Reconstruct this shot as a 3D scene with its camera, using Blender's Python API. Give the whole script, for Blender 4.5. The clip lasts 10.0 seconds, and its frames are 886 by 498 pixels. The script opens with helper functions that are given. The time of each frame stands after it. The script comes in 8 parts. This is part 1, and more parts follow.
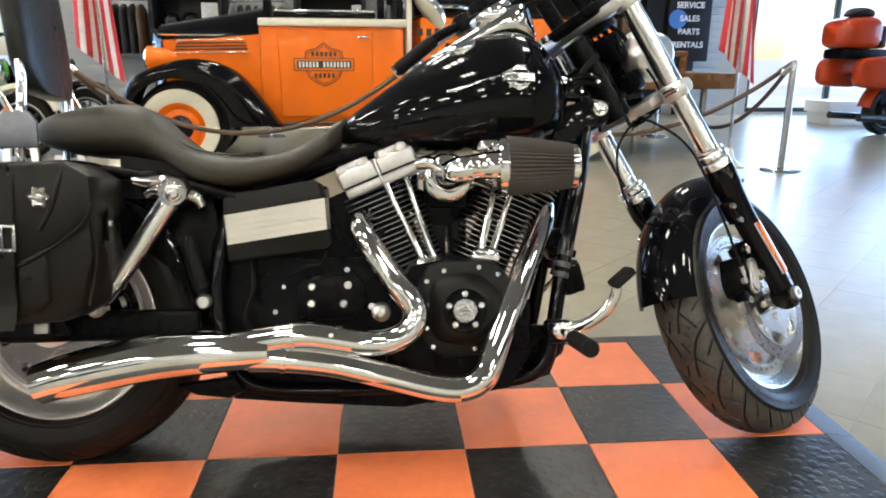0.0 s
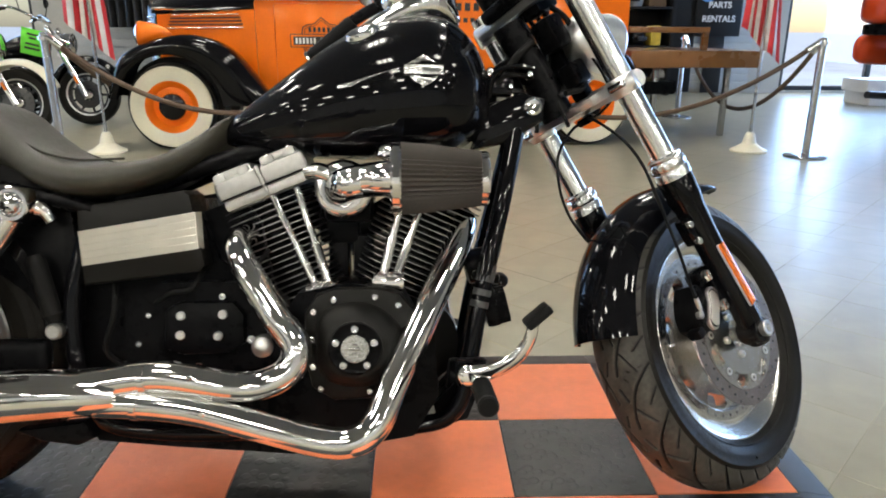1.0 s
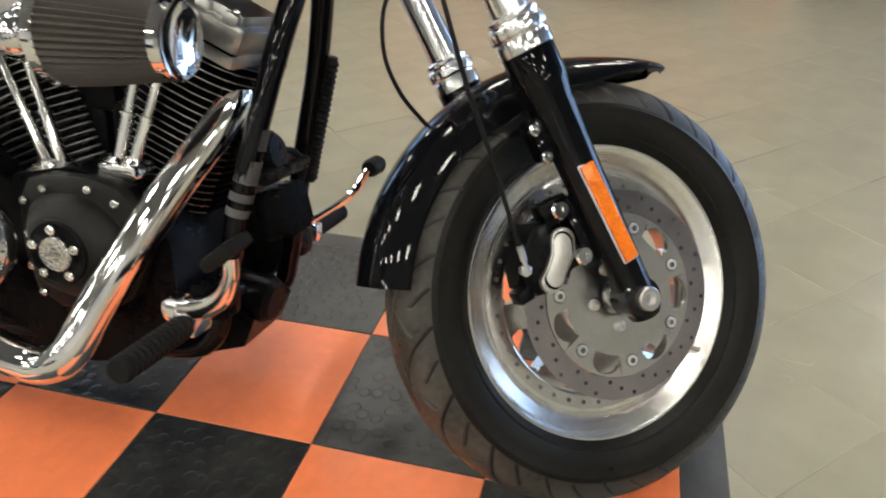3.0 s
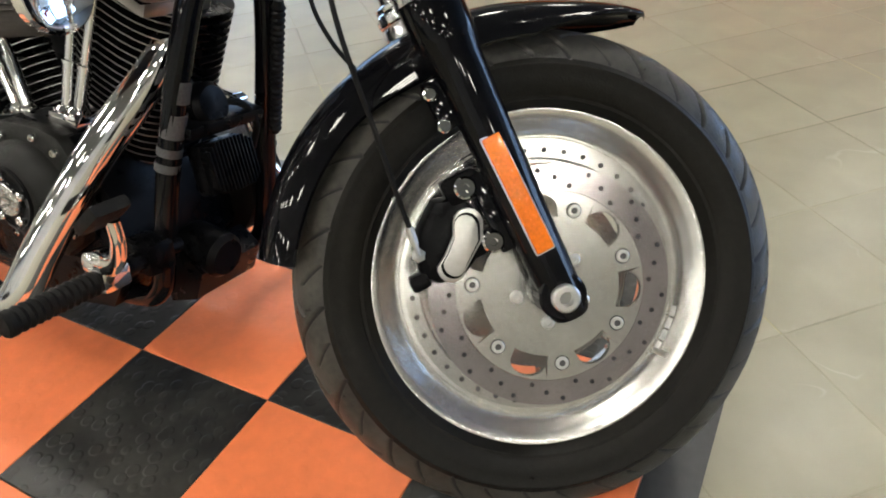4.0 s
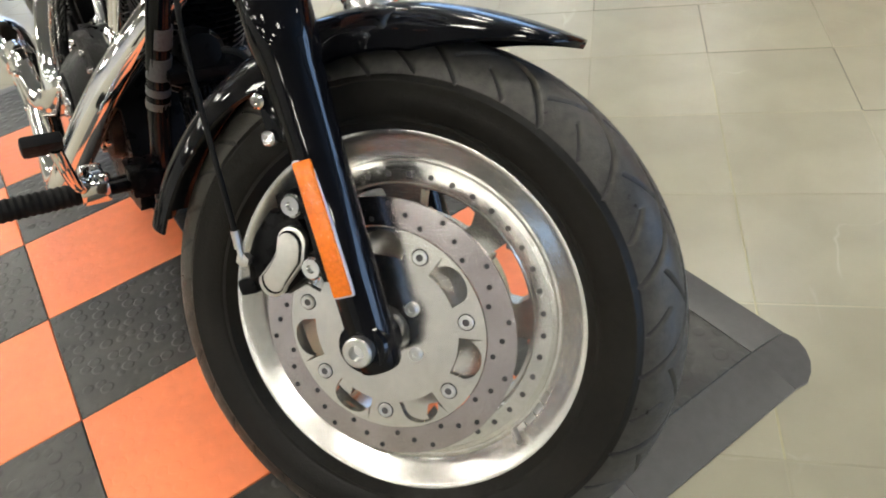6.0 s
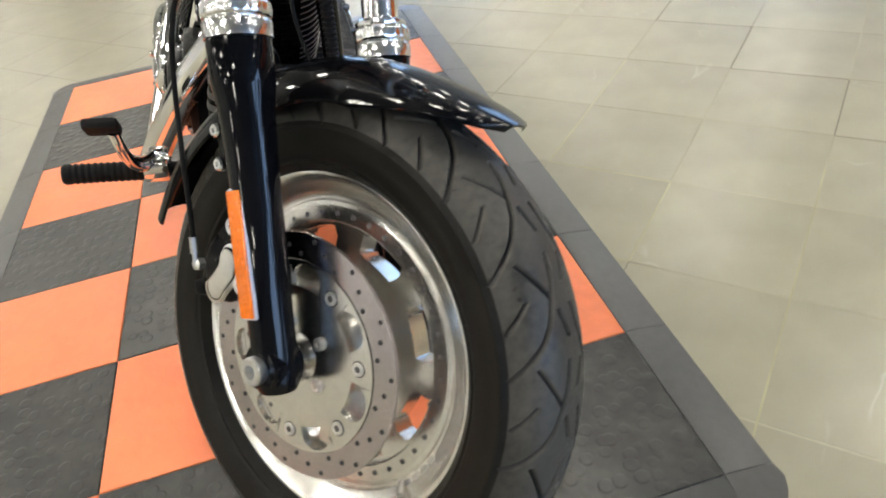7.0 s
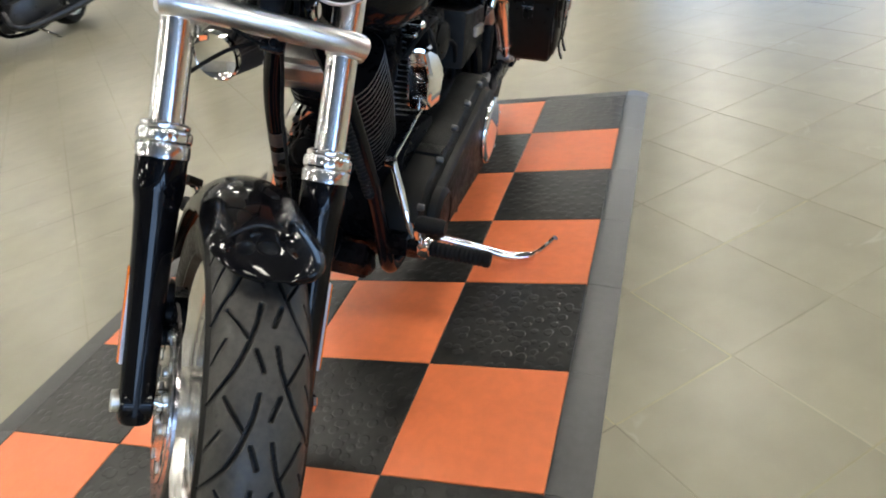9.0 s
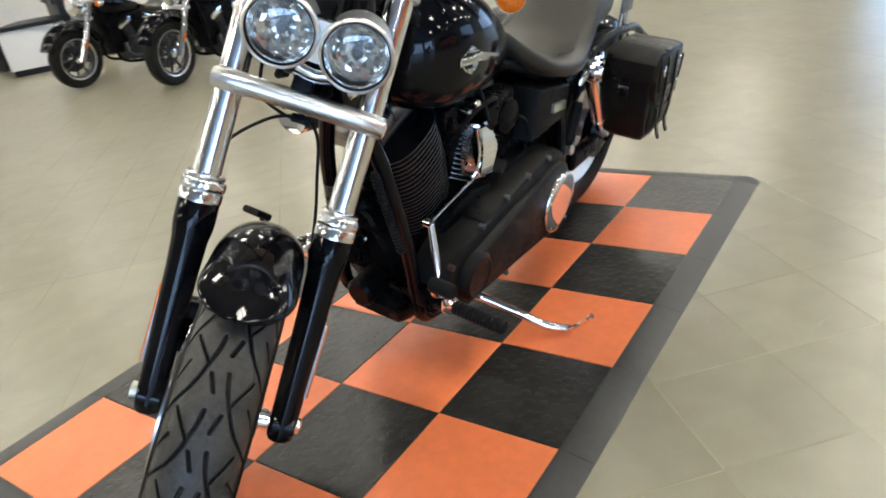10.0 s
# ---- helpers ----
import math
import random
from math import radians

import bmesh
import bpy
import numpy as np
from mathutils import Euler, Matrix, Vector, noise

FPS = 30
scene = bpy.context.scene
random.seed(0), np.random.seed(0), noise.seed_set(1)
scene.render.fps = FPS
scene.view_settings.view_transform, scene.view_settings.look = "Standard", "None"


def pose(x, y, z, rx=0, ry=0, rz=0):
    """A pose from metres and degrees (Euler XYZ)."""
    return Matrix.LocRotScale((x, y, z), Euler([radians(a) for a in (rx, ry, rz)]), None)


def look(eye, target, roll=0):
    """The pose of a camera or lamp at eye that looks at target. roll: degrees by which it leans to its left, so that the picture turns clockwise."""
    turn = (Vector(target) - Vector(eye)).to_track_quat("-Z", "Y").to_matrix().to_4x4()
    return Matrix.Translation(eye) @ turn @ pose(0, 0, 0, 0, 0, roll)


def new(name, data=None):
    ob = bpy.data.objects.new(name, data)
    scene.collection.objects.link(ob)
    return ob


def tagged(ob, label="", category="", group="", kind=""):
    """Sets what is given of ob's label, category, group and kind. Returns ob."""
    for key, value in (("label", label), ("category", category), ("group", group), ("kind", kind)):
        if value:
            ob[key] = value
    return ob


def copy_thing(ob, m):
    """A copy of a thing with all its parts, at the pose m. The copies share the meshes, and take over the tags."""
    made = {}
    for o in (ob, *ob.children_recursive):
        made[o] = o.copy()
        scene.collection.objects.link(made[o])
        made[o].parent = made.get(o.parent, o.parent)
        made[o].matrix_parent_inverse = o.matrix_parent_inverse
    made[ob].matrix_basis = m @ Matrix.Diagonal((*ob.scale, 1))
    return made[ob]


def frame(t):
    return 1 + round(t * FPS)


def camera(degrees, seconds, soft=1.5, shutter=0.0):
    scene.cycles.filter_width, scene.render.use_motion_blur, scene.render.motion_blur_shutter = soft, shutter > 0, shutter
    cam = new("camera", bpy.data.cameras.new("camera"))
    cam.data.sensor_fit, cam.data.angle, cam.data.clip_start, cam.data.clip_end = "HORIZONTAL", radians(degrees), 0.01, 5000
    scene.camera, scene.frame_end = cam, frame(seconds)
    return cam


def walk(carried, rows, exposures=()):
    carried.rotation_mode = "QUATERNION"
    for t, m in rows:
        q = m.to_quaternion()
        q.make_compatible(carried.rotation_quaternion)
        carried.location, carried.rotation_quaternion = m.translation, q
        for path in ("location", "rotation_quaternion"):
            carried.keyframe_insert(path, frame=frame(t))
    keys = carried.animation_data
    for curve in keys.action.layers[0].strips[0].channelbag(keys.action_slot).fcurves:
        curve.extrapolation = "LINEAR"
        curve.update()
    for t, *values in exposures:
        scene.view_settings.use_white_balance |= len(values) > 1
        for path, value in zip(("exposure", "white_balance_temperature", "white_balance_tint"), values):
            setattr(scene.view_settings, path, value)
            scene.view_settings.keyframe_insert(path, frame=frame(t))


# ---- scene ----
cam = camera(64.9, 10.0, soft=1.8, shutter=0.35)
PATH = [
    (0, (-0.031, -1.484, 0.912), (0.134, 0.437, 0.38), 0.3),
    (0.5, (0.118, -1.362, 0.929), (0.219, 0.548, 0.345), 0.9),
    (1, (0.254, -1.239, 0.941), (0.327, 0.667, 0.339), 0.4),
    (1.5, (0.395, -1.1, 0.945), (0.314, 0.748, 0.184), -1.7),
    (2, (0.577, -0.999, 0.93), (0.41, 0.787, 0.045), -1.1),
    (2.5, (0.763, -0.892, 0.919), (0.429, 0.829, -0.044), -1.1),
    (3, (0.9, -0.751, 0.914), (0.456, 0.887, -0.144), -0.7),
    (3.2, (0.932, -0.709, 0.91), (0.485, 0.892, -0.201), -0.8),
    (4.3, (1.208, -0.464, 0.89), (0.277, 0.819, -0.33), -7.1),
    (4.5, (1.21, -0.437, 0.888), (0.287, 0.836, -0.348), -5.8),
    (5, (1.29, -0.324, 0.888), (0.212, 0.764, -0.398), -6.2),
    (5.5, (1.373, -0.188, 0.902), (0.159, 0.675, -0.433), -7.8),
    (5.7, (1.399, -0.141, 0.897), (0.137, 0.654, -0.436), -9.3),
    (6.8, (1.539, 0.123, 0.915), (0.021, 0.46, -0.343), -10.9),
    (7, (1.546, 0.192, 0.92), (-0.003, 0.437, -0.322), -10.2),
    (7.5, (1.566, 0.353, 0.944), (-0.025, 0.414, -0.266), -10.7),
    (8, (1.584, 0.507, 0.966), (-0.049, 0.359, -0.179), -10.7),
    (8.5, (1.581, 0.66, 0.979), (-0.051, 0.262, -0.106), -10.5),
    (9, (1.517, 0.846, 0.982), (-0.064, 0.172, -0.041), -12.3),
    (9.5, (1.462, 0.986, 0.999), (-0.053, 0.073, 0.066), -13.4),
    (10, (1.452, 1.162, 1.034), (0.018, 0.062, 0.179), -9.9),
]
walk(cam, [(t, look(eye, target, roll)) for t, eye, target, roll in PATH],
     [(0, 0.31), (0.5, 0.26), (1.0, 0.1), (1.6, 0.05), (2.5, 0.08), (3.0, 0.12), (4.4, 0.08), (5.5, 0.18), (7.1, 0.2), (8.0, 0.0), (9.2, -0.06), (10, 0.07)])

# ---- world and large lights ----
world = bpy.data.worlds.new("world")
scene.world = world
world.use_nodes = True
wn = world.node_tree
sky = wn.nodes.new("ShaderNodeTexSky")
sky.sky_type, sky.sun_disc = "NISHITA", False
sky.sun_elevation, sky.sun_rotation = radians(42), radians(60)
wn.nodes["Background"].inputs["Strength"].default_value = 0.15
wn.links.new(sky.outputs[0], wn.nodes["Background"].inputs["Color"])
sun = new("sun", bpy.data.lights.new("sun", "SUN"))
sun.data.energy, sun.data.angle, sun.data.color = 2.4, radians(10), (1, 0.97, 0.93)
sun.matrix_world = pose(0, 0, 30, 48, 0, 120)


def window_lamp(name, m, w, h, watts):
    lamp = new(name, bpy.data.lights.new(name, "AREA"))
    lamp.data.shape, lamp.data.size, lamp.data.size_y = "RECTANGLE", w, h
    lamp.data.energy, lamp.data.color = watts, (0.33, 0.57, 1.0)
    lamp.matrix_world = m
    return lamp


# ---- materials ----
def material(name, color, rough=0.5, metal=0.0, coat=0.0, grain=0.0, scale=60.0, bump=0.0, bump_scale=300.0,
             stain=0.0, stain_scale=4.0, random_amount=0.0, cells=False, spec=0.5, flat_gloss=False, coins=0.0):
    m = bpy.data.materials.new(name)
    m.use_nodes = True
    nt = m.node_tree
    b = nt.nodes["Principled BSDF"]
    b.inputs["Roughness"].default_value = rough
    b.inputs["Metallic"].default_value = metal
    b.inputs["Coat Weight"].default_value = coat
    b.inputs["Coat Roughness"].default_value = 0.03
    b.inputs["Specular IOR Level"].default_value = spec
    b.inputs["Base Color"].default_value = (*color, 1)
    tc = nt.nodes.new("ShaderNodeTexCoord")

    def noise_node(s, detail=4.0):
        n = nt.nodes.new("ShaderNodeTexNoise")
        n.inputs["Scale"].default_value, n.inputs["Detail"].default_value = s, detail
        nt.links.new(tc.outputs["Object"], n.inputs["Vector"])
        return n

    last = None
    if grain or stain or random_amount:
        value = None
        for amount, s in ((grain, scale), (stain, stain_scale)):
            if not amount:
                continue
            n = noise_node(s)
            r = nt.nodes.new("ShaderNodeMapRange")
            r.inputs["From Min"].default_value, r.inputs["From Max"].default_value = 0.3, 0.7
            r.inputs["To Min"].default_value, r.inputs["To Max"].default_value = 1 - amount, 1 + amount
            nt.links.new(n.outputs["Fac"], r.inputs["Value"])
            if value is None:
                value = r.outputs[0]
            else:
                mul = nt.nodes.new("ShaderNodeMath")
                mul.operation = "MULTIPLY"
                nt.links.new(value, mul.inputs[0]), nt.links.new(r.outputs[0], mul.inputs[1])
                value = mul.outputs[0]
        if random_amount:
            info = nt.nodes.new("ShaderNodeObjectInfo")
            r = nt.nodes.new("ShaderNodeMapRange")
            r.inputs["To Min"].default_value, r.inputs["To Max"].default_value = 1 - random_amount, 1 + random_amount
            nt.links.new(info.outputs["Random"], r.inputs["Value"])
            if value is None:
                value = r.outputs[0]
            else:
                mul = nt.nodes.new("ShaderNodeMath")
                mul.operation = "MULTIPLY"
                nt.links.new(value, mul.inputs[0]), nt.links.new(r.outputs[0], mul.inputs[1])
                value = mul.outputs[0]
        mix = nt.nodes.new("ShaderNodeVectorMath")
        mix.operation = "SCALE"
        mix.inputs[0].default_value = color
        nt.links.new(value, mix.inputs["Scale"])
        nt.links.new(mix.outputs[0], b.inputs["Base Color"])
        if rough > 0.12 and grain and not flat_gloss:
            rr = nt.nodes.new("ShaderNodeMath")
            rr.operation = "MULTIPLY"
            rr.inputs[1].default_value = rough
            nt.links.new(value, rr.inputs[0])
            nt.links.new(rr.outputs[0], b.inputs["Roughness"])
    if bump:
        if cells:
            n = nt.nodes.new("ShaderNodeTexVoronoi")
            n.inputs["Scale"].default_value = bump_scale
            nt.links.new(tc.outputs["Object"], n.inputs["Vector"])
            out = n.outputs["Distance"]
            if coins:
                n.inputs["Randomness"].default_value = 0.75
                step = nt.nodes.new("ShaderNodeMapRange")
                step.interpolation_type = "SMOOTHSTEP"
                step.inputs["From Min"].default_value, step.inputs["From Max"].default_value = coins - 0.1, coins + 0.06
                step.inputs["To Min"].default_value, step.inputs["To Max"].default_value = 1, 0
                nt.links.new(out, step.inputs["Value"])
                out = step.outputs[0]
        else:
            n = noise_node(bump_scale, 2.0)
            out = n.outputs["Fac"]
        bp = nt.nodes.new("ShaderNodeBump")
        bp.inputs["Strength"].default_value, bp.inputs["Distance"].default_value = bump, 0.002
        nt.links.new(out, bp.inputs["Height"])
        nt.links.new(bp.outputs[0], b.inputs["Normal"])
    return m


def glow(name, color, strength):
    m = bpy.data.materials.new(name)
    m.use_nodes = True
    b = m.node_tree.nodes["Principled BSDF"]
    b.inputs["Base Color"].default_value = (0.8, 0.8, 0.8, 1)
    b.inputs["Emission Color"].default_value = (*color, 1)
    b.inputs["Emission Strength"].default_value = strength
    return m


def glass(name, color=(1, 1, 1), rough=0.0):
    m = bpy.data.materials.new(name)
    m.use_nodes = True
    b = m.node_tree.nodes["Principled BSDF"]
    b.inputs["Base Color"].default_value = (*color, 1)
    b.inputs["Roughness"].default_value = rough
    b.inputs["Transmission Weight"].default_value = 1.0
    b.inputs["IOR"].default_value = 1.45
    return m


CHROME = material("chrome", (0.93, 0.925, 0.915), 0.06, 1.0, stain=0.04, stain_scale=9)
FORK_CHROME = material("fork_chrome", (0.90, 0.90, 0.90), 0.19, 1.0, grain=0.03, scale=200, stain=0.03, stain_scale=9, flat_gloss=True)
SATIN = material("satin_aluminium", (0.66, 0.65, 0.63), 0.33, 1.0, grain=0.05, scale=180, stain=0.04, stain_scale=12, flat_gloss=True)
POLISHED = material("polished_aluminium", (0.76, 0.75, 0.73), 0.34, 1.0, grain=0.04, scale=120, stain=0.05, stain_scale=14, flat_gloss=True)
STEEL = material("brake_steel", (0.53, 0.48, 0.49), 0.18, 1.0, grain=0.06, scale=240, stain=0.1, stain_scale=16, flat_gloss=True)
WHEEL = material("cast_wheel_alloy", (0.78, 0.76, 0.72), 0.21, 1.0, grain=0.05, scale=160, stain=0.07, stain_scale=10, flat_gloss=True)
RIM = material("rim_polish", (0.86, 0.845, 0.81), 0.27, 1.0, grain=0.05, scale=140, stain=0.1, stain_scale=22, flat_gloss=True)
SILVER = material("silver_paint", (0.6, 0.59, 0.56), 0.35, 0.6, grain=0.05, scale=150, bump=0.05)
GLOSS = material("black_gloss_paint", (0.0035, 0.0035, 0.0045), 0.25, 0.0, coat=0.44, spec=0.02, stain=0.25, stain_scale=7)
WRINKLE = material("black_wrinkle_coat", (0.0062, 0.0058, 0.0050), 0.45, 0.0, grain=0.25, scale=90, bump=0.3, bump_scale=700, stain=0.2, stain_scale=14, spec=0.2)
BLACK = material("black_painted_metal", (0.0036, 0.0036, 0.0042), 0.3, 0.0, grain=0.2, scale=60, stain=0.2, stain_scale=11, spec=0.07)
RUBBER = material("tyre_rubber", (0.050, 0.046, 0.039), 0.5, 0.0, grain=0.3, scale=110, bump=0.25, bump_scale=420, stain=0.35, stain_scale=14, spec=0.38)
# near-black mixed into the groove colour, painting the shade of their depth
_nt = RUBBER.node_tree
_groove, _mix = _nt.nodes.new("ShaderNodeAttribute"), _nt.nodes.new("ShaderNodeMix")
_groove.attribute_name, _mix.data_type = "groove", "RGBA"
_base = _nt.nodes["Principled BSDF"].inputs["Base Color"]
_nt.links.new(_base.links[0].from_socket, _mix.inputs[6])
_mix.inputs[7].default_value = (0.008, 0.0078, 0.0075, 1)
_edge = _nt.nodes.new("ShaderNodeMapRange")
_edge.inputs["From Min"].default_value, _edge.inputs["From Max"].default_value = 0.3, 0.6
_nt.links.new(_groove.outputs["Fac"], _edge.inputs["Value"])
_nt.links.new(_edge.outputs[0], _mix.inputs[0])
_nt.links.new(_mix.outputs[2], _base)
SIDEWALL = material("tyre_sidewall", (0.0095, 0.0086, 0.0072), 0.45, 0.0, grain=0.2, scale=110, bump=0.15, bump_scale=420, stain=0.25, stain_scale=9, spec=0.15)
SOFT = material("black_soft_rubber", (0.008, 0.008, 0.008), 0.6, 0.0, grain=0.15, scale=120, bump=0.1, spec=0.12)
LEATHER = material("black_leather", (0.0115, 0.0102, 0.0078), 0.38, 0.0, grain=0.2, scale=60, bump=0.75, bump_scale=42, stain=0.25, stain_scale=9, spec=0.25)
VINYL = material("seat_vinyl", (0.033, 0.0305, 0.0215), 0.42, 0.0, grain=0.12, scale=80, bump=0.15, bump_scale=500, cells=True, stain=0.15, stain_scale=7, spec=0.45)
FILTER = material("filter_gauze", (0.055, 0.047, 0.042), 0.7, 0.0, grain=0.25, scale=150, bump=0.3, bump_scale=900)
AMBER = material("amber_reflector", (0.86, 0.185, 0.007), 0.25, 0.0, coat=0.35, grain=0.12, scale=260, bump=0.18, bump_scale=240, cells=True)
WHITE_EDGE = material("pale_plastic", (0.62, 0.6, 0.62), 0.3, grain=0.05)
BAG_LEATHER = material("worn_bag_leather", (0.0062, 0.0052, 0.0036), 0.42, 0.0, grain=0.25, scale=45, bump=1.0, bump_scale=17, stain=0.35, stain_scale=7, spec=0.22)
PLATE_STEEL = material("plate_steel", (0.17, 0.18, 0.20), 0.42, 1.0, grain=0.1, scale=60, stain=0.1, stain_scale=10)
DRILLED = material("dark_drilled_hole", (0.022, 0.021, 0.021), 0.6, grain=0.1)
DARK_HOLE = material("drilled_hole", (0.09, 0.085, 0.085), 0.5, grain=0.1)
LENS = bpy.data.materials.new("lamp_glass")
LENS.use_nodes = True
_n = LENS.node_tree.nodes
_n.remove(_n["Principled BSDF"])
_mix, _clear, _shine = _n.new("ShaderNodeMixShader"), _n.new("ShaderNodeBsdfTransparent"), _n.new("ShaderNodeBsdfGlossy")
_mix.inputs[0].default_value, _shine.inputs["Roughness"].default_value = 0.08, 0.02
_clear.inputs[0].default_value = (0.97, 0.98, 0.98, 1)
LENS.node_tree.links.new(_clear.outputs[0], _mix.inputs[1])
LENS.node_tree.links.new(_shine.outputs[0], _mix.inputs[2])
LENS.node_tree.links.new(_mix.outputs[0], _n["Material Output"].inputs["Surface"])
LAMP_MIRROR = material("lamp_mirror", (0.97, 0.95, 0.90), 0.07, 0.8, stain=0.03)
BRIGHT = material("bright_aluminium", (0.88, 0.88, 0.88), 0.33, 1.0, grain=0.03, scale=120, stain=0.04, stain_scale=14, flat_gloss=True)
BULB_SHIELD = material("bulb_shield", (0.02, 0.02, 0.022), 0.4, 0.0, grain=0.1)
REFLECTOR = material("lamp_reflector", (0.88, 0.88, 0.88), 0.06, 1.0, stain=0.03)
MAT_ORANGE = material("mat_orange", (0.86, 0.215, 0.076), 0.42, grain=0.04, scale=40, bump=0.12, bump_scale=36, cells=True, coins=0.42, stain=0.06, stain_scale=5, random_amount=0.05, spec=0.5, flat_gloss=True)
MAT_DARK = material("mat_dark", (0.020, 0.0193, 0.0170), 0.36, spec=0.42, grain=0.4, scale=34, bump=0.45, bump_scale=36, cells=True, coins=0.42, stain=0.45, stain_scale=9, random_amount=0.1, flat_gloss=True)
MAT_EDGE = material("mat_edge", (0.046, 0.046, 0.045), 0.36, grain=0.12, scale=60, bump=0.1, bump_scale=200, stain=0.12, stain_scale=6)
FLOOR_TILE = material("floor_tile", (0.266, 0.247, 0.181), 0.30, grain=0.07, scale=9, bump=0.05, bump_scale=30, stain=0.08, stain_scale=1.7, random_amount=0.025, flat_gloss=True)
GROUT = material("floor_grout", (0.262, 0.243, 0.172), 0.5, grain=0.3, scale=2.2, stain=0.35, stain_scale=0.9, flat_gloss=True)
GROUT_DARK = material("dark_grout", (0.14, 0.132, 0.10), 0.7, grain=0.2, scale=8)
GROUT_PALE = material("pale_grout", (0.35, 0.322, 0.195), 0.6, grain=0.2, scale=5, stain=0.25, stain_scale=1.5)
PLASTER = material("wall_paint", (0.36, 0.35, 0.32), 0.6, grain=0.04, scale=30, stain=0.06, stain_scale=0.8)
# wall colour dimmed to weaken what floor and paint reflect
PLASTER_DIMMED = material("dimmed_wall_paint", (0.28, 0.272, 0.252), 0.6, grain=0.05, scale=30, stain=0.1, stain_scale=0.8)
# wall colour lightened as a reflector for the chrome
PLASTER_BOUNCE = material("bounce_wall_paint", (0.60, 0.585, 0.55), 0.6, grain=0.05, scale=30, stain=0.1, stain_scale=0.8)
CEILING = material("ceiling_paint", (0.16, 0.16, 0.155), 0.7, grain=0.05, scale=10, stain=0.08, stain_scale=0.5)
LIGHT = glow("light_diffuser", (1.0, 0.962, 0.855), 64.0)


# pale streaks and scuffs in the floor tile
_nt = FLOOR_TILE.node_tree
_geo = _nt.nodes.new("ShaderNodeNewGeometry")
_vein, _mask = _nt.nodes.new("ShaderNodeTexNoise"), _nt.nodes.new("ShaderNodeTexNoise")
_vein.inputs["Scale"].default_value, _vein.inputs["Detail"].default_value, _vein.inputs["Distortion"].default_value = 3.4, 3.0, 0.6
_mask.inputs["Scale"].default_value, _mask.inputs["Detail"].default_value = 5.5, 2.0
for _n in (_vein, _mask):
    _nt.links.new(_geo.outputs["Position"], _n.inputs["Vector"])
_off, _abs, _thin, _keep, _mul = (_nt.nodes.new(k) for k in ("ShaderNodeMath", "ShaderNodeMath", "ShaderNodeMapRange", "ShaderNodeMapRange", "ShaderNodeMath"))
_off.operation, _off.inputs[1].default_value = "SUBTRACT", 0.5
_abs.operation, _mul.operation = "ABSOLUTE", "MULTIPLY"
_thin.inputs["From Min"].default_value, _thin.inputs["From Max"].default_value = 0.0, 0.009
_thin.inputs["To Min"].default_value, _thin.inputs["To Max"].default_value = 0.22, 0.0
_keep.inputs["From Min"].default_value, _keep.inputs["From Max"].default_value = 0.56, 0.68
_nt.links.new(_vein.outputs["Fac"], _off.inputs[0]), _nt.links.new(_off.outputs[0], _abs.inputs[0])
_nt.links.new(_abs.outputs[0], _thin.inputs["Value"]), _nt.links.new(_mask.outputs["Fac"], _keep.inputs["Value"])
_nt.links.new(_thin.outputs[0], _mul.inputs[0]), _nt.links.new(_keep.outputs[0], _mul.inputs[1])
_mix = _nt.nodes.new("ShaderNodeMix")
_mix.data_type = "RGBA"
_base = _nt.nodes["Principled BSDF"].inputs["Base Color"]
_nt.links.new(_base.links[0].from_socket, _mix.inputs[6])
_mix.inputs[7].default_value = (0.55, 0.53, 0.46, 1)
_nt.links.new(_mul.outputs[0], _mix.inputs[0])
_nt.links.new(_mix.outputs[2], _base)


# ---- mesh helpers ----
def part(name, bm, mat, parent=None, label="", angle=35, m=None):
    if m is not None:
        bm.transform(m)
    bmesh.ops.recalc_face_normals(bm, faces=bm.faces)
    me = bpy.data.meshes.new(name)
    bm.to_mesh(me)
    bm.free()
    for p in me.polygons:
        p.use_smooth = True
    me.set_sharp_from_angle(angle=radians(angle))
    me.materials.append(mat)
    ob = new(name, me)
    if parent is not None:
        ob.parent = parent
    if label:
        tagged(ob, label)
    return ob


def thing(name, label, category, m=None, group="", kind=""):
    ob = new(name)
    ob.empty_display_size = 0.1
    if m is not None:
        ob.matrix_world = m
    return tagged(ob, label, category, group, kind)


def box(bm, c, s, bevel=0.0, m=None, seg=2):
    r = bmesh.ops.create_cube(bm, size=1.0)
    vs = r["verts"]
    bmesh.ops.transform(bm, matrix=Matrix.LocRotScale(None, None, s), verts=vs)
    if bevel:
        es = list({e for v in vs for e in v.link_edges})
        out = bmesh.ops.bevel(bm, geom=es, offset=bevel, segments=seg, affect="EDGES", profile=0.6)
        vs = list({v for f in out["faces"] for v in f.verts} | {v for v in vs if v.is_valid})
    bmesh.ops.transform(bm, matrix=(m if m is not None else Matrix.Translation(c)), verts=vs)
    if m is not None and any(c):
        bmesh.ops.translate(bm, vec=c, verts=vs)
    return bm


def bridge(bm, a, b, closed=True):
    n = len(a)
    for i in range(n if closed else n - 1):
        j = (i + 1) % n
        if a[i] is b[i] and a[j] is b[j]:
            continue
        try:
            bm.faces.new((a[i], a[j], b[j], b[i]))
        except ValueError:
            pass


def rings(bm, loops, cap=True, closed=True, around=False):
    vs = [[bm.verts.new(p) for p in loop] for loop in loops]
    for a, b in zip(vs, vs[1:]):
        bridge(bm, a, b, closed)
    if around:
        bridge(bm, vs[-1], vs[0], closed)
    elif cap:
        bm.faces.new(vs[0]), bm.faces.new(vs[-1])
    return bm


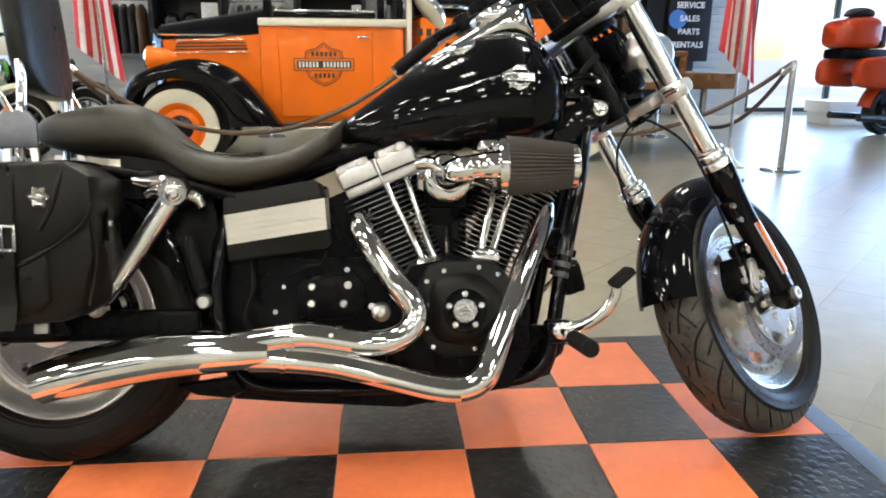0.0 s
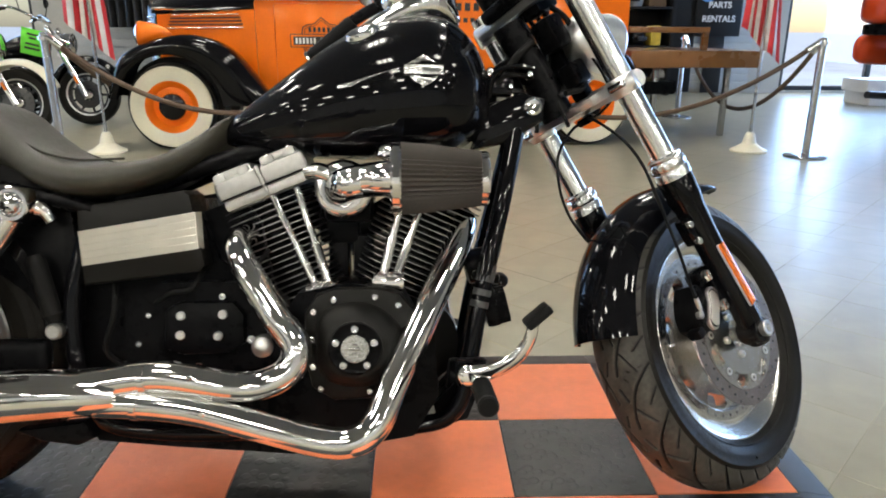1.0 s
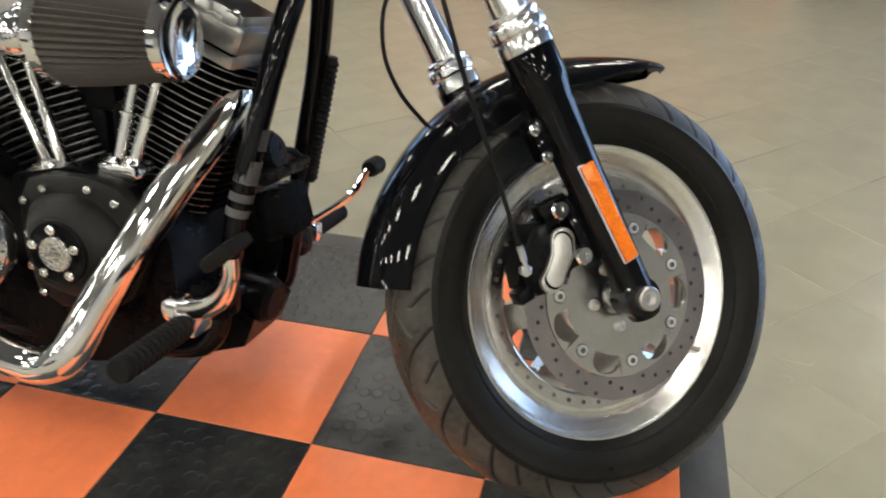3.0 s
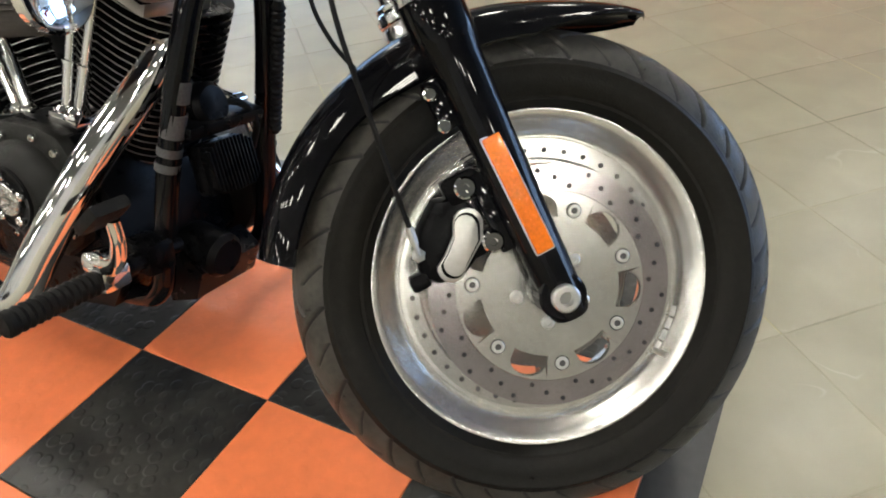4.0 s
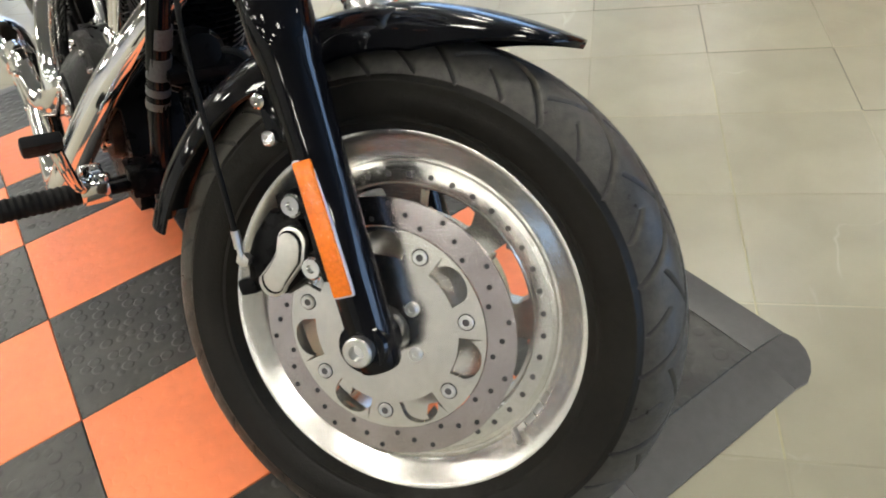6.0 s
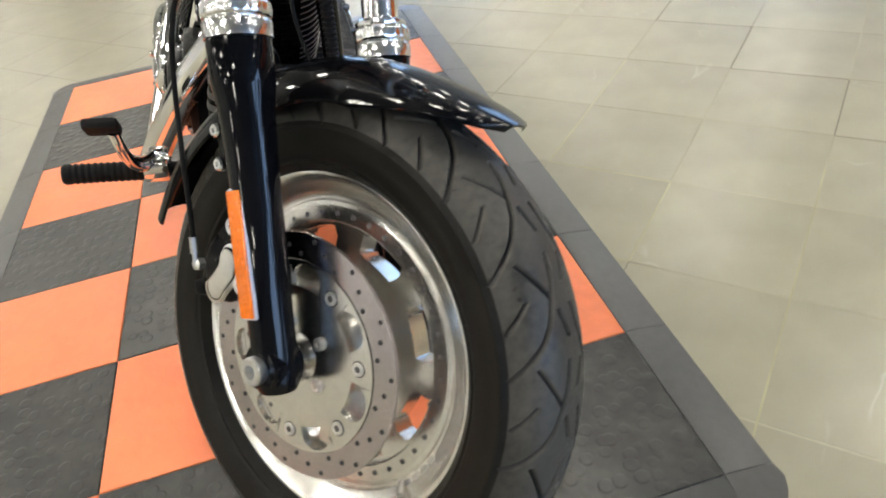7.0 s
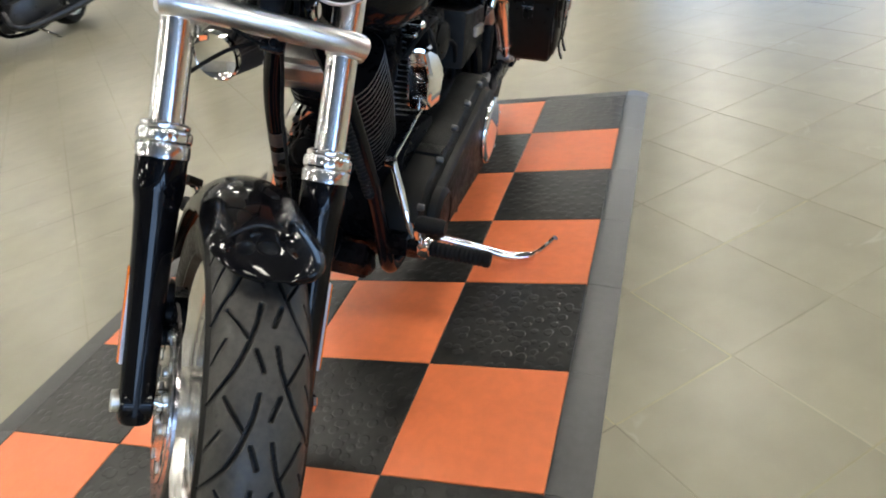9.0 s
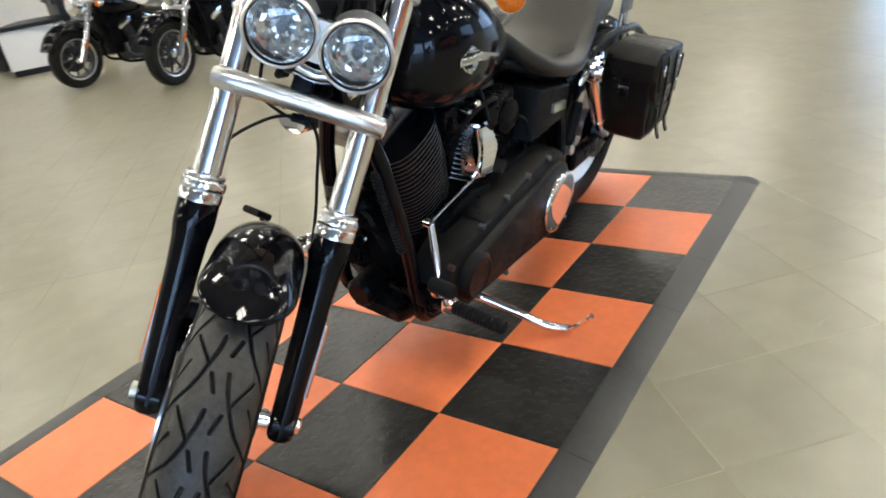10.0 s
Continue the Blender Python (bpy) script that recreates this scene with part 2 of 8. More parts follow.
def frame_of(d):
    d = Vector(d).normalized()
    up = Vector((0, 0, 1)) if abs(d.z) < 0.9 else Vector((1, 0, 0))
    u = d.cross(up).normalized()
    return u, d.cross(u).normalized()


def cyl(bm, p0, p1, r0, r1=None, seg=20):
    p0, p1 = Vector(p0), Vector(p1)
    u, v = frame_of(p1 - p0)
    r1 = r0 if r1 is None else r1
    rings(bm, [[p + (u * math.cos(a) + v * math.sin(a)) * r for a in (2 * math.pi * i / seg for i in range(seg))]
               for p, r in ((p0, r0), (p1, r1))])
    return bm


def stack(bm, p0, d, profile, seg=28):
    """Revolve (radius, distance) pairs about the line from p0 along d."""
    p0, d = Vector(p0), Vector(d).normalized()
    u, v = frame_of(d)
    rings(bm, [[p0 + d * h + (u * math.cos(a) + v * math.sin(a)) * max(r, 1e-4)
                for a in (2 * math.pi * i / seg for i in range(seg))] for r, h in profile])
    return bm


def hoop(bm, c, d, profile, seg=64):
    """Revolve a closed (radius, offset along d) outline about d through c."""
    c, d = Vector(c), Vector(d).normalized()
    u, v = frame_of(d)
    loops = []
    for i in range(seg):
        a = 2 * math.pi * i / seg
        e = u * math.cos(a) + v * math.sin(a)
        loops.append([c + e * r + d * h for r, h in profile])
    rings(bm, loops, around=True)
    return bm


def spline(pts, per=8):
    pts = [Vector(p) for p in pts]
    out = []
    for i in range(len(pts) - 1):
        a, b = pts[i], pts[i + 1]
        z = pts[i - 1] if i else a * 2 - b
        c = pts[i + 2] if i + 2 < len(pts) else b * 2 - a
        for k in range(per):
            t = k / per
            out.append(0.5 * (2 * a + (b - z) * t + (2 * z - 5 * a + 4 * b - c) * t * t + (3 * a - z - 3 * b + c) * t ** 3))
    return out + [pts[-1]]


def tube(bm, pts, r, seg=14, per=8, smooth=True):
    """Sweep a circle along a smooth line; r: one radius or one for each point."""
    rr = [r] * len(pts) if isinstance(r, (int, float)) else list(r)
    if smooth and len(pts) > 2:
        line = spline(pts, per)
        rad = []
        for i in range(len(rr) - 1):
            rad += [rr[i] + (rr[i + 1] - rr[i]) * k / per for k in range(per)]
        rad.append(rr[-1])
    else:
        line, rad = [Vector(p) for p in pts], rr
    loops, u = [], None
    for i, p in enumerate(line):
        d = (line[min(i + 1, len(line) - 1)] - line[max(i - 1, 0)]).normalized()
        if u is None:
            u, _ = frame_of(d)
        u = (u - d * u.dot(d)).normalized()
        v = d.cross(u)
        loops.append([p + (u * math.cos(a) + v * math.sin(a)) * rad[i] for a in (2 * math.pi * k / seg for k in range(seg))])
    rings(bm, loops)
    return bm


def slab(bm, outline, y0, y1, bevel=0.0):
    """A plate: an outline in x and z, from y0 to y1, its face at y1 bevelled."""
    sign = 1 if y1 > y0 else -1
    cx = sum(p[0] for p in outline) / len(outline)
    cz = sum(p[1] for p in outline) / len(outline)

    def inset(d):
        return [(x - d * (x - cx) / max(math.hypot(x - cx, z - cz), 1e-6), z - d * (z - cz) / max(math.hypot(x - cx, z - cz), 1e-6)) for x, z in outline]
    loops = [[(x, y0, z) for x, z in outline]]
    if bevel:
        loops.append([(x, y1 - sign * bevel, z) for x, z in outline])
        loops.append([(x, y1 - sign * bevel * 0.3, z) for x, z in inset(bevel * 0.3)])
        loops.append([(x, y1, z) for x, z in inset(bevel)])
    else:
        loops.append([(x, y1, z) for x, z in outline])
    rings(bm, loops)
    return bm


def arc(cx, cz, r, a0, a1, n=10):
    return [(cx + r * math.cos(radians(a0 + (a1 - a0) * i / n)), cz + r * math.sin(radians(a0 + (a1 - a0) * i / n))) for i in range(n + 1)]


def bolt(bm, p, d, r=0.007, h=0.006, seg=6):
    stack(bm, p, d, [(r, 0), (r, h * 0.8), (r * 0.8, h)], seg)
    return bm


# ---- floor, mat, walls, ceiling ----
FLOOR_Z = -0.016
T = 0.305


def tile_mesh(name, sx, sy, h, bevel, mat):
    bm = bmesh.new()
    hx, hy = sx / 2, sy / 2
    rings(bm, [[(-hx, -hy, 0), (hx, -hy, 0), (hx, hy, 0), (-hx, hy, 0)],
               [(-hx, -hy, h - bevel), (hx, -hy, h - bevel), (hx, hy, h - bevel), (-hx, hy, h - bevel)],
               [(-hx + bevel, -hy + bevel, h), (hx - bevel, -hy + bevel, h), (hx - bevel, hy - bevel, h), (-hx + bevel, hy - bevel, h)]])
    bmesh.ops.recalc_face_normals(bm, faces=bm.faces)
    me = bpy.data.meshes.new(name)
    bm.to_mesh(me)
    bm.free()
    me.materials.append(mat)
    return me


# display mat: 7 by 4 interlocking tiles with ramped edges
mat_thing = thing("display_mat", "orange and dark grey checkered interlocking vinyl floor mat under the motorcycle", "floor mat", pose(0, 0, FLOOR_Z))
me_orange = tile_mesh("tile", T - 0.0015, T - 0.0015, 0.016, 0.0012, MAT_ORANGE)
me_dark = tile_mesh("tile", T - 0.0015, T - 0.0015, 0.016, 0.0012, MAT_DARK)
for col in range(7):
    for row in range(4):
        o = new("tile", me_orange if (col + row) % 2 else me_dark)
        o.parent = mat_thing
        o.location = (1.0675 - T * (col + 0.5), 0.61 - T * (row + 0.5), 0)
        tagged(o, "orange vinyl tile" if (col + row) % 2 else "dark grey vinyl tile with raised coin pattern")
EW = 0.078


def edge_strip(length, m, label=""):
    bm = bmesh.new()
    rings(bm, [[(x, 0, 0), (x, 0, 0.0155), (x, EW * 0.25, 0.0145), (x, EW, 0.003), (x, EW, 0)] for x in (-length / 2 + 0.0007, length / 2 - 0.0007)])
    part("edge", bm, MAT_EDGE, mat_thing, m=m)


for col in range(7):
    edge_strip(T, pose(1.0675 - T * (col + 0.5), 0.6105, 0))
    edge_strip(T, pose(1.0675 - T * (col + 0.5), -0.6105, 0, 0, 0, 180))
for row in range(4):
    edge_strip(T, pose(1.068, 0.61 - T * (row + 0.5), 0, 0, 0, -90))
    edge_strip(T, pose(-1.068, 0.61 - T * (row + 0.5), 0, 0, 0, 90))
for sx, sy, turn in ((1, 1, 0), (-1, 1, 90), (-1, -1, 180), (1, -1, 270)):
    bm = bmesh.new()
    fan = [(0, 0)] + [(EW * math.cos(radians(a)) * 1.08, EW * math.sin(radians(a)) * 1.08) for a in range(0, 91, 15)]
    fan[1], fan[-1] = (EW, 0), (0, EW)
    rings(bm, [[(x, y, 0) for x, y in fan], [(x, y, 0.0155 if i == 0 else 0.003) for i, (x, y) in enumerate(fan)]])
    part("corner", bm, MAT_EDGE, mat_thing, m=pose(sx * 1.068, sy * 0.6105, 0, 0, 0, turn))

# room
WX, EX, SY, NY, CZ = -16.0, 11.0, -13.0, 10.2, 4.3


def structure(name, bm, mat, label, category):
    return tagged(part(name, bm, mat), label, category, kind="structure")


def wall(name, axis, at, lo, hi, openings, label, thick=0.25, paint=None):
    """An upright wall along x or y with rectangular openings (from, to, bottom, top)."""
    bm = bmesh.new()
    cuts = sorted({lo, hi, *[v for o in openings for v in o[:2]]})
    for a, b in zip(cuts, cuts[1:]):
        op = [o for o in openings if o[0] <= a and o[1] >= b]
        for z0, z1 in ([(FLOOR_Z - 0.2, CZ + 0.1)] if not op else [(FLOOR_Z - 0.2, op[0][2]), (op[0][3], CZ + 0.1)]):
            if z1 - z0 < 0.01:
                continue
            c, s = ((a + b) / 2, at, (z0 + z1) / 2), (b - a, thick, z1 - z0)
            if axis == "y":
                c, s = (c[1], c[0], c[2]), (s[1], s[0], s[2])
            box(bm, c, s)
    return structure(name, bm, paint or PLASTER, label, "wall")


north_open = [(-15.0, -5.6, 0.02, 3.2), (6.15, 10.6, 0.02, 3.2)]
east_open = [(3.0, 9.6, 0.02, 3.2)]
wall("wall_north", "x", NY + 0.125, WX, EX, north_open, "painted showroom wall between tall shop windows")
wall("wall_east", "y", EX + 0.125, SY, NY, east_open, "painted showroom wall with a wide shop window")
wall("wall_south", "x", SY - 0.125, WX, EX, [], "plain unseen showroom back wall, paled to brighten reflections", paint=PLASTER_BOUNCE)
wall("wall_west", "y", WX - 0.125, SY, NY, [(-0.2, 5.4, 0.02, 3.2)], "painted showroom side wall with a shop window", paint=PLASTER_DIMMED)
bm = bmesh.new()
box(bm, ((WX + EX) / 2, (SY + NY) / 2, CZ + 0.06), (EX - WX + 0.5, NY - SY + 0.5, 0.12))
structure("ceiling", bm, CEILING, "pale suspended showroom ceiling", "ceiling")
bm = bmesh.new()
box(bm, ((WX + EX) / 2, (SY + NY) / 2, FLOOR_Z - 0.1006), (EX - WX, NY - SY, 0.2))
floor = structure("floor", bm, GROUT, "grey beige ceramic tile floor laid diagonally with pale grout", "floor")

FRAME_DARK = material("window_frame_dark", (0.02, 0.021, 0.023), 0.35, 0.3, grain=0.1)
PANE = glass("window_glass")


def window(name, axis, at, a, b, z0, z1, n):
    w = thing(name, "tall shop window with dark metal frame and bright daylight", "window", kind="structure")

    def put(nm, c, s, mat, lab=""):
        bm = bmesh.new()
        if axis == "y":
            c, s = (c[1], c[0], c[2]), (s[1], s[0], s[2])
        box(bm, c, s, 0.004 if mat is FRAME_DARK else 0)
        return part(nm, bm, mat, w, lab)
    put("window_sill", ((a + b) / 2, at, z0 + 0.035), (b - a - 0.01, 0.12, 0.07), FRAME_DARK)
    put("window_head", ((a + b) / 2, at, z1 - 0.035), (b - a - 0.01, 0.12, 0.07), FRAME_DARK)
    for i in range(n + 1):
        x = a + 0.04 + (b - a - 0.08) * i / n
        put("mullion", (x, at, (z0 + z1) / 2), (0.07, 0.11, z1 - z0 - 0.15), FRAME_DARK)
    for i in range(n):
        x0, x1 = a + 0.08 + (b - a - 0.08) * i / n, a + (b - a - 0.08) * (i + 1) / n
        g = put("pane", ((x0 + x1) / 2, at, (z0 + z1) / 2), (x1 - x0, 0.012, z1 - z0 - 0.16), PANE)
        g.visible_shadow = False


window("window_1", "x", NY + 0.12, -15.0, -5.6, 0.02, 3.2, 5)
window("window_2", "x", NY + 0.12, 6.15, 10.6, 0.02, 3.2, 3)
window("window_3", "y", EX + 0.12, 3.0, 9.6, 0.02, 3.2, 4)
window("window_4", "y", WX - 0.12, -0.2, 5.4, 0.02, 3.2, 3)
window_lamp("daylight_west", pose(WX + 0.05, 2.6, 1.7, 90, 0, -90), 5.4, 3.0, 185)
window_lamp("daylight_north_west", pose(-10.3, NY - 0.05, 1.7, -90, 0, 0), 9.0, 3.0, 300)
window_lamp("daylight_north_east", pose(8.4, NY - 0.05, 1.7, -90, 0, 0), 4.3, 3.0, 330)
window_lamp("daylight_east", pose(EX - 0.05, 6.3, 1.7, 90, 0, 90), 6.4, 3.0, 430)
# pale blue put into the paving colour for the cool glow behind the glass
GROUND = material("outdoor_paving", (0.70, 0.76, 0.84), 0.7, grain=0.08, scale=3, stain=0.12, stain_scale=0.3)
bm = bmesh.new()
s = 900
outer = [(-s, -s), (s, -s), (s, s), (-s, s)]
inner = [(WX - 0.3, SY - 0.3), (EX + 0.3, SY - 0.3), (EX + 0.3, NY + 0.3), (WX - 0.3, NY + 0.3)]
vo = [bm.verts.new((x, y, -0.05)) for x, y in outer]
vi = [bm.verts.new((x, y, -0.05)) for x, y in inner]
bridge(bm, vo, vi)
structure("ground", bm, GROUND, "forecourt paving outside the windows, coloured for a cool bright glow", "ground")

# ceiling lights
light_frame_mat = material("light_frame", (0.7, 0.7, 0.7), 0.4, grain=0.04)
bm = bmesh.new()
hoop_out = 0.33
rings(bm, [[(-hoop_out, -hoop_out, 0), (hoop_out, -hoop_out, 0), (hoop_out, hoop_out, 0), (-hoop_out, hoop_out, 0)],
           [(-hoop_out, -hoop_out, -0.05), (hoop_out, -hoop_out, -0.05), (hoop_out, hoop_out, -0.05), (-hoop_out, hoop_out, -0.05)],
           [(-0.3, -0.3, -0.05), (0.3, -0.3, -0.05), (0.3, 0.3, -0.05), (-0.3, 0.3, -0.05)],
           [(-0.3, -0.3, -0.02), (0.3, -0.3, -0.02), (0.3, 0.3, -0.02), (-0.3, 0.3, -0.02)]], cap=False)
ceiling_light = thing("ceiling_light", "square recessed ceiling light panel with white frame", "ceiling light", pose(-13.2, -10.8, CZ), "ceiling lights")
part("frame", bm, light_frame_mat, ceiling_light)
for k in (-1, 0, 1):
    bm = bmesh.new()
    box(bm, (0.19 * k, 0, -0.03), (0.115, 0.56, 0.02), 0.004)
    part("tube", bm, LIGHT, ceiling_light, "bright fluorescent tube strip")
bm = bmesh.new()
box(bm, (0, 0, -0.012), (0.6, 0.6, 0.01))
part("tray", bm, light_frame_mat, ceiling_light)
for i in range(8):
    for j in range(7):
        near_window = (i > 6 and j > 2) or (i == 6 and j in (4, 5))
        if (i or j) and not near_window:
            copy_thing(ceiling_light, pose(-13.2 + 3.0 * i, -10.8 + 3.0 * j, CZ))

# ---- the motorcycle: x ahead from the rear tyre's foot, y to its left, z up, leaning on its stand ----
BIKE = pose(-0.775, 0.045, 0.0, -13)
bike = thing("motorcycle", "black chrome cruiser motorcycle with saddlebags leaning on its side stand", "motorcycle", BIKE)
nF = Vector((0.541, -0.692, 0.478)).normalized()
zF = Vector((-0.519, 0.2075, 0.829))
zF = (zF - nF * zF.dot(nF)).normalized()
yF = -nF
xF = yF.cross(zF)
FORK = Matrix((xF, yF, zF)).transposed().to_4x4()
FORK.translation = (0.886, 0.1525, 0.2897)
# the steered front: origin at the wheel's centre, x ahead, y left, z up the fork
STEER = BIKE.inverted() @ FORK
AXIS = (0, 1, 0)


def tyre(name, R, half, bead, parent, m, n_around, n_across, pitch_count, depth=0.0065):
    """A tyre with carved tread grooves."""
    prof = [(bead, -half * 0.66), (bead + 0.008, -half * 0.80), (bead + 0.012, -half * 0.87), (bead + 0.016, -half * 0.88), (bead + 0.019, -half * 0.92), (bead + 0.038, -half * 0.995), (bead + 0.050, -half * 1.0), (bead + 0.0515, -half * 1.012), (bead + 0.054, -half * 1.012), (R - 0.044, -half * 0.955)]
    crown = []
    for i in range(n_across + 1):
        u = -1 + 2 * i / n_across
        crown.append((R - 0.042 * abs(u) ** 2.4, half * 0.93 * math.sin(u * 1.25) / math.sin(1.25), u))
    nu = np.array([c[2] for c in crown])
    v = np.arange(n_around) / n_around * pitch_count
    U, V = np.meshgrid(nu, v)
    D = np.full(U.shape, 9.0)
    vs = 2 * math.pi * R / pitch_count
    us = half * 1.1

    def groove(line, width):
        nonlocal D
        pts = [np.array(p) for p in line]
        for mirror, shift in ((1, 0.0), (-1, 0.5)):
            for lap in (-1, 0, 1):
                for a, b in zip(pts, pts[1:]):
                    ax, ay = a[0] * mirror * us, (a[1] + shift + lap) * vs
                    bx, by = b[0] * mirror * us, (b[1] + shift + lap) * vs
                    px, py = U * us, (V % 1.0) * vs
                    L = (bx - ax) ** 2 + (by - ay) ** 2
                    t = np.clip(((px - ax) * (bx - ax) + (py - ay) * (by - ay)) / L, 0, 1)
                    D = np.minimum(D, np.hypot(px - ax - t * (bx - ax), py - ay - t * (by - ay)) - width)
    groove([(-0.97, -0.03), (-0.80, 0.10), (-0.55, 0.29), (-0.40, 0.46), (-0.29, 0.64), (-0.18, 0.86), (-0.12, 1.08)], 0.0022)
    groove([(-0.64, 1.05), (-0.46, 0.86), (-0.29, 0.68)], 0.0017)
    groove([(-0.95, 0.44), (-0.67, 0.69)], 0.0017)
    groove([(-0.19, 0.55), (-0.07, 0.32)], 0.0021)
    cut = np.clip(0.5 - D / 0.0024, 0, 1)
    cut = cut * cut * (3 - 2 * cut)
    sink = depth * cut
    verts, faces, mats = [], [], []
    left = [(r, -h) for r, h in reversed(prof)]
    c0 = len(prof)
    for i in range(n_around):
        a = 2 * math.pi * i / n_around
        c, s = math.cos(a), math.sin(a)
        verts += [(r * c, h, r * s) for r, h in prof]
        verts += [((r - sink[i, k]) * c, h, (r - sink[i, k]) * s) for k, (r, h, _) in enumerate(crown)]
        verts += [(r * c, h, r * s) for r, h in left]
        verts += [((bead - 0.012) * c, half * 0.5, (bead - 0.012) * s), ((bead - 0.012) * c, -half * 0.5, (bead - 0.012) * s)]
    n = len(verts) // n_around
    for i in range(n_around):
        j = (i + 1) % n_around
        for k in range(n):
            q = (k + 1) % n
            faces.append((i * n + k, i * n + q, j * n + q, j * n + k))
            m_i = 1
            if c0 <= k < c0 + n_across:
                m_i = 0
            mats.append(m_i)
    me = bpy.data.meshes.new(name)
    me.from_pydata(verts, [], faces)
    bm = bmesh.new()
    bm.from_mesh(me)
    bpy.data.meshes.remove(me)
    for f, k in zip(bm.faces, mats):
        f.material_index = k
    bmesh.ops.recalc_face_normals(bm, faces=bm.faces)
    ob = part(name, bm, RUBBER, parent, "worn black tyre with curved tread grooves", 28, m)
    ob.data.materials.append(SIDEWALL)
    # how far the colour is darkened: painted shade in grooves, less at the shoulders
    darkened = np.zeros((n_around, n), dtype=np.float32)
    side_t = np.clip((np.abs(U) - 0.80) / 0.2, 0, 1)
    darkened[:, c0:c0 + n_across + 1] = np.maximum(cut, 0.30 * (side_t > 0) + 0.12 * side_t)
    ob.data.attributes.new("groove", "FLOAT", "POINT").data.foreach_set("value", darkened.ravel())
    return ob


front_wheel = new("front_wheel")
front_wheel.parent = bike
front_wheel.matrix_local = STEER
tagged(front_wheel, "black tyre on a polished slotted aluminium wheel")
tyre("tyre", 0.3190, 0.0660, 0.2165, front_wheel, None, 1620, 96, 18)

# wheel rim: stepped dish with ten slots
bm = bmesh.new()
side_prof = [(0.2215, -0.043), (0.2205, -0.0455), (0.2175, -0.046), (0.213, -0.0445), (0.205, -0.038), (0.196, -0.0315), (0.190, -0.028), (0.188, -0.025), (0.1865, -0.021), (0.184, -0.021), (0.182, -0.024), (0.1765, -0.0245)]
prof = side_prof + [(r, -h) for r, h in reversed(side_prof)] + [(0.205, 0.0)]
hoop(bm, (0, 0, 0), AXIS, prof, 96)
part("rim", bm, RIM, front_wheel, "polished aluminium rim")


def slotted_disc(bm, r0, r1, slot_in, slot_out, count, fill, y0, y1, shift=0.0, seg_per=24, moon=False):
    """A flat ring of thickness y0 to y1 with curved slots through it."""
    n = count * seg_per
    lv = [r0, slot_in, slot_out, r1]

    def open_at(i):
        f = ((i + 0.5) / seg_per) % 1.0
        return f < fill
    grid = {}
    for i in range(n):
        a = 2 * math.pi * i / n + shift
        f = (i / seg_per) % 1.0
        for k, r in enumerate(lv):
            rr = r
            if k in (1, 2) and f <= fill:
                edge = min(f, fill - f) / fill
                mid, half = (slot_in + slot_out) / 2, (slot_out - slot_in) / 2
                x = min(1.0, edge / 0.12)
                rr = mid + (half if k == 2 else -half) * max(math.sqrt(max(0.0, 1 - (1 - x) ** 2)), 0.02)
                if moon:
                    rr = slot_in if k == 1 else slot_in + (slot_out - slot_in) * max(math.sqrt(max(0.0, 1 - (1 - 2 * f / fill) ** 2)) ** 0.8, 0.02)
            for s, y in enumerate((y0, y1)):
                grid[i, k, s] = bm.verts.new((rr * math.cos(a), y, rr * math.sin(a)))
    for i in range(n):
        j = (i + 1) % n
        for k in range(3):
            if k == 1 and open_at(i):
                bm.faces.new((grid[i, 1, 0], grid[j, 1, 0], grid[j, 1, 1], grid[i, 1, 1]))
                bm.faces.new((grid[i, 2, 0], grid[j, 2, 0], grid[j, 2, 1], grid[i, 2, 1]))
                continue
            for s in (0, 1):
                bm.faces.new((grid[i, k, s], grid[j, k, s], grid[j, k + 1, s], grid[i, k + 1, s]))
            if k == 1:
                for side, q in ((open_at((i - 1) % n), i), (open_at(j), j)):
                    if side:
                        bm.faces.new((grid[q, 1, 0], grid[q, 2, 0], grid[q, 2, 1], grid[q, 1, 1]))
        bm.faces.new((grid[i, 0, 0], grid[j, 0, 0], grid[j, 0, 1], grid[i, 0, 1]))
        bm.faces.new((grid[i, 3, 0], grid[j, 3, 0], grid[j, 3, 1], grid[i, 3, 1]))
    return bm


bm = bmesh.new()
slotted_disc(bm, 0.055, 0.160, 0.1215, 0.151, 8, 0.61, -0.014, 0.014, radians(39.5))
hoop(bm, (0, 0, 0), AXIS, [(0.178, -0.024), (0.158, -0.024), (0.1555, -0.0225), (0.1545, -0.010), (0.1545, 0.010), (0.1555, 0.0225), (0.158, 0.024), (0.178, 0.024)], 96)
part("wheel_disc", bm, WHEEL, front_wheel, "brushed aluminium wheel disc with curved slots", 30)
bm = bmesh.new()
stack(bm, (0, -0.075, 0), AXIS, [(0.035, 0), (0.050, 0.004), (0.054, 0.008), (0.054, 0.016), (0.052, 0.018), (0.052, 0.022), (0.054, 0.024), (0.054, 0.033), (0.052, 0.035), (0.052, 0.046), (0.054, 0.052), (0.061, 0.057), (0.066, 0.060), (0.066, 0.090), (0.061, 0.093), (0.054, 0.098), (0.052, 0.104), (0.052, 0.142), (0.050, 0.146), (0.035, 0.15)], 48)
part("hub", bm, RIM, front_wheel, "polished aluminium hub")
# rivet row on the rim's step
dot = bmesh.new()
for i in range(40):
    a = 2 * math.pi * i / 40
    stack(dot, (0.167 * math.cos(a), -0.0242, 0.167 * math.sin(a)), (0, -1, 0), [(0.0034, 0), (0.0034, 0.0006), (0.0026, 0.001)], 8)
tagged(part("rivets", dot, DARK_HOLE, front_wheel), kind="stuff")
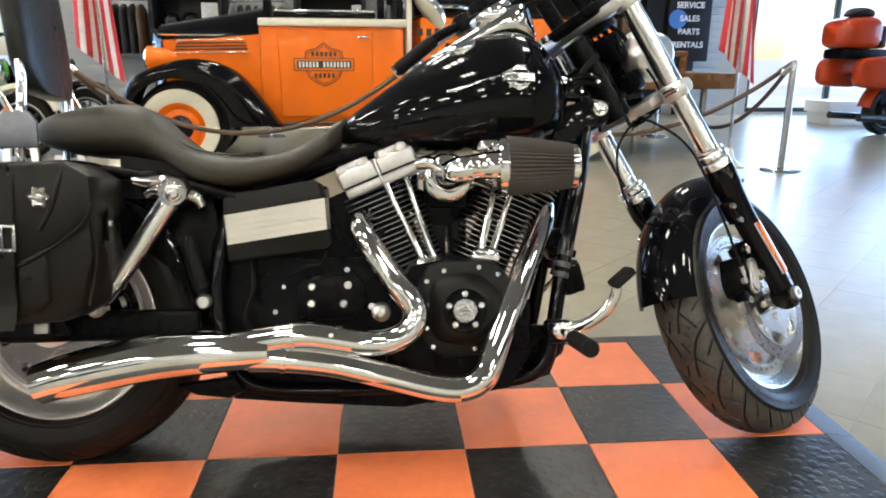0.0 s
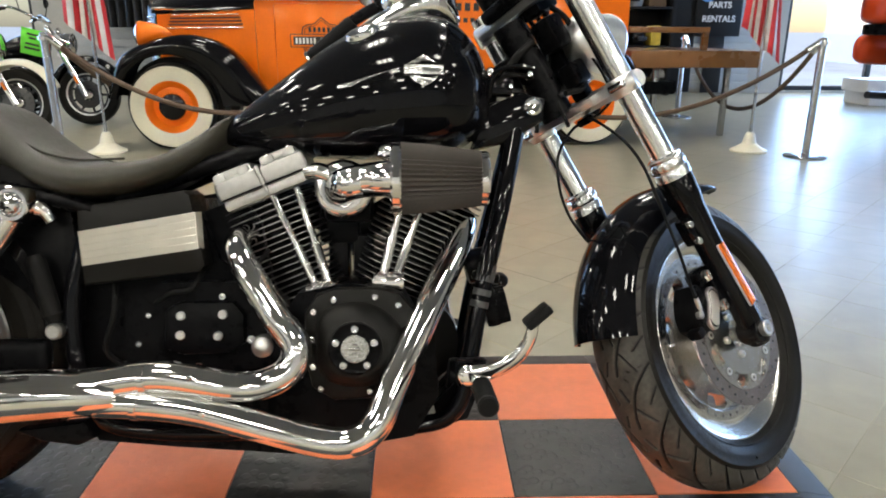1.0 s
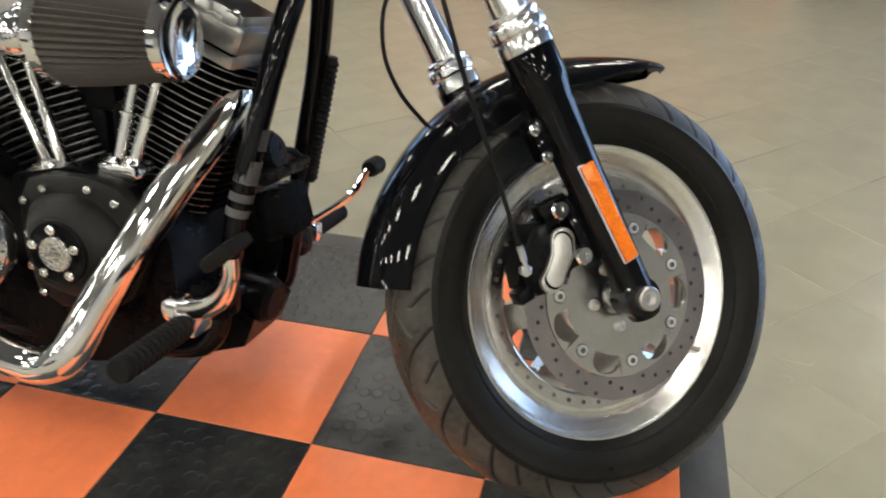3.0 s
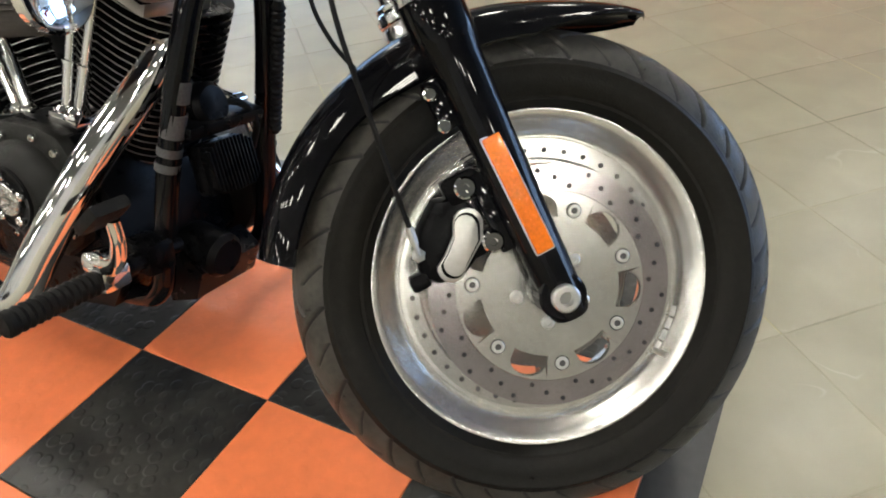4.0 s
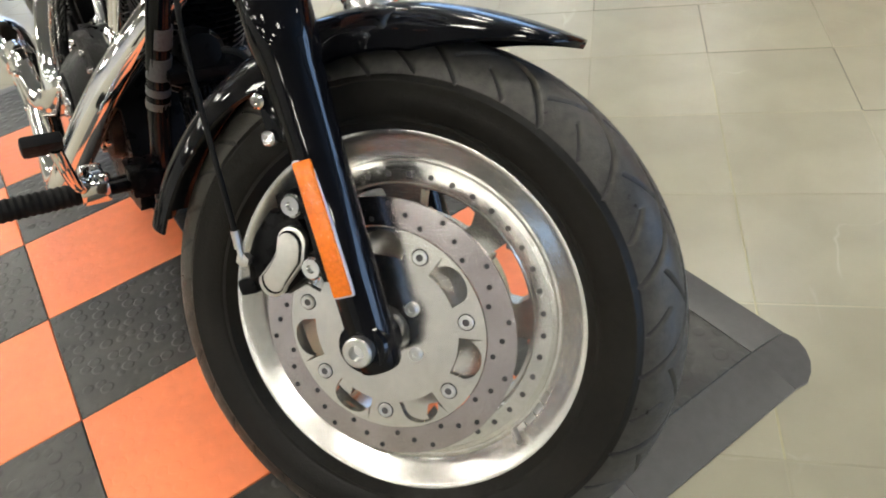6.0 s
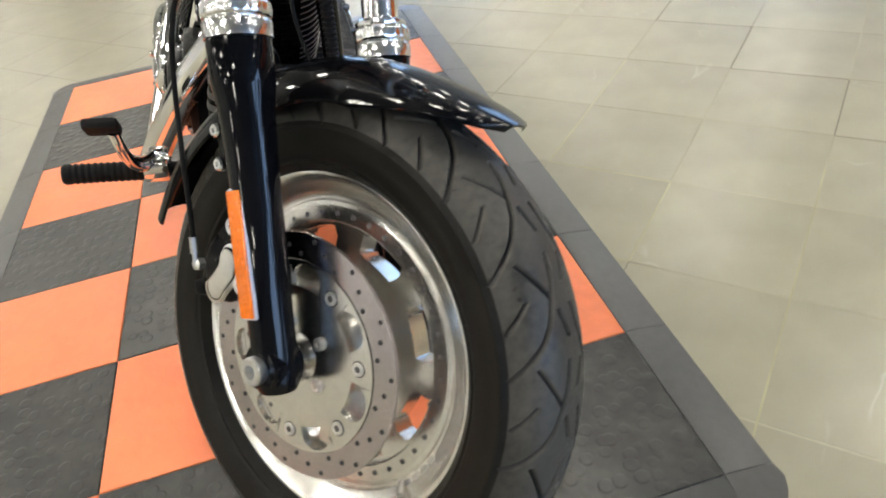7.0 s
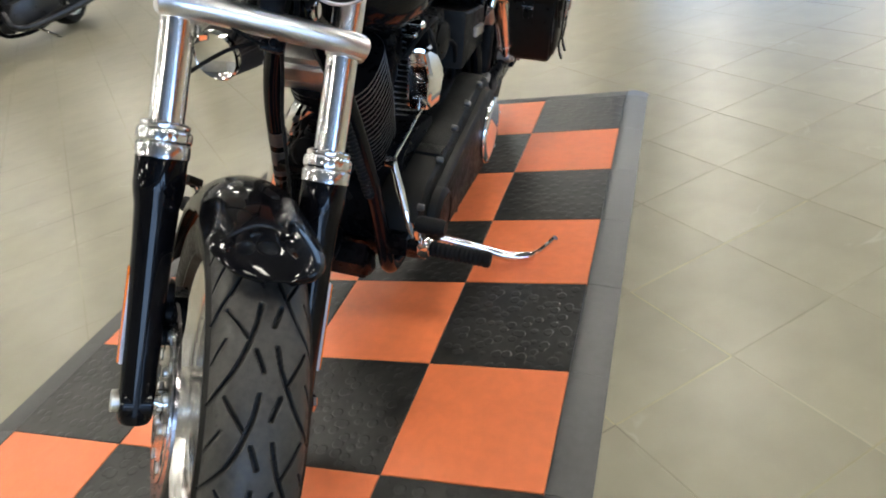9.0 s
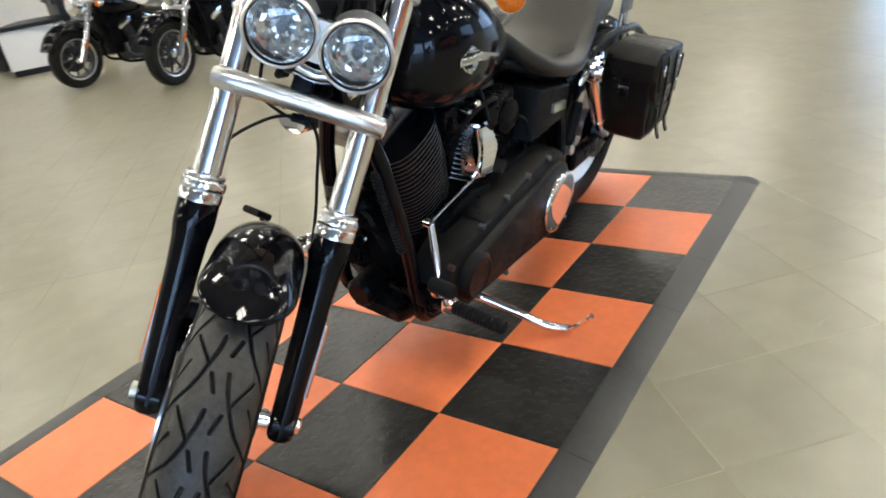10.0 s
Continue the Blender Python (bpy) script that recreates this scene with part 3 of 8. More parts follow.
# brake disc: drilled ring, carrier with cut-outs, floating buttons
bm = bmesh.new()
slotted_disc(bm, 0.1190, 0.1505, 0.1340, 0.1350, 3, 0.001, -0.0830, -0.0780)
brake_disc = part("brake_disc", bm, STEEL, front_wheel, "drilled steel brake disc")
holes = bmesh.new()
for i in range(42):
    a = 2 * math.pi * (i + 0.4) / 42
    r = (0.1255, 0.1345, 0.1435)[i % 3]
    for y in (-0.0833, -0.0777):
        stack(holes, (r * math.cos(a), y, r * math.sin(a)), (0, -1 if y < -0.080 else 1, 0), [(0.003, 0), (0.003, 0.0003)], 8)
tagged(part("disc_drilling", holes, DRILLED, front_wheel), kind="stuff")
bm = bmesh.new()
slotted_disc(bm, 0.03, 0.1178, 0.0865, 0.1150, 7, 0.56, -0.0845, -0.0765, radians(8.4), 30, True)
part("disc_carrier", bm, WHEEL, front_wheel, "brushed alloy disc carrier with cut-outs")
for i in range(7):
    a = radians(-3 + 360 / 7 * i)
    bm = bmesh.new()
    stack(bm, (0.0975 * math.cos(a), -0.0770, 0.0975 * math.sin(a)), (0, -1, 0), [(0.0082, 0), (0.0082, 0.0092), (0.0072, 0.0102), (0.0048, 0.0102), (0.0042, 0.0094)], 18)
    button = part("button", bm, POLISHED, front_wheel)
    bm = bmesh.new()
    hoop(bm, (0.0975 * math.cos(a), -0.0770, 0.0975 * math.sin(a)), (0, -1, 0), [(0.0083, 0.004), (0.0083, 0.0079), (0.0096, 0.0079), (0.0096, 0.004)], 20)
    part("button_gap", bm, DRILLED, button, "dark gap round the button")
    bm = bmesh.new()
    stack(bm, (0.0975 * math.cos(a), -0.0770, 0.0975 * math.sin(a)), (0, -1, 0), [(0.0040, 0.009), (0.0040, 0.0097)], 14)
    part("button_bore", bm, DARK_HOLE, button)
for i in range(5):
    a = radians(25 + 72 * i)
    bm = bmesh.new()
    stack(bm, (0.044 * math.cos(a), -0.0815, 0.044 * math.sin(a)), (0, -1, 0), [(0.008, 0), (0.008, 0.006), (0.006, 0.008), (0.003, 0.008), (0.003, 0.005)], 12)
    part("disc_bolt", bm, POLISHED, front_wheel)
bm = bmesh.new()
cyl(bm, (0.1, -0.03, -0.158), (0.108, -0.045, -0.166), 0.004)
part("valve", bm, SATIN, front_wheel)
for k in range(4):
    bm = bmesh.new()
    a = radians(-40 - 5.2 * k)
    box(bm, (0, 0, 0), (0.007, 0.003, 0.0145), 0.001, pose(0.1905 * math.cos(a), -0.0275, 0.1905 * math.sin(a), 0, 40 + 5.2 * k, 0) @ pose(0, 0, 0, 0, 0, -35))
    part("balance_weight", bm, POLISHED, front_wheel)


def in_steer(name, bm, mat, label="", angle=35):
    return part(name, bm, mat, bike, label, angle, STEER)


# axle, fork legs
bm = bmesh.new()
cyl(bm, (0, -0.15, 0), (0, 0.15, 0), 0.0105)
for s in (-1, 1):
    stack(bm, (0, s * 0.058, 0), (0, s, 0), [(0.019, 0), (0.019, 0.034)], 24)
in_steer("axle", bm, CHROME, "chrome front axle")
bm = bmesh.new()
stack(bm, (0, -0.142, 0), (0, -1, 0), [(0.0155, 0), (0.0165, 0.004), (0.0165, 0.012), (0.0145, 0.014), (0.0085, 0.014), (0.0085, 0.003)], 24)
in_steer("axle_nut", bm, SATIN, "grey steel axle nut")
bm = bmesh.new()
stack(bm, (0, 0.142, 0), (0, 1, 0), [(0.0145, 0), (0.0145, 0.009), (0.012, 0.011)], 6)
in_steer("axle_nut", bm, CHROME)
for s in (-1, 1):
    y = 0.12 * s
    bm = bmesh.new()
    stack(bm, (0.003, y, -0.032), (0, -0.0195, 1), [(0.012, 0), (0.021, 0.002), (0.0245, 0.008), (0.0255, 0.02), (0.026, 0.1), (0.0275, 0.2), (0.0285, 0.27), (0.031, 0.325), (0.0345, 0.345), (0.0355, 0.355), (0.0355, 0.40), (0.033, 0.405)], 32)
    stack(bm, (0, y + 0.022, 0), (0, -1, 0), [(0.026, 0), (0.0285, 0.003), (0.0285, 0.041), (0.026, 0.044)], 28)
    box(bm, (-0.03, y, 0.255), (0.03, 0.03, 0.06), 0.008)
    box(bm, (-0.025, y + s * -0.012, 0.12), (0.03, 0.02, 0.1), 0.006)
    in_steer("fork_slider", bm, GLOSS, "gloss black lower fork leg")
    bm = bmesh.new()
    stack(bm, (0.003, y - 0.0075, 0.362), (0, -0.015, 1), [(0.034, 0), (0.0372, 0.001), (0.0375, 0.018), (0.036, 0.020), (0.034, 0.021)], 44)
    knurl = []
    for h, r, k in ((0.0205, 0.0345, 0.0), (0.023, 0.0375, 0.3), (0.027, 0.0385, 1.0), (0.035, 0.0385, 1.0), (0.039, 0.0370, 0.6), (0.042, 0.0335, 0.0), (0.044, 0.0345, 0.3), (0.048, 0.0345, 0.3), (0.051, 0.030, 0.0), (0.052, 0.0255, 0.0)):
        knurl.append([(0.003 + (r - 0.0014 * k * (0.5 - 0.5 * math.cos(16 * q))) * math.cos(q), y - 0.0075 - 0.015 * h + (r - 0.0014 * k * (0.5 - 0.5 * math.cos(16 * q))) * math.sin(q), 0.362 + h) for q in (2 * math.pi * j / 96 for j in range(96))])
    rings(bm, knurl)
    in_steer("fork_collar", bm, FORK_CHROME, "scalloped chrome fork collar", 45)
    bm = bmesh.new()
    cyl(bm, (0.003, y - 0.0078, 0.40), (0.003, y - 0.013, 0.86), 0.0245, seg=32)
    in_steer("fork_tube", bm, FORK_CHROME, "polished chrome fork tube")
    bm = bmesh.new()
    box(bm, (0, 0, 0), (0.0245, 0.006, 0.146), 0.0035, pose(0.0, y - 0.0025 + s * 0.0265, 0.131, 0, -1.5, 0))
    ref = in_steer("reflector_base", bm, WHITE_EDGE, "pale reflector surround")
    bm = bmesh.new()
    box(bm, (0, 0, 0), (0.0215, 0.006, 0.142), 0.0025, pose(0.0, y - 0.0025 + s * 0.029, 0.131, 0, -1.5, 0))
    in_steer("reflector", bm, AMBER, "amber side reflector")
    bm = bmesh.new()
    for z in (0.232, 0.27):
        stack(bm, (-0.04, y + s * 0.012, z), (0, s, 0), [(0.008, 0), (0.008, 0.007), (0.006, 0.009), (0.003, 0.009), (0.003, 0.006)], 14)
    in_steer("fender_bolt", bm, CHROME)

# front fender
bm = bmesh.new()
NA, NS = 56, 18
outer, inner = [], []
for i in range(NA + 1):
    f = i / NA
    a = radians(42.5 + 106.5 * f)
    w = 0.077 * (0.22 + 0.78 * math.sqrt(1 - (1 - min(1.0, f / 0.14)) ** 2))
    skirt = 0.050 * (0.15 + 0.85 * min(1.0, f / 0.25)) + 0.012 * math.exp(-((f - 0.5) / 0.12) ** 2)
    base = 0.353 + 0.014 * max(0.0, 1 - f / 0.25) ** 2 + 0.009 * f * f
    row_o, row_i = [], []
    for k in range(NS + 1):
        u = -1 + 2 * k / NS
        th = u * radians(86)
        y = w * math.sin(th) / math.sin(radians(86))
        r = base - skirt * (1 - math.cos(th)) / (1 - math.cos(radians(86)))
        row_o.append((r * math.cos(a), y, r * math.sin(a)))
        row_i.append(((r - 0.003) * math.cos(a), y * 0.965, (r - 0.003) * math.sin(a)))
    outer.append(row_o), inner.append(row_i)
rings(bm, [o + list(reversed(i)) for o, i in zip(outer, inner)])
in_steer("front_fender", bm, GLOSS, "gloss black front mudguard", 50)

# brake caliper
bm = bmesh.new()
shape = [(-0.052, 0.150), (-0.045, 0.132), (-0.046, 0.105), (-0.062, 0.080), (-0.092, 0.064), (-0.122, 0.070), (-0.137, 0.088), (-0.131, 0.115), (-0.112, 0.140), (-0.085, 0.160)]
slab(bm, shape, -0.060, -0.112, 0.008)
in_steer("brake_caliper", bm, BLACK, "black brake caliper")
for p, q in (((-0.048, -0.098, 0.160), (0.046, 0.03, 0.034)), ((-0.047, -0.098, 0.092), (0.05, 0.03, 0.028)), ((-0.14, -0.098, 0.082), (0.025, 0.03, 0.02))):
    bm = bmesh.new()
    box(bm, p, q, 0.006)
    in_steer("caliper_lug", bm, BLACK)
bean = []
for i in range(9):
    a = radians(130 - 35 * 0 - 180 * i / 8 + 90)
    bean.append((-0.061 + 0.0175 * math.cos(radians(-30 + 180 * i / 8)), 0.122 + 0.0175 * math.sin(radians(-30 + 180 * i / 8))))
bean += [(-0.083, 0.116), (-0.100, 0.101)]
for i in range(9):
    bean.append((-0.100 + 0.017 * math.cos(radians(150 + 180 * i / 8)), 0.083 + 0.017 * math.sin(radians(150 + 180 * i / 8))))
bean += [(-0.074, 0.083), (-0.053, 0.098)]
bm = bmesh.new()
slab(bm, bean, -0.113, -0.1205, 0.002)
in_steer("caliper_badge_rim", bm, SATIN, "brushed steel badge border")
bm = bmesh.new()
cx, cz = sum(p[0] for p in bean) / len(bean), sum(p[1] for p in bean) / len(bean)
slab(bm, [(cx + (x - cx) * 0.86, cz + (z - cz) * 0.90) for x, z in bean], -0.1190, -0.1211, 0.0005)
in_steer("badge_groove", bm, BLACK)
bm = bmesh.new()
slab(bm, [(cx + (x - cx) * 0.76, cz + (z - cz) * 0.84) for x, z in bean], -0.1200, -0.1224, 0.001)
in_steer("caliper_badge", bm, SILVER, "pale silver caliper insert")
for x, z in ((-0.047, 0.160), (-0.044, 0.090)):
    bm = bmesh.new()
    stack(bm, (x, -0.112, z), (0, -1, 0), [(0.013, 0), (0.013, 0.010), (0.0105, 0.013), (0.005, 0.013), (0.004, 0.009)], 20)
    in_steer("caliper_bolt", bm, CHROME, "chrome cap bolt")
bm = bmesh.new()
stack(bm, (-0.128, -0.112, 0.114), (0, -1, 0), [(0.0075, 0), (0.0075, 0.005), (0.0085, 0.006), (0.0085, 0.010), (0.005, 0.012)], 6)
cyl(bm, (-0.128, -0.122, 0.114), (-0.1255, -0.1235, 0.130), 0.0033)
cyl(bm, (-0.126, -0.1235, 0.128), (-0.1235, -0.125, 0.148), 0.0048)
in_steer("hose_fitting", bm, SATIN, "silver brake hose fitting")
bm = bmesh.new()
tube(bm, [(-0.1237, -0.125, 0.146), (-0.1205, -0.127, 0.18), (-0.112, -0.135, 0.25), (-0.10, -0.142, 0.36), (-0.085, -0.138, 0.425), (-0.062, -0.112, 0.480), (-0.03, -0.06, 0.530), (0.0, -0.02, 0.549), (0.01, 0.0, 0.548)], 0.0032, 10)
in_steer("brake_hose", bm, SOFT, "black rubber brake hose")

bm = bmesh.new()
box(bm, (0.012, 0, 0.548), (0.02, 0.035, 0.016), 0.004)
stack(bm, (0.022, 0, 0.552), (1, 0, 0), [(0.007, 0), (0.007, 0.006), (0.004, 0.008)], 12)
in_steer("hose_junction", bm, BLACK, "small black hose junction block")

# fork bridge, head lamps, bars
bm = bmesh.new()
for s in (-1, 1):
    stack(bm, (0.003, 0.12 * s - 0.006, 0.556), (0, 0, 1), [(0.028, 0), (0.0305, 0.003), (0.0305, 0.036), (0.028, 0.039)], 28)
    stack(bm, (0.0, 0.145 * s - 0.007, 0.575), (0.45, s, 0), [(0.017, -0.02), (0.0175, 0.0), (0.015, 0.006), (0.008, 0.008)], 18)
tube(bm, [(0.020, -0.155, 0.574), (0.030, -0.11, 0.575), (0.033, -0.01, 0.576), (0.030, 0.09, 0.576), (0.020, 0.138, 0.575)], [0.0175, 0.0182, 0.0185, 0.0182, 0.0175], 24)
box(bm, (-0.025, -0.005, 0.580), (0.085, 0.18, 0.022), 0.010)
in_steer("lower_fork_bridge", bm, BRIGHT, "polished aluminium lower fork bridge", 50)
for s in (-1, 1):
    bm = bmesh.new()
    stack(bm, (-0.027, 0.13 * s - 0.006, 0.580), (0, s, 0), [(0.0085, -0.02), (0.0085, 0.012), (0.006, 0.014), (0.003, 0.011)], 12)
    in_steer("pinch_bolt", bm, CHROME, "chrome pinch bolt")
bm = bmesh.new()
for s in (-1, 1):
    stack(bm, (0.003, 0.12 * s - 0.011, 0.80), (0, 0, 1), [(0.029, 0), (0.0315, 0.004), (0.0315, 0.036), (0.028, 0.042), (0.012, 0.046)], 28)
box(bm, (0.0, -0.01, 0.822), (0.075, 0.25, 0.028), 0.012)
in_steer("upper_fork_bridge", bm, BRIGHT, "polished aluminium upper fork bridge")
bm = bmesh.new()
box(bm, (-0.012, -0.008, 0.842), (0.075, 0.150, 0.03), 0.010)
box(bm, (0.012, -0.03, 0.812), (0.07, 0.06, 0.05), 0.010)
in_steer("bar_clamp", bm, BLACK, "black handlebar clamp block")
LAMP_D = Vector((math.cos(radians(24)), 0, -math.sin(radians(24))))
LAMP_C = Vector((0.100, -0.003, 0.673))
LK = 1.08
u_l, v_l = Vector((0, 1, -0.01)).normalized(), LAMP_D.cross(Vector((0, 1, -0.01)).normalized())
lamp_rng = random.Random(5)
for s in (-1, 1):
    c = LAMP_C + u_l * 0.0625 * s
    bm = bmesh.new()
    hoop(bm, c, LAMP_D, [(r * LK, h) for r, h in [(0.0005, -0.095), (0.03, -0.090), (0.052, -0.068), (0.053, -0.03), (0.055, -0.012), (0.0565, -0.002), (0.0575, 0.006), (0.0565, 0.012), (0.0535, 0.0145), (0.0512, 0.013), (0.0505, 0.006), (0.0505, -0.02), (0.049, -0.05), (0.03, -0.078), (0.0005, -0.082)]], 56)
    in_steer("headlamp_shell", bm, BRIGHT, "chrome round headlamp shell", 50)
    bm = bmesh.new()
    hoop(bm, c, LAMP_D, [(r * LK, h) for r, h in [(0.0506, 0.004), (0.0514, 0.0135), (0.0494, 0.0135), (0.0490, 0.004)]], 56)
    in_steer("lens_gasket", bm, SOFT, "thin black lens gasket")
    bm = bmesh.new()
    hoop(bm, c, LAMP_D, [(r * LK, h) for r, h in [(0.0488, 0.004), (0.0486, 0.008), (0.0455, 0.003), (0.0425, -0.006), (0.042, -0.008), (0.0445, -0.008)]], 56)
    in_steer("reflector_rim", bm, REFLECTOR, "bright inner lamp rim")
    bm = bmesh.new()
    n_seg = 22
    loops = []
    for k, (r, h) in enumerate(((0.010, -0.0285), (0.019, -0.0265), (0.027, -0.0225), (0.033, -0.0185), (0.039, -0.0135), (0.043, -0.008))):
        row = []
        for i in range(n_seg):
            a = 2 * math.pi * (i + 0.5 * (k % 2)) / n_seg
            j_h = lamp_rng.uniform(-0.0038, 0.0038) if 0 < k < 5 else 0.0
            row.append(c + (u_l * math.cos(a) + v_l * math.sin(a)) * r * LK + LAMP_D * (h + j_h))
        loops.append(row)
    rings(bm, loops, cap=False)
    in_steer("headlamp_reflector", bm, LAMP_MIRROR, "faceted mirror lamp reflector", 4)
    bm = bmesh.new()
    stack(bm, c - LAMP_D * 0.032, LAMP_D, [(0.009, 0), (0.0105, 0.008), (0.0105, 0.022), (0.009, 0.027), (0.003, 0.028)], 20)
    bulb = in_steer("bulb_cap", bm, BULB_SHIELD, "dark bulb shield")
    bm = bmesh.new()
    box(bm, (0, 0, 0), (0.012, 0.012, 0.034), 0.003, Matrix.Translation(c - LAMP_D * 0.016 + Vector((0.003, 0, 0.022))))
    in_steer("bulb_bracket", bm, BULB_SHIELD, "grey bulb bracket")
    bm = bmesh.new()
    hoop(bm, c, LAMP_D, [(r * LK, h) for r, h in [(0.0495, 0.006), (0.044, 0.0125), (0.03, 0.0165), (0.015, 0.0185), (0.0004, 0.019), (0.0004, 0.0165), (0.015, 0.016), (0.03, 0.014), (0.044, 0.010), (0.0488, 0.005)]], 56)
    g = in_steer("headlamp_lens", bm, LENS, "clear glass headlamp lens", 60)
    g.visible_shadow = False
bm = bmesh.new()
web = [(0.0625 - math.sqrt(0.0575 ** 2 - z * z), z) for z in (0.037 - 0.0074 * k for k in range(11))]
web += [(-x, z) for x, z in reversed(web)]
rings(bm, [[LAMP_C + LAMP_D * d + u_l * x + v_l * z * k for x, z in web] for d, k in ((-0.05, 0.8), (-0.02, 0.97), (-0.003, 1.0), (0.002, 0.94))])
in_steer("headlamp_surround", bm, CHROME, "chrome twin headlamp surround", 50)
bm = bmesh.new()
tube(bm, [(0.06, -0.03, 0.63), (0.055, 0, 0.625), (0.06, 0.03, 0.63)], 0.014, 12)
in_steer("headlamp_bracket", bm, CHROME, "chrome headlamp bracket")
bm = bmesh.new()
box(bm, (0.03, -0.012, 0.612), (0.03, 0.036, 0.05), 0.006)
in_steer("bracket_foot", bm, BLACK, "black foot of the headlamp bracket")
bm = bmesh.new()
box(bm, (0.02, -0.012, 0.70), (0.04, 0.04, 0.16), 0.01)
in_steer("lamp_mount", bm, BLACK, "black lamp mount")
bm = bmesh.new()
for s in (-1, 1):
    tube(bm, [(-0.02, 0.045 * s, 0.83), (-0.025, 0.045 * s, 0.88), (-0.03, 0.045 * s, 0.93)], 0.02, 18)
in_steer("bar_riser", bm, BLACK, "black handlebar risers")
bm = bmesh.new()
tube(bm, [(-0.20, -0.40, 1.00), (-0.12, -0.30, 1.01), (-0.045, -0.16, 0.98), (-0.03, 0, 0.95), (-0.05, 0.16, 0.985), (-0.14, 0.29, 1.01), (-0.228, 0.40, 1.0)], 0.0135, 16)
in_steer("handlebar", bm, BLACK, "black drag handlebar")
for s in (-1, 1):
    d = Vector((-0.08, 0.10 * s, -0.015)).normalized()
    lo = 0.0
    p = Vector((-0.125 - 0.028 * (s > 0), 0.305 * s, 1.008))
    bm = bmesh.new()
    stack(bm, p, d, [(0.016, 0)] + [(0.0175 + 0.0012 * (k % 2), 0.008 + 0.006 * k) for k in range(20)] + [(0.016, 0.13), (0.008, 0.132)], 20)
    in_steer("grip", bm, SOFT, "black rubber grip")
    bm = bmesh.new()
    stack(bm, p + d * 0.13, d, [(0.019, 0), (0.0195, 0.006), (0.013, 0.009)], 20)
    in_steer("grip_end", bm, CHROME, "chrome grip end")
    bm = bmesh.new()
    box(bm, (0, 0, 0), (0.045, 0.06, 0.045), 0.01, pose(-0.09, 0.25 * s, 1.005 + lo, 0, 0, -38 * s))
    box(bm, (0, 0, 0), (0.05, 0.05, 0.03), 0.008, pose(-0.05, 0.21 * s, 1.02 + lo, 0, 0, -38 * s))
    in_steer("switch_housing", bm, BLACK, "black switch housing")
    bm = bmesh.new()
    tube(bm, [(-0.055, 0.27 * s, 1.005 + lo), (-0.06, 0.33 * s, 1.01 + lo), (-0.105, 0.39 * s, 1.005 + lo), (-0.13, 0.43 * s, 1.0 + lo)], [0.006, 0.007, 0.006, 0.008], 10)
    in_steer("hand_lever", bm, POLISHED, "polished hand lever")
    bm = bmesh.new()
    tube(bm, [(-0.05, 0.22 * s, 1.02 + lo), (-0.04, 0.27 * s, 1.06 + lo), (-0.05, 0.33 * s, 1.10 - 0.028 * (s < 0) + lo)], 0.005, 10)
    stack(bm, (-0.062, 0.35 * s, 1.10 - 0.028 * (s < 0) + lo), (-0.9 + 0.1 * (s > 0), -0.2 * s + 0.75 * (s > 0), -0.25), [(0.02, -0.03), (0.045, -0.022), (0.06, -0.008), (0.062, 0), (0.057, 0.001)], 28)
    in_steer("mirror", bm, CHROME, "round chrome mirror")
    bm = bmesh.new()
    tube(bm, [(-0.04, 0.17 * s, 0.985), (-0.02, 0.24 * s, 0.93), (-0.01, 0.285 * s, 0.89)], 0.007, 10)
    stack(bm, (-0.03, 0.29 * s, 0.88), (1, 0, -0.3), [(0.01, 0), (0.022, 0.01), (0.027, 0.03), (0.028, 0.05)], 22)
    sig = in_steer("turn_signal", bm, CHROME, "chrome turn signal body")
    bm = bmesh.new()
    stack(bm, Vector((-0.03, 0.29 * s, 0.88)) + Vector((1, 0, -0.3)).normalized() * 0.047, (1, 0, -0.3), [(0.027, 0), (0.027, 0.006), (0.02, 0.014), (0.01, 0.018)], 22)
    in_steer("turn_signal_lens", bm, AMBER, "amber turn signal lens")
# wiring and hoses round the steering neck
loom_rng = random.Random(8)
for k in range(6):
    y = -0.05 + 0.02 * k
    bm = bmesh.new()
    tube(bm, [(0.02, y, 0.80), (0.045 + loom_rng.uniform(-0.02, 0.02), y * 1.3, 0.74), (0.035, y * 0.8 + loom_rng.uniform(-0.02, 0.02), 0.68), (-0.02, y * 1.2, 0.63 + loom_rng.uniform(-0.02, 0.02)), (-0.07, y, 0.62)], loom_rng.choice((0.004, 0.005, 0.0065)), 8)
    in_steer("wiring_loom", bm, SOFT, "black wiring loom")
for p, q in (((-0.005, -0.045, 0.74), (0.05, 0.045, 0.07)), ((-0.01, 0.05, 0.70), (0.06, 0.05, 0.06)), ((-0.02, -0.055, 0.645), (0.05, 0.04, 0.05))):
    bm = bmesh.new()
    box(bm, p, q, 0.009)
    in_steer("connector_block", bm, BLACK, "black wiring connector")
bm = bmesh.new()
tube(bm, [(-0.09, -0.24, 1.0), (0.02, -0.18, 0.95), (0.045, -0.145, 0.82), (0.02, -0.088, 0.70), (0.022, -0.086, 0.615), (0.034, -0.07, 0.566), (0.030, -0.03, 0.548), (0.02, -0.01, 0.547)], 0.003, 10)
in_steer("master_hose", bm, SOFT, "black brake hose from the bar")
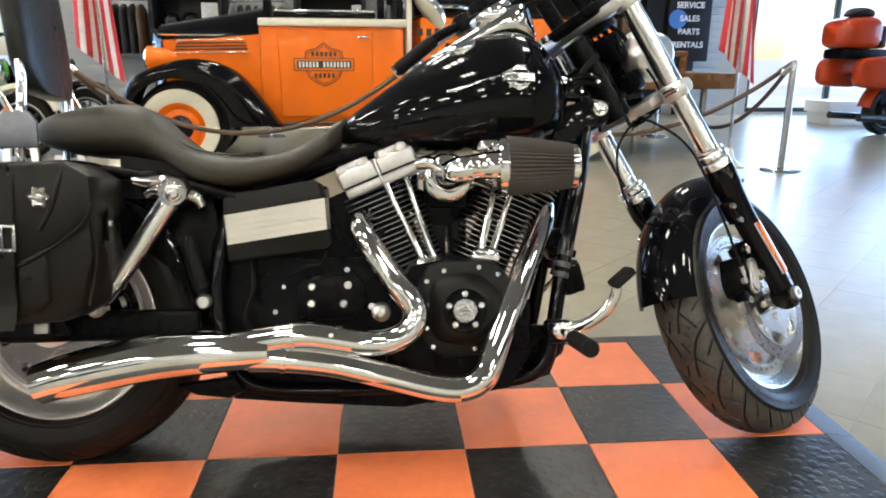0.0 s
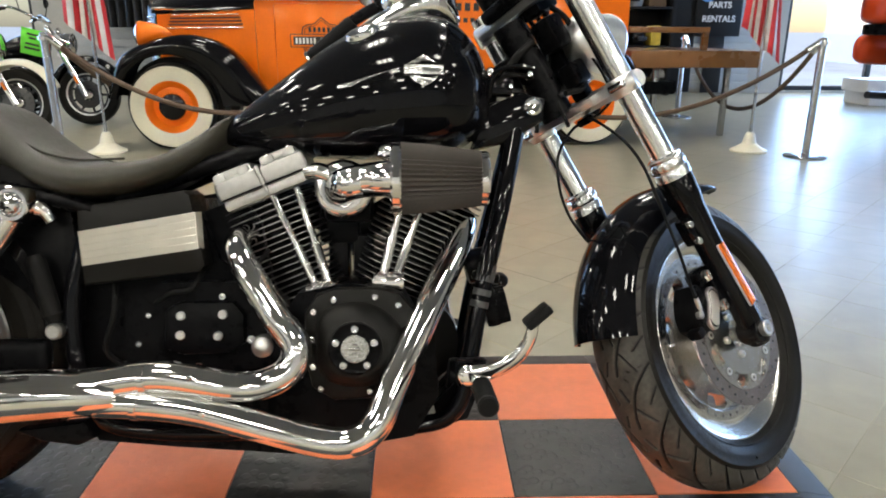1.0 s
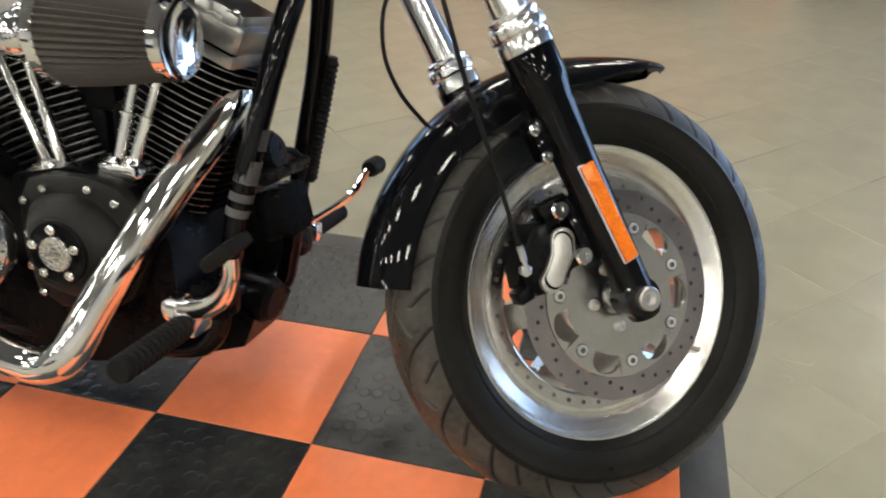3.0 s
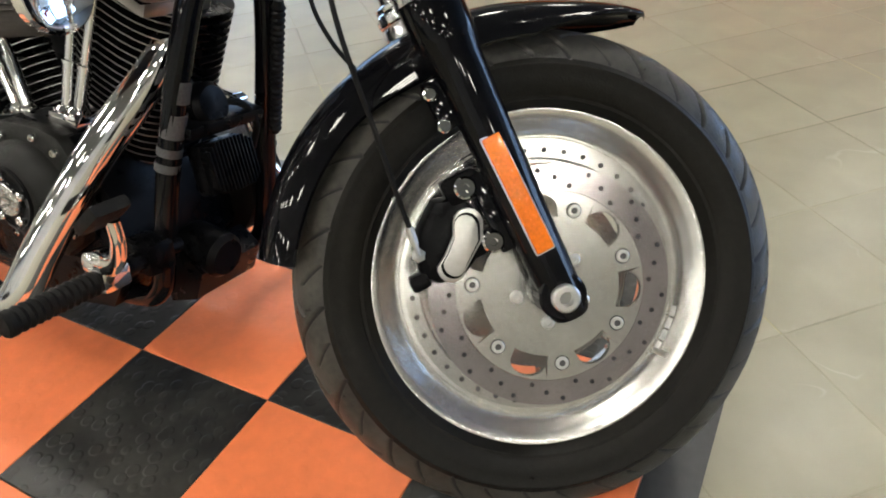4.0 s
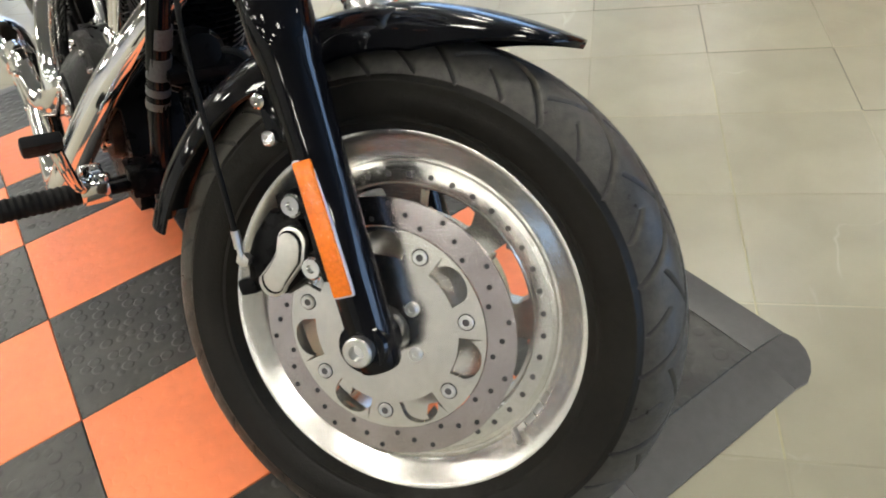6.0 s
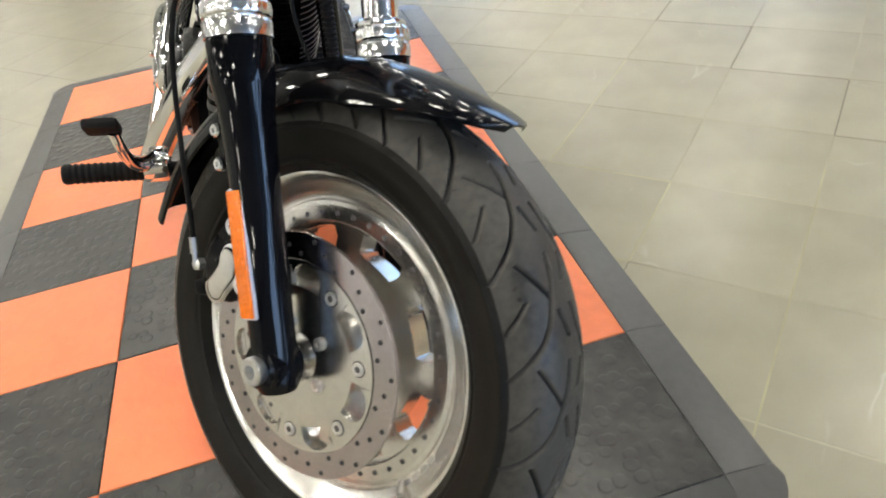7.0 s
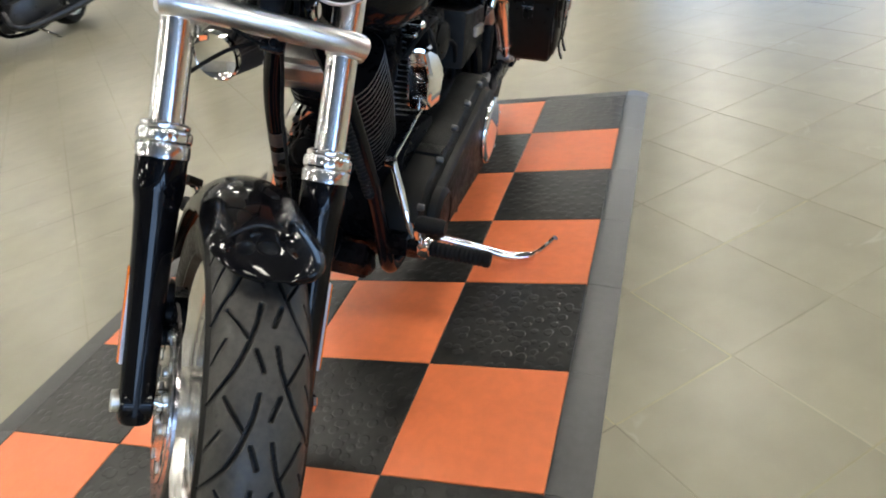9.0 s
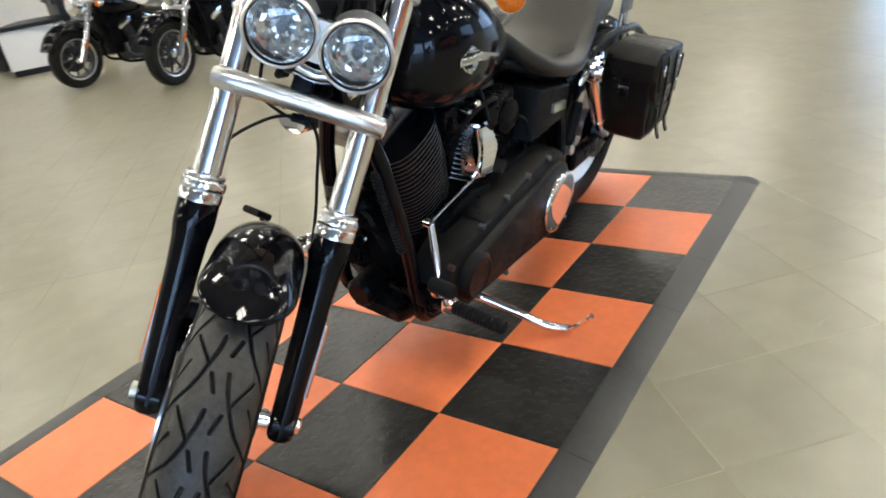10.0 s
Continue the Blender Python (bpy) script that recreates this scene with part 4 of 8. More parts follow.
for s, k in ((-1, 0.0), (1, 0.02)):
    bm = bmesh.new()
    tube(bm, [(-0.03, 0.14 * s, 0.94), (0.06, 0.10 * s, 0.90), (0.03, 0.03 * s, 0.78), (-0.05, 0.02 * s, 0.66), (-0.10, 0.04 * s, 0.56 + k)], 0.0045, 10)
    in_steer("control_cable", bm, SOFT, "black control cable")

# ---- motorcycle body ----
def body(name, bm, mat, label="", angle=35):
    return part(name, bm, mat, bike, label, angle)


rear_wheel = new("rear_wheel")
rear_wheel.parent = bike
rear_wheel.location = (0, 0, 0.322)
tagged(rear_wheel, "wide black tyre on a polished aluminium wheel")
# rear tread in sidewall colour, its shade under the mudguard put into the material
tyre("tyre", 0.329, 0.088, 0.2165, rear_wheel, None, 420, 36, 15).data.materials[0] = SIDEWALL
bm = bmesh.new()
hoop(bm, (0, 0, 0), AXIS, [(r, h * 1.45) for r, h in prof], 80)
part("rim", bm, POLISHED, rear_wheel, "polished aluminium rim")
bm = bmesh.new()
slotted_disc(bm, 0.055, 0.178, 0.131, 0.153, 8, 0.56, -0.016, 0.016)
part("wheel_disc", bm, STEEL, rear_wheel, "brushed aluminium wheel disc with curved slots", 30)
bm = bmesh.new()
stack(bm, (0, -0.10, 0), AXIS, [(0.03, 0), (0.05, 0.006), (0.05, 0.19), (0.03, 0.2)], 32)
part("hub", bm, POLISHED, rear_wheel)
bm = bmesh.new()
stack(bm, (0, 0.085, 0), AXIS, [(0.06, 0), (0.108, 0.002), (0.108, 0.03), (0.06, 0.032)], 48)
part("drive_pulley", bm, BLACK, rear_wheel)


def sections(bm, rows, n=24, power=2.4, lower=None):
    """Loft along x: rows of (x, half width, bottom, top)."""
    loops = []
    for x, w, zb, zt in rows:
        zc, h = (zb + zt) / 2, (zt - zb) / 2
        loop = []
        for k in range(n):
            a = 2 * math.pi * k / n
            c, s = math.cos(a), math.sin(a)
            pw = (lower if lower and s < 0 else power)
            loop.append((x, w * math.copysign(abs(c) ** (2 / pw), c), zc + h * math.copysign(abs(s) ** (2 / pw), s)))
        loops.append(loop)
    rings(bm, loops)
    return bm


def smooth_rows(rows, per=5):
    out = []
    for i in range(len(rows) - 1):
        a, b = rows[i], rows[i + 1]
        z = rows[i - 1] if i else tuple(2 * p - q for p, q in zip(a, b))
        c = rows[i + 2] if i + 2 < len(rows) else tuple(2 * q - p for p, q in zip(a, b))
        for k in range(per):
            t = k / per
            out.append(tuple(0.5 * (2 * q + (r - p) * t + (2 * p - 5 * q + 4 * r - s) * t * t + (3 * q - p - 3 * r + s) * t ** 3) for p, q, r, s in zip(z, a, b, c)))
    return out + [rows[-1]]


# tank
BADGE = material("badge_metal", (0.62, 0.62, 0.61), 0.26, 1.0, grain=0.15, scale=300, bump=0.3, bump_scale=260)
bm = bmesh.new()
sections(bm, smooth_rows([(0.632, 0.012, 0.735, 0.757), (0.66, 0.052, 0.722, 0.786), (0.72, 0.088, 0.712, 0.832), (0.80, 0.128, 0.703, 0.890), (0.88, 0.155, 0.700, 0.940),
                          (0.96, 0.173, 0.700, 0.975), (1.04, 0.178, 0.704, 0.990), (1.10, 0.164, 0.716, 0.975), (1.145, 0.126, 0.738, 0.932), (1.17, 0.07, 0.78, 0.88), (1.176, 0.02, 0.81, 0.85)]), 40, 1.9, 3.2)
tank = body("fuel_tank", bm, GLOSS, "gloss black teardrop fuel tank", 60)
STREAK = material("badge_streak", (0.44, 0.44, 0.44), 0.2, 1.0, grain=0.2, scale=200)


def tank_skin(x, z, s, lift):
    """A point on the tank's flank, lifted off the paint."""
    rows = ((0.80, 0.128, 0.703, 0.890), (0.88, 0.155, 0.700, 0.940), (0.96, 0.173, 0.700, 0.975), (1.04, 0.178, 0.704, 0.990), (1.10, 0.164, 0.716, 0.975), (1.145, 0.126, 0.738, 0.932))
    for p, q in zip(rows, rows[1:]):
        if x <= q[0]:
            break
    f = (x - p[0]) / (q[0] - p[0])
    w, z0, z1 = (p[k] + (q[k] - p[k]) * f for k in (1, 2, 3))
    t = (z - (z0 + z1) / 2) / ((z1 - z0) / 2)
    power = 1.9 if t > 0 else 3.2
    return (x, s * (w * (1 - abs(t) ** power) ** (1 / power) + lift), z)


def draped(bm, outline, s, steps):
    """An outline laid on the tank, each step a scale about its middle and a lift."""
    cx, cz = sum(x for x, z in outline) / len(outline), sum(z for x, z in outline) / len(outline)
    rings(bm, [[tank_skin(cx + (x - cx) * k, cz + (z - cz) * k, s, lift) for x, z in outline] for k, lift in steps])


for s in (-1, 1):
    bz = 0.0 if s < 0 else -0.022
    shield = [(1.013, 0.846), (1.011, 0.855), (1.012, 0.864), (1.024, 0.870), (1.033, 0.876), (1.042, 0.880), (1.051, 0.876), (1.060, 0.870), (1.072, 0.864), (1.073, 0.855), (1.071, 0.846), (1.066, 0.838), (1.060, 0.832), (1.042, 0.823), (1.024, 0.832), (1.018, 0.838)]
    bm = bmesh.new()
    draped(bm, [(x, z + bz) for x, z in shield], s, ((1.0, -0.004), (1.0, 0.002), (0.97, 0.003), (0.88, 0.003), (0.84, 0.0018)))
    badge = part("tank_badge", bm, BADGE, tank, "silver shield-shaped tank badge")
    def strip(x0, x1, z0, z1):
        return [(x0 + (x1 - x0) * k / 6, z0 + bz) for k in range(7)] + [(x1 + (x0 - x1) * k / 6, z1 + bz) for k in range(7)]
    bm = bmesh.new()
    draped(bm, strip(1.0045, 1.0795, 0.8425, 0.8635), s, ((1.0, 0.0), (1.0, 0.0035)))
    part("badge_border", bm, BLACK, badge)
    bm = bmesh.new()
    draped(bm, strip(1.0065, 1.0775, 0.8445, 0.8615), s, ((1.0, 0.003), (1.0, 0.0048), (0.97, 0.005)))
    part("badge_bar", bm, BADGE, badge)
    for x0, x1, z0, z1 in ((1.012, 1.036, 0.8495, 0.8565), (1.040, 1.072, 0.8495, 0.8565), (1.028, 1.056, 0.868, 0.872), (1.026, 1.058, 0.834, 0.838)):
        bm = bmesh.new()
        draped(bm, strip(x0, x1, z0, z1), s, ((1.0, 0.001), (1.0, 0.0056)))
        part("badge_mark", bm, STREAK, badge)
    bm = bmesh.new()
    tail = [(0.885 + 0.02 * k, 0.8205 + 0.0032 * k + bz) for k in range(7)] + [(1.005 - 0.02 * k, 0.859 - 0.0055 * k + bz) for k in range(7)]
    draped(bm, tail, s, ((1.0, -0.003), (1.0, 0.0012), (0.97, 0.0016)))
    part("badge_tail", bm, STREAK, tank, "grey badge streak")
bm = bmesh.new()
sections(bm, smooth_rows([(0.74, 0.012, 0.80, 0.845), (0.82, 0.040, 0.86, 0.906), (0.905, 0.052, 0.92, 0.958), (0.974, 0.056, 0.95, 1.004), (1.03, 0.056, 0.97, 1.040), (1.075, 0.050, 0.975, 1.060), (1.10, 0.030, 0.972, 1.045), (1.115, 0.010, 0.965, 1.0)]), 20, 2.6)
body("tank_console", bm, CHROME, "chrome console on the tank", 50)
bm = bmesh.new()
stack(bm, (1.02, 0, 1.012), (-0.6, 0, 1), [(0.05, 0), (0.056, 0.012), (0.056, 0.03), (0.052, 0.036), (0.046, 0.034)], 36)
gauge = body("speedometer", bm, CHROME, "round speedometer with chrome bezel")
bm = bmesh.new()
stack(bm, Vector((1.02, 0, 1.012)) + Vector((-0.6, 0, 1)).normalized() * 0.031, (-0.6, 0, 1), [(0.047, 0), (0.047, 0.002)], 36)
part("dial", bm, BLACK, gauge, "dark dial")
for s in (-1, 1):
    bm = bmesh.new()
    stack(bm, (0.93, 0.085 * s, 0.925), (-0.35, 0.45 * s, 1), [(0.034, 0), (0.036, 0.012), (0.033, 0.02), (0.02, 0.024)], 30)
    body("fuel_cap", bm, CHROME, "chrome fuel cap")

# seat
bm = bmesh.new()
sections(bm, smooth_rows([(-0.04, 0.05, 0.735, 0.765), (0.0, 0.085, 0.715, 0.790), (0.07, 0.11, 0.70, 0.806), (0.154, 0.125, 0.695, 0.815), (0.215, 0.13, 0.685, 0.804), (0.262, 0.138, 0.668, 0.760),
                          (0.32, 0.152, 0.636, 0.716), (0.38, 0.165, 0.618, 0.697), (0.45, 0.168, 0.620, 0.692), (0.53, 0.15, 0.64, 0.704), (0.59, 0.11, 0.672, 0.738), (0.635, 0.07, 0.715, 0.775), (0.655, 0.03, 0.745, 0.79)]), 32, 3.0)
seat = body("seat", bm, VINYL, "black two-step vinyl motorcycle seat", 60)
bm = bmesh.new()
for s in (-1, 1):
    tube(bm, [(0.05, 0.085 * s, 0.785), (0.15, 0.098 * s, 0.793), (0.21, 0.102 * s, 0.785), (0.27, 0.108 * s, 0.738), (0.33, 0.120 * s, 0.706), (0.40, 0.130 * s, 0.693), (0.48, 0.125 * s, 0.695)], 0.0025, 8)
part("seat_piping", bm, VINYL, seat)

# rear fender with rails
bm = bmesh.new()
outer, inner = [], []
for i in range(49):
    a = radians(8 + 172 * i / 48)
    ro, ri = [], []
    for k in range(15):
        th = (-1 + 2 * k / 14) * radians(86)
        y, r = 0.108 * math.sin(th), 0.372 - 0.06 * (1 - math.cos(th))
        ro.append((r * math.cos(a), y, 0.322 + r * math.sin(a)))
        ri.append(((r - 0.003) * math.cos(a), y * 0.97, 0.322 + (r - 0.003) * math.sin(a)))
    outer.append(ro), inner.append(ri)
rings(bm, [o + list(reversed(i)) for o, i in zip(outer, inner)])
body("rear_fender", bm, GLOSS, "gloss black rear mudguard", 50)
for s in (-1, 1):
    bm = bmesh.new()
    tube(bm, [(0.42, 0.125 * s, 0.60), (0.28, 0.128 * s, 0.635), (0.10, 0.128 * s, 0.66), (-0.12, 0.126 * s, 0.645), (-0.28, 0.12 * s, 0.58)], 0.014, 12)
    body("fender_strut", bm, BLACK, "black fender strut")

bm = bmesh.new()
slab(bm, [(0.17, 0.60), (0.17, 0.694), (0.24, 0.684), (0.36, 0.66), (0.40, 0.60)], -0.112, 0.112, 0.01)
body("seat_pan", bm, SOFT, "black pan under the seat")

# saddlebags
BUCKLE = material("buckle_metal", (0.5, 0.5, 0.5), 0.2, 1.0, grain=0.1, scale=120)
for s in (-1, 1):
    def side(y):
        return y * s
    bag = new("saddlebag")
    bag.parent = bike
    bag.location = (-0.050, 0, -0.020) if s < 0 else (0.03, -0.020, 0.016)
    bag.scale = (0.94, 1, 1) if s < 0 else (0.52, 1, 0.92)
    tagged(bag, "black leather saddlebag with strap and buckle")
    out = [(0.225, 0.40), (0.255, 0.50), (0.245, 0.64), (0.20, 0.672), (-0.02, 0.672), (-0.22, 0.66), (-0.25, 0.62), (-0.235, 0.44), (-0.20, 0.375), (0.0, 0.365), (0.19, 0.378)]
    bm = bmesh.new()
    slab(bm, out, side(0.165), side(0.318), 0.016)
    part("bag_body", bm, BAG_LEATHER, bag, "black leather pouch", 40)
    bm = bmesh.new()
    lid = [(0.262, 0.60), (0.258, 0.655), (0.21, 0.684), (-0.02, 0.686), (-0.23, 0.674), (-0.262, 0.63), (-0.24, 0.55), (-0.12, 0.49), (0.0, 0.478), (0.12, 0.49), (0.235, 0.555)]
    slab(bm, lid, side(0.170), side(0.332), 0.020)
    part("bag_flap", bm, BAG_LEATHER, bag, "black leather flap", 40)
    bm = bmesh.new()
    tube(bm, [(x * 0.985 , side(0.333), z) for x, z in lid[5:] + lid[:1]], 0.0035, 8)
    part("flap_piping", bm, BAG_LEATHER, bag)
    # sewn front pocket, side gusset and a fold pressed into the flap
    bm = bmesh.new()
    slab(bm, [(0.15, 0.395), (0.175, 0.42), (0.165, 0.56), (-0.19, 0.56), (-0.20, 0.42), (-0.17, 0.393)], side(0.310), side(0.326), 0.012)
    part("front_pocket", bm, BAG_LEATHER, bag, "stitched leather front pocket", 60)
    bm = bmesh.new()
    tube(bm, [(0.247, side(0.322), 0.41), (0.262, side(0.318), 0.50), (0.252, side(0.318), 0.60)], 0.003, 8)
    part("gusset_piping", bm, BAG_LEATHER, bag)
    bm = bmesh.new()
    box(bm, (0.258, side(0.24), 0.575), (0.006, 0.03, 0.09), 0.002)
    part("side_strap", bm, BAG_LEATHER, bag, "short leather side strap")
    bm = bmesh.new()
    box(bm, (0.262, side(0.24), 0.565), (0.006, 0.034, 0.012), 0.002)
    part("side_buckle", bm, BUCKLE, bag, "small dull metal keeper")
    bm = bmesh.new()
    tube(bm, [(0.205, side(0.327), 0.672), (0.198, side(0.3325), 0.64), (0.185, side(0.333), 0.60), (0.16, side(0.3325), 0.555)], 0.005, 8)
    part("flap_fold", bm, BAG_LEATHER, bag, "pressed leather fold")
    for x in (-0.12, 0.094) if s < 0 else (-0.12, 0.038):
        bm = bmesh.new()
        rings(bm, [[(x - 0.019, side(y), z), (x + 0.019, side(y), z), (x + 0.019, side(y + 0.005), z), (x - 0.019, side(y + 0.005), z)]
                   for y, z in ((0.330, 0.66), (0.334, 0.60), (0.336, 0.53), (0.336, 0.46), (0.331, 0.415), (0.336, 0.390), (0.345, 0.368))])
        strap = part("strap", bm, BAG_LEATHER, bag, "black leather strap")
        bm = bmesh.new()
        for dz in (-0.022, 0.022):
            box(bm, (x, side(0.343), 0.54 + dz), (0.05, 0.007, 0.007), 0.002)
        for dx in (-0.023, 0.023):
            box(bm, (x + dx, side(0.343), 0.54), (0.007, 0.007, 0.05), 0.002)
        box(bm, (x, side(0.344), 0.54), (0.005, 0.005, 0.045), 0.0015)
        part("buckle", bm, BUCKLE, bag, "silver roller buckle")
    for x in (0.160, -0.19) if s < 0 else (0.095, -0.19):
        bm = bmesh.new()
        petal = [[(x + r * (1 + 0.16 * math.cos(6 * q)) * math.cos(q), side(0.331 + h), 0.616 + r * (1 + 0.16 * math.cos(6 * q)) * math.sin(q)) for q in (2 * math.pi * k / 36 for k in range(36))] for r, h in ((0.018, 0.0), (0.019, 0.003), (0.016, 0.006), (0.010, 0.004), (0.008, 0.0015), (0.005, 0.003))]
        rings(bm, petal)
        part("concho", bm, BUCKLE, bag, "silver concho stud")

    bm = bmesh.new()
    slab(bm, [(-0.24, 0.335), (-0.20, 0.385), (0.13, 0.385), (0.15, 0.335)], side(0.185), side(0.20), 0.005)
    part("bag_bracket", bm, BLACK, bag, "black steel bag bracket")
    for x in (-0.12, 0.094) if s < 0 else (-0.12, 0.038):
        bm = bmesh.new()
        box(bm, (x, side(0.207), 0.352), (0.03, 0.012, 0.022), 0.003)
        part("bracket_clip", bm, SATIN, bag, "dull metal bracket clip")

# shock absorbers
for s in (-1, 1):
    y = 0.158 * s
    shock = new("shock_absorber")
    shock.parent = bike
    tagged(shock, "chrome covered rear shock absorber")
    top, bot = Vector((0.30, y, 0.61)), Vector((0.13, y, 0.362))
    d = (bot - top).normalized()
    bm = bmesh.new()
    stack(bm, top, d, [(0.018, 0.0), (0.0225, 0.01), (0.0235, 0.03), (0.0232, 0.10), (0.0215, 0.20), (0.0208, 0.228), (0.0225, 0.230), (0.0225, 0.236), (0.0175, 0.238), (0.0165, 0.262), (0.013, 0.285)], 26)
    part("shock_cover", bm, FORK_CHROME, shock)
    bm = bmesh.new()
    stack(bm, top - Vector((0, s * 0.03, 0)), (0, s, 0), [(0.026, 0), (0.032, 0.004), (0.032, 0.052), (0.029, 0.058), (0.023, 0.058), (0.019, 0.055), (0.018, 0.060), (0.013, 0.066), (0.004, 0.068)], 32)
    tube(bm, [(0.30, y - 0.004 * s, 0.628), (0.272, y, 0.634), (0.240, y, 0.632), (0.212, y - 0.01 * s, 0.636)], [0.015, 0.014, 0.012, 0.010], 14)
    tube(bm, [(0.285, y + 0.006 * s, 0.606), (0.258, y + 0.004 * s, 0.614), (0.238, y, 0.604)], [0.012, 0.010, 0.008], 12)
    tube(bm, [(0.31, y - 0.008 * s, 0.605), (0.338, y - 0.010 * s, 0.60), (0.352, y - 0.012 * s, 0.578)], [0.016, 0.014, 0.010], 12)
    part("top_mount", bm, CHROME, shock, "chrome upper shock mount")
    bm = bmesh.new()
    stack(bm, bot - Vector((0, s * 0.025, 0)), (0, s, 0), [(0.016, 0), (0.016, 0.04), (0.011, 0.045), (0.01, 0.052)], 18)
    part("bottom_bolt", bm, SATIN, shock)
    bm = bmesh.new()
    stack(bm, (0.312, y * 0.86, 0.515), (0.037, 0, -0.144), [(0.012, 0), (0.0165, 0.008)] + [(0.0168 + 0.0011 * (k % 2), 0.012 + 0.0042 * k) for k in range(26)] + [(0.013, 0.126), (0.010, 0.14)], 20)
    body("spring_sleeve", bm, SOFT, "black ribbed rubber sleeve")
    bm = bmesh.new()
    stack(bm, (0.348, y * 0.86 - 0.02 * s, 0.372), (0, s, 0), [(0.014, 0), (0.016, 0.003), (0.016, 0.035), (0.012, 0.04)], 18)
    body("sleeve_eye", bm, SATIN)

# rear mudguard's inner side
for s in (-1, 1):
    bm = bmesh.new()
    slab(bm, [(0.10, 0.50), (0.12, 0.62), (0.36, 0.62), (0.388, 0.42), (0.372, 0.362), (0.33, 0.357), (0.27, 0.44), (0.19, 0.50)], 0.092 * s, 0.098 * s, 0.002)
    body("inner_guard", bm, BLACK, "black inner guard over the rear tyre")
PLATE = material("ribbed_plate_metal", (0.84, 0.80, 0.71), 0.36, 1.0, stain=0.08, stain_scale=8, flat_gloss=True)

# battery cover with ribbed plate
bm = bmesh.new()
slab(bm, [(0.40, 0.455), (0.392, 0.52), (0.391, 0.598), (0.40, 0.607), (0.59, 0.636), (0.602, 0.628), (0.628, 0.492), (0.618, 0.482)], -0.05, -0.138, 0.010)
body("battery_cover", bm, WRINKLE, "black textured battery cover")
bm = bmesh.new()
rows = []
for i in range(61):
    f = i / 60
    rib = 0.0011 * (f * 5 % 1.0)
    rows.append((f, rib))
c00, c10, c11, c01 = (0.399, 0.494), (0.620, 0.526), (0.616, 0.595), (0.393, 0.559)
loops = []
for f, rib in rows:
    a = (c00[0] + (c01[0] - c00[0]) * f, c00[1] + (c01[1] - c00[1]) * f)
    b = (c10[0] + (c11[0] - c10[0]) * f, c10[1] + (c11[1] - c10[1]) * f)
    y = -0.1405 - rib
    loops.append([(a[0], -0.136, a[1]), (a[0] + 0.003, y, a[1] + 0.0005), (b[0] - 0.02, y, b[1] - 0.003), (b[0] - 0.004, -0.1385, b[1]), (b[0] + 0.004, -0.126, b[1])])
rings(bm, loops)
body("ribbed_plate", bm, PLATE, "brushed metal cover plate with ribs", 25)
bm = bmesh.new()
slab(bm, [(0.40, 0.50), (0.40, 0.60), (0.60, 0.63), (0.62, 0.49)], 0.05, 0.140, 0.012)
body("side_cover", bm, WRINKLE, "black textured side cover")
bm = bmesh.new()
slab(bm, [(0.44, 0.535), (0.44, 0.56), (0.52, 0.57), (0.52, 0.545)], 0.14, 0.150, 0.004)
body("side_plate", bm, SATIN)

# frame
FR = [[(1.235, 0.028, 0.775), (1.20, 0.075, 0.62), (1.155, 0.10, 0.43), (1.125, 0.112, 0.27), (1.10, 0.112, 0.20), (1.03, 0.108, 0.17), (0.80, 0.105, 0.16), (0.50, 0.105, 0.165), (0.40, 0.12, 0.22), (0.37, 0.12, 0.40), (0.40, 0.10, 0.58)]]
for s in (-1, 1):
    bm = bmesh.new()
    tube(bm, [(x, y * s, z) for x, y, z in FR[0]], 0.0175, 14, 6)
    body("frame_tube", bm, GLOSS, "gloss black steel frame tube")
    bm = bmesh.new()
    tube(bm, [(1.20, 0.02 * s, 0.80), (0.95, 0.04 * s, 0.74), (0.70, 0.05 * s, 0.71), (0.45, 0.09 * s, 0.62)], 0.018, 12)
    body("frame_rail", bm, BLACK)
    bm = bmesh.new()
    slab(bm, [(1.14, 0.715), (1.22, 0.735), (1.285, 0.775), (1.29, 0.82), (1.24, 0.832), (1.16, 0.80)], 0.02 * s, 0.05 * s, 0.008)
    neck = body("neck_cover", bm, GLOSS, "gloss black steering neck cover")
    bm = bmesh.new()
    stack(bm, (1.262, 0.048 * s, 0.803), (0, s, 0), [(0.017, 0), (0.018, 0.003), (0.018, 0.008), (0.013, 0.011), (0.006, 0.010)], 24)
    part("neck_bolt", bm, CHROME, neck, "chrome neck bolt")
    bm = bmesh.new()
    box(bm, (0.13, 0.145 * s, 0.325), (0.42, 0.034, 0.066), 0.018, seg=4)
    body("swingarm", bm, BLACK, "black swingarm")
S0 = STEER @ Vector((-0.062, 0, 0.585))
S1 = STEER @ Vector((-0.062, 0, 0.80))
bm = bmesh.new()
cyl(bm, S0, S1, 0.034, seg=28)
body("steering_head", bm, BLACK, "black steering head")
GREY_BAND = material("grey_band", (0.065, 0.065, 0.068), 0.5, grain=0.3, scale=300)
for z, h in ((0.505, 0.03), (0.455, 0.034), (0.428, 0.012), (0.405, 0.012)):
    bm = bmesh.new()
    f = (z - 0.43) / 0.19
    cyl(bm, (1.155 + 0.045 * f, -0.10 + 0.025 * f, z), (1.155 + 0.045 * (f + h / 0.19), -0.10 + 0.025 * (f + h / 0.19), z + h), 0.0182, seg=20)
    body("tube_band", bm, GREY_BAND, "grey printed band on the frame tube")

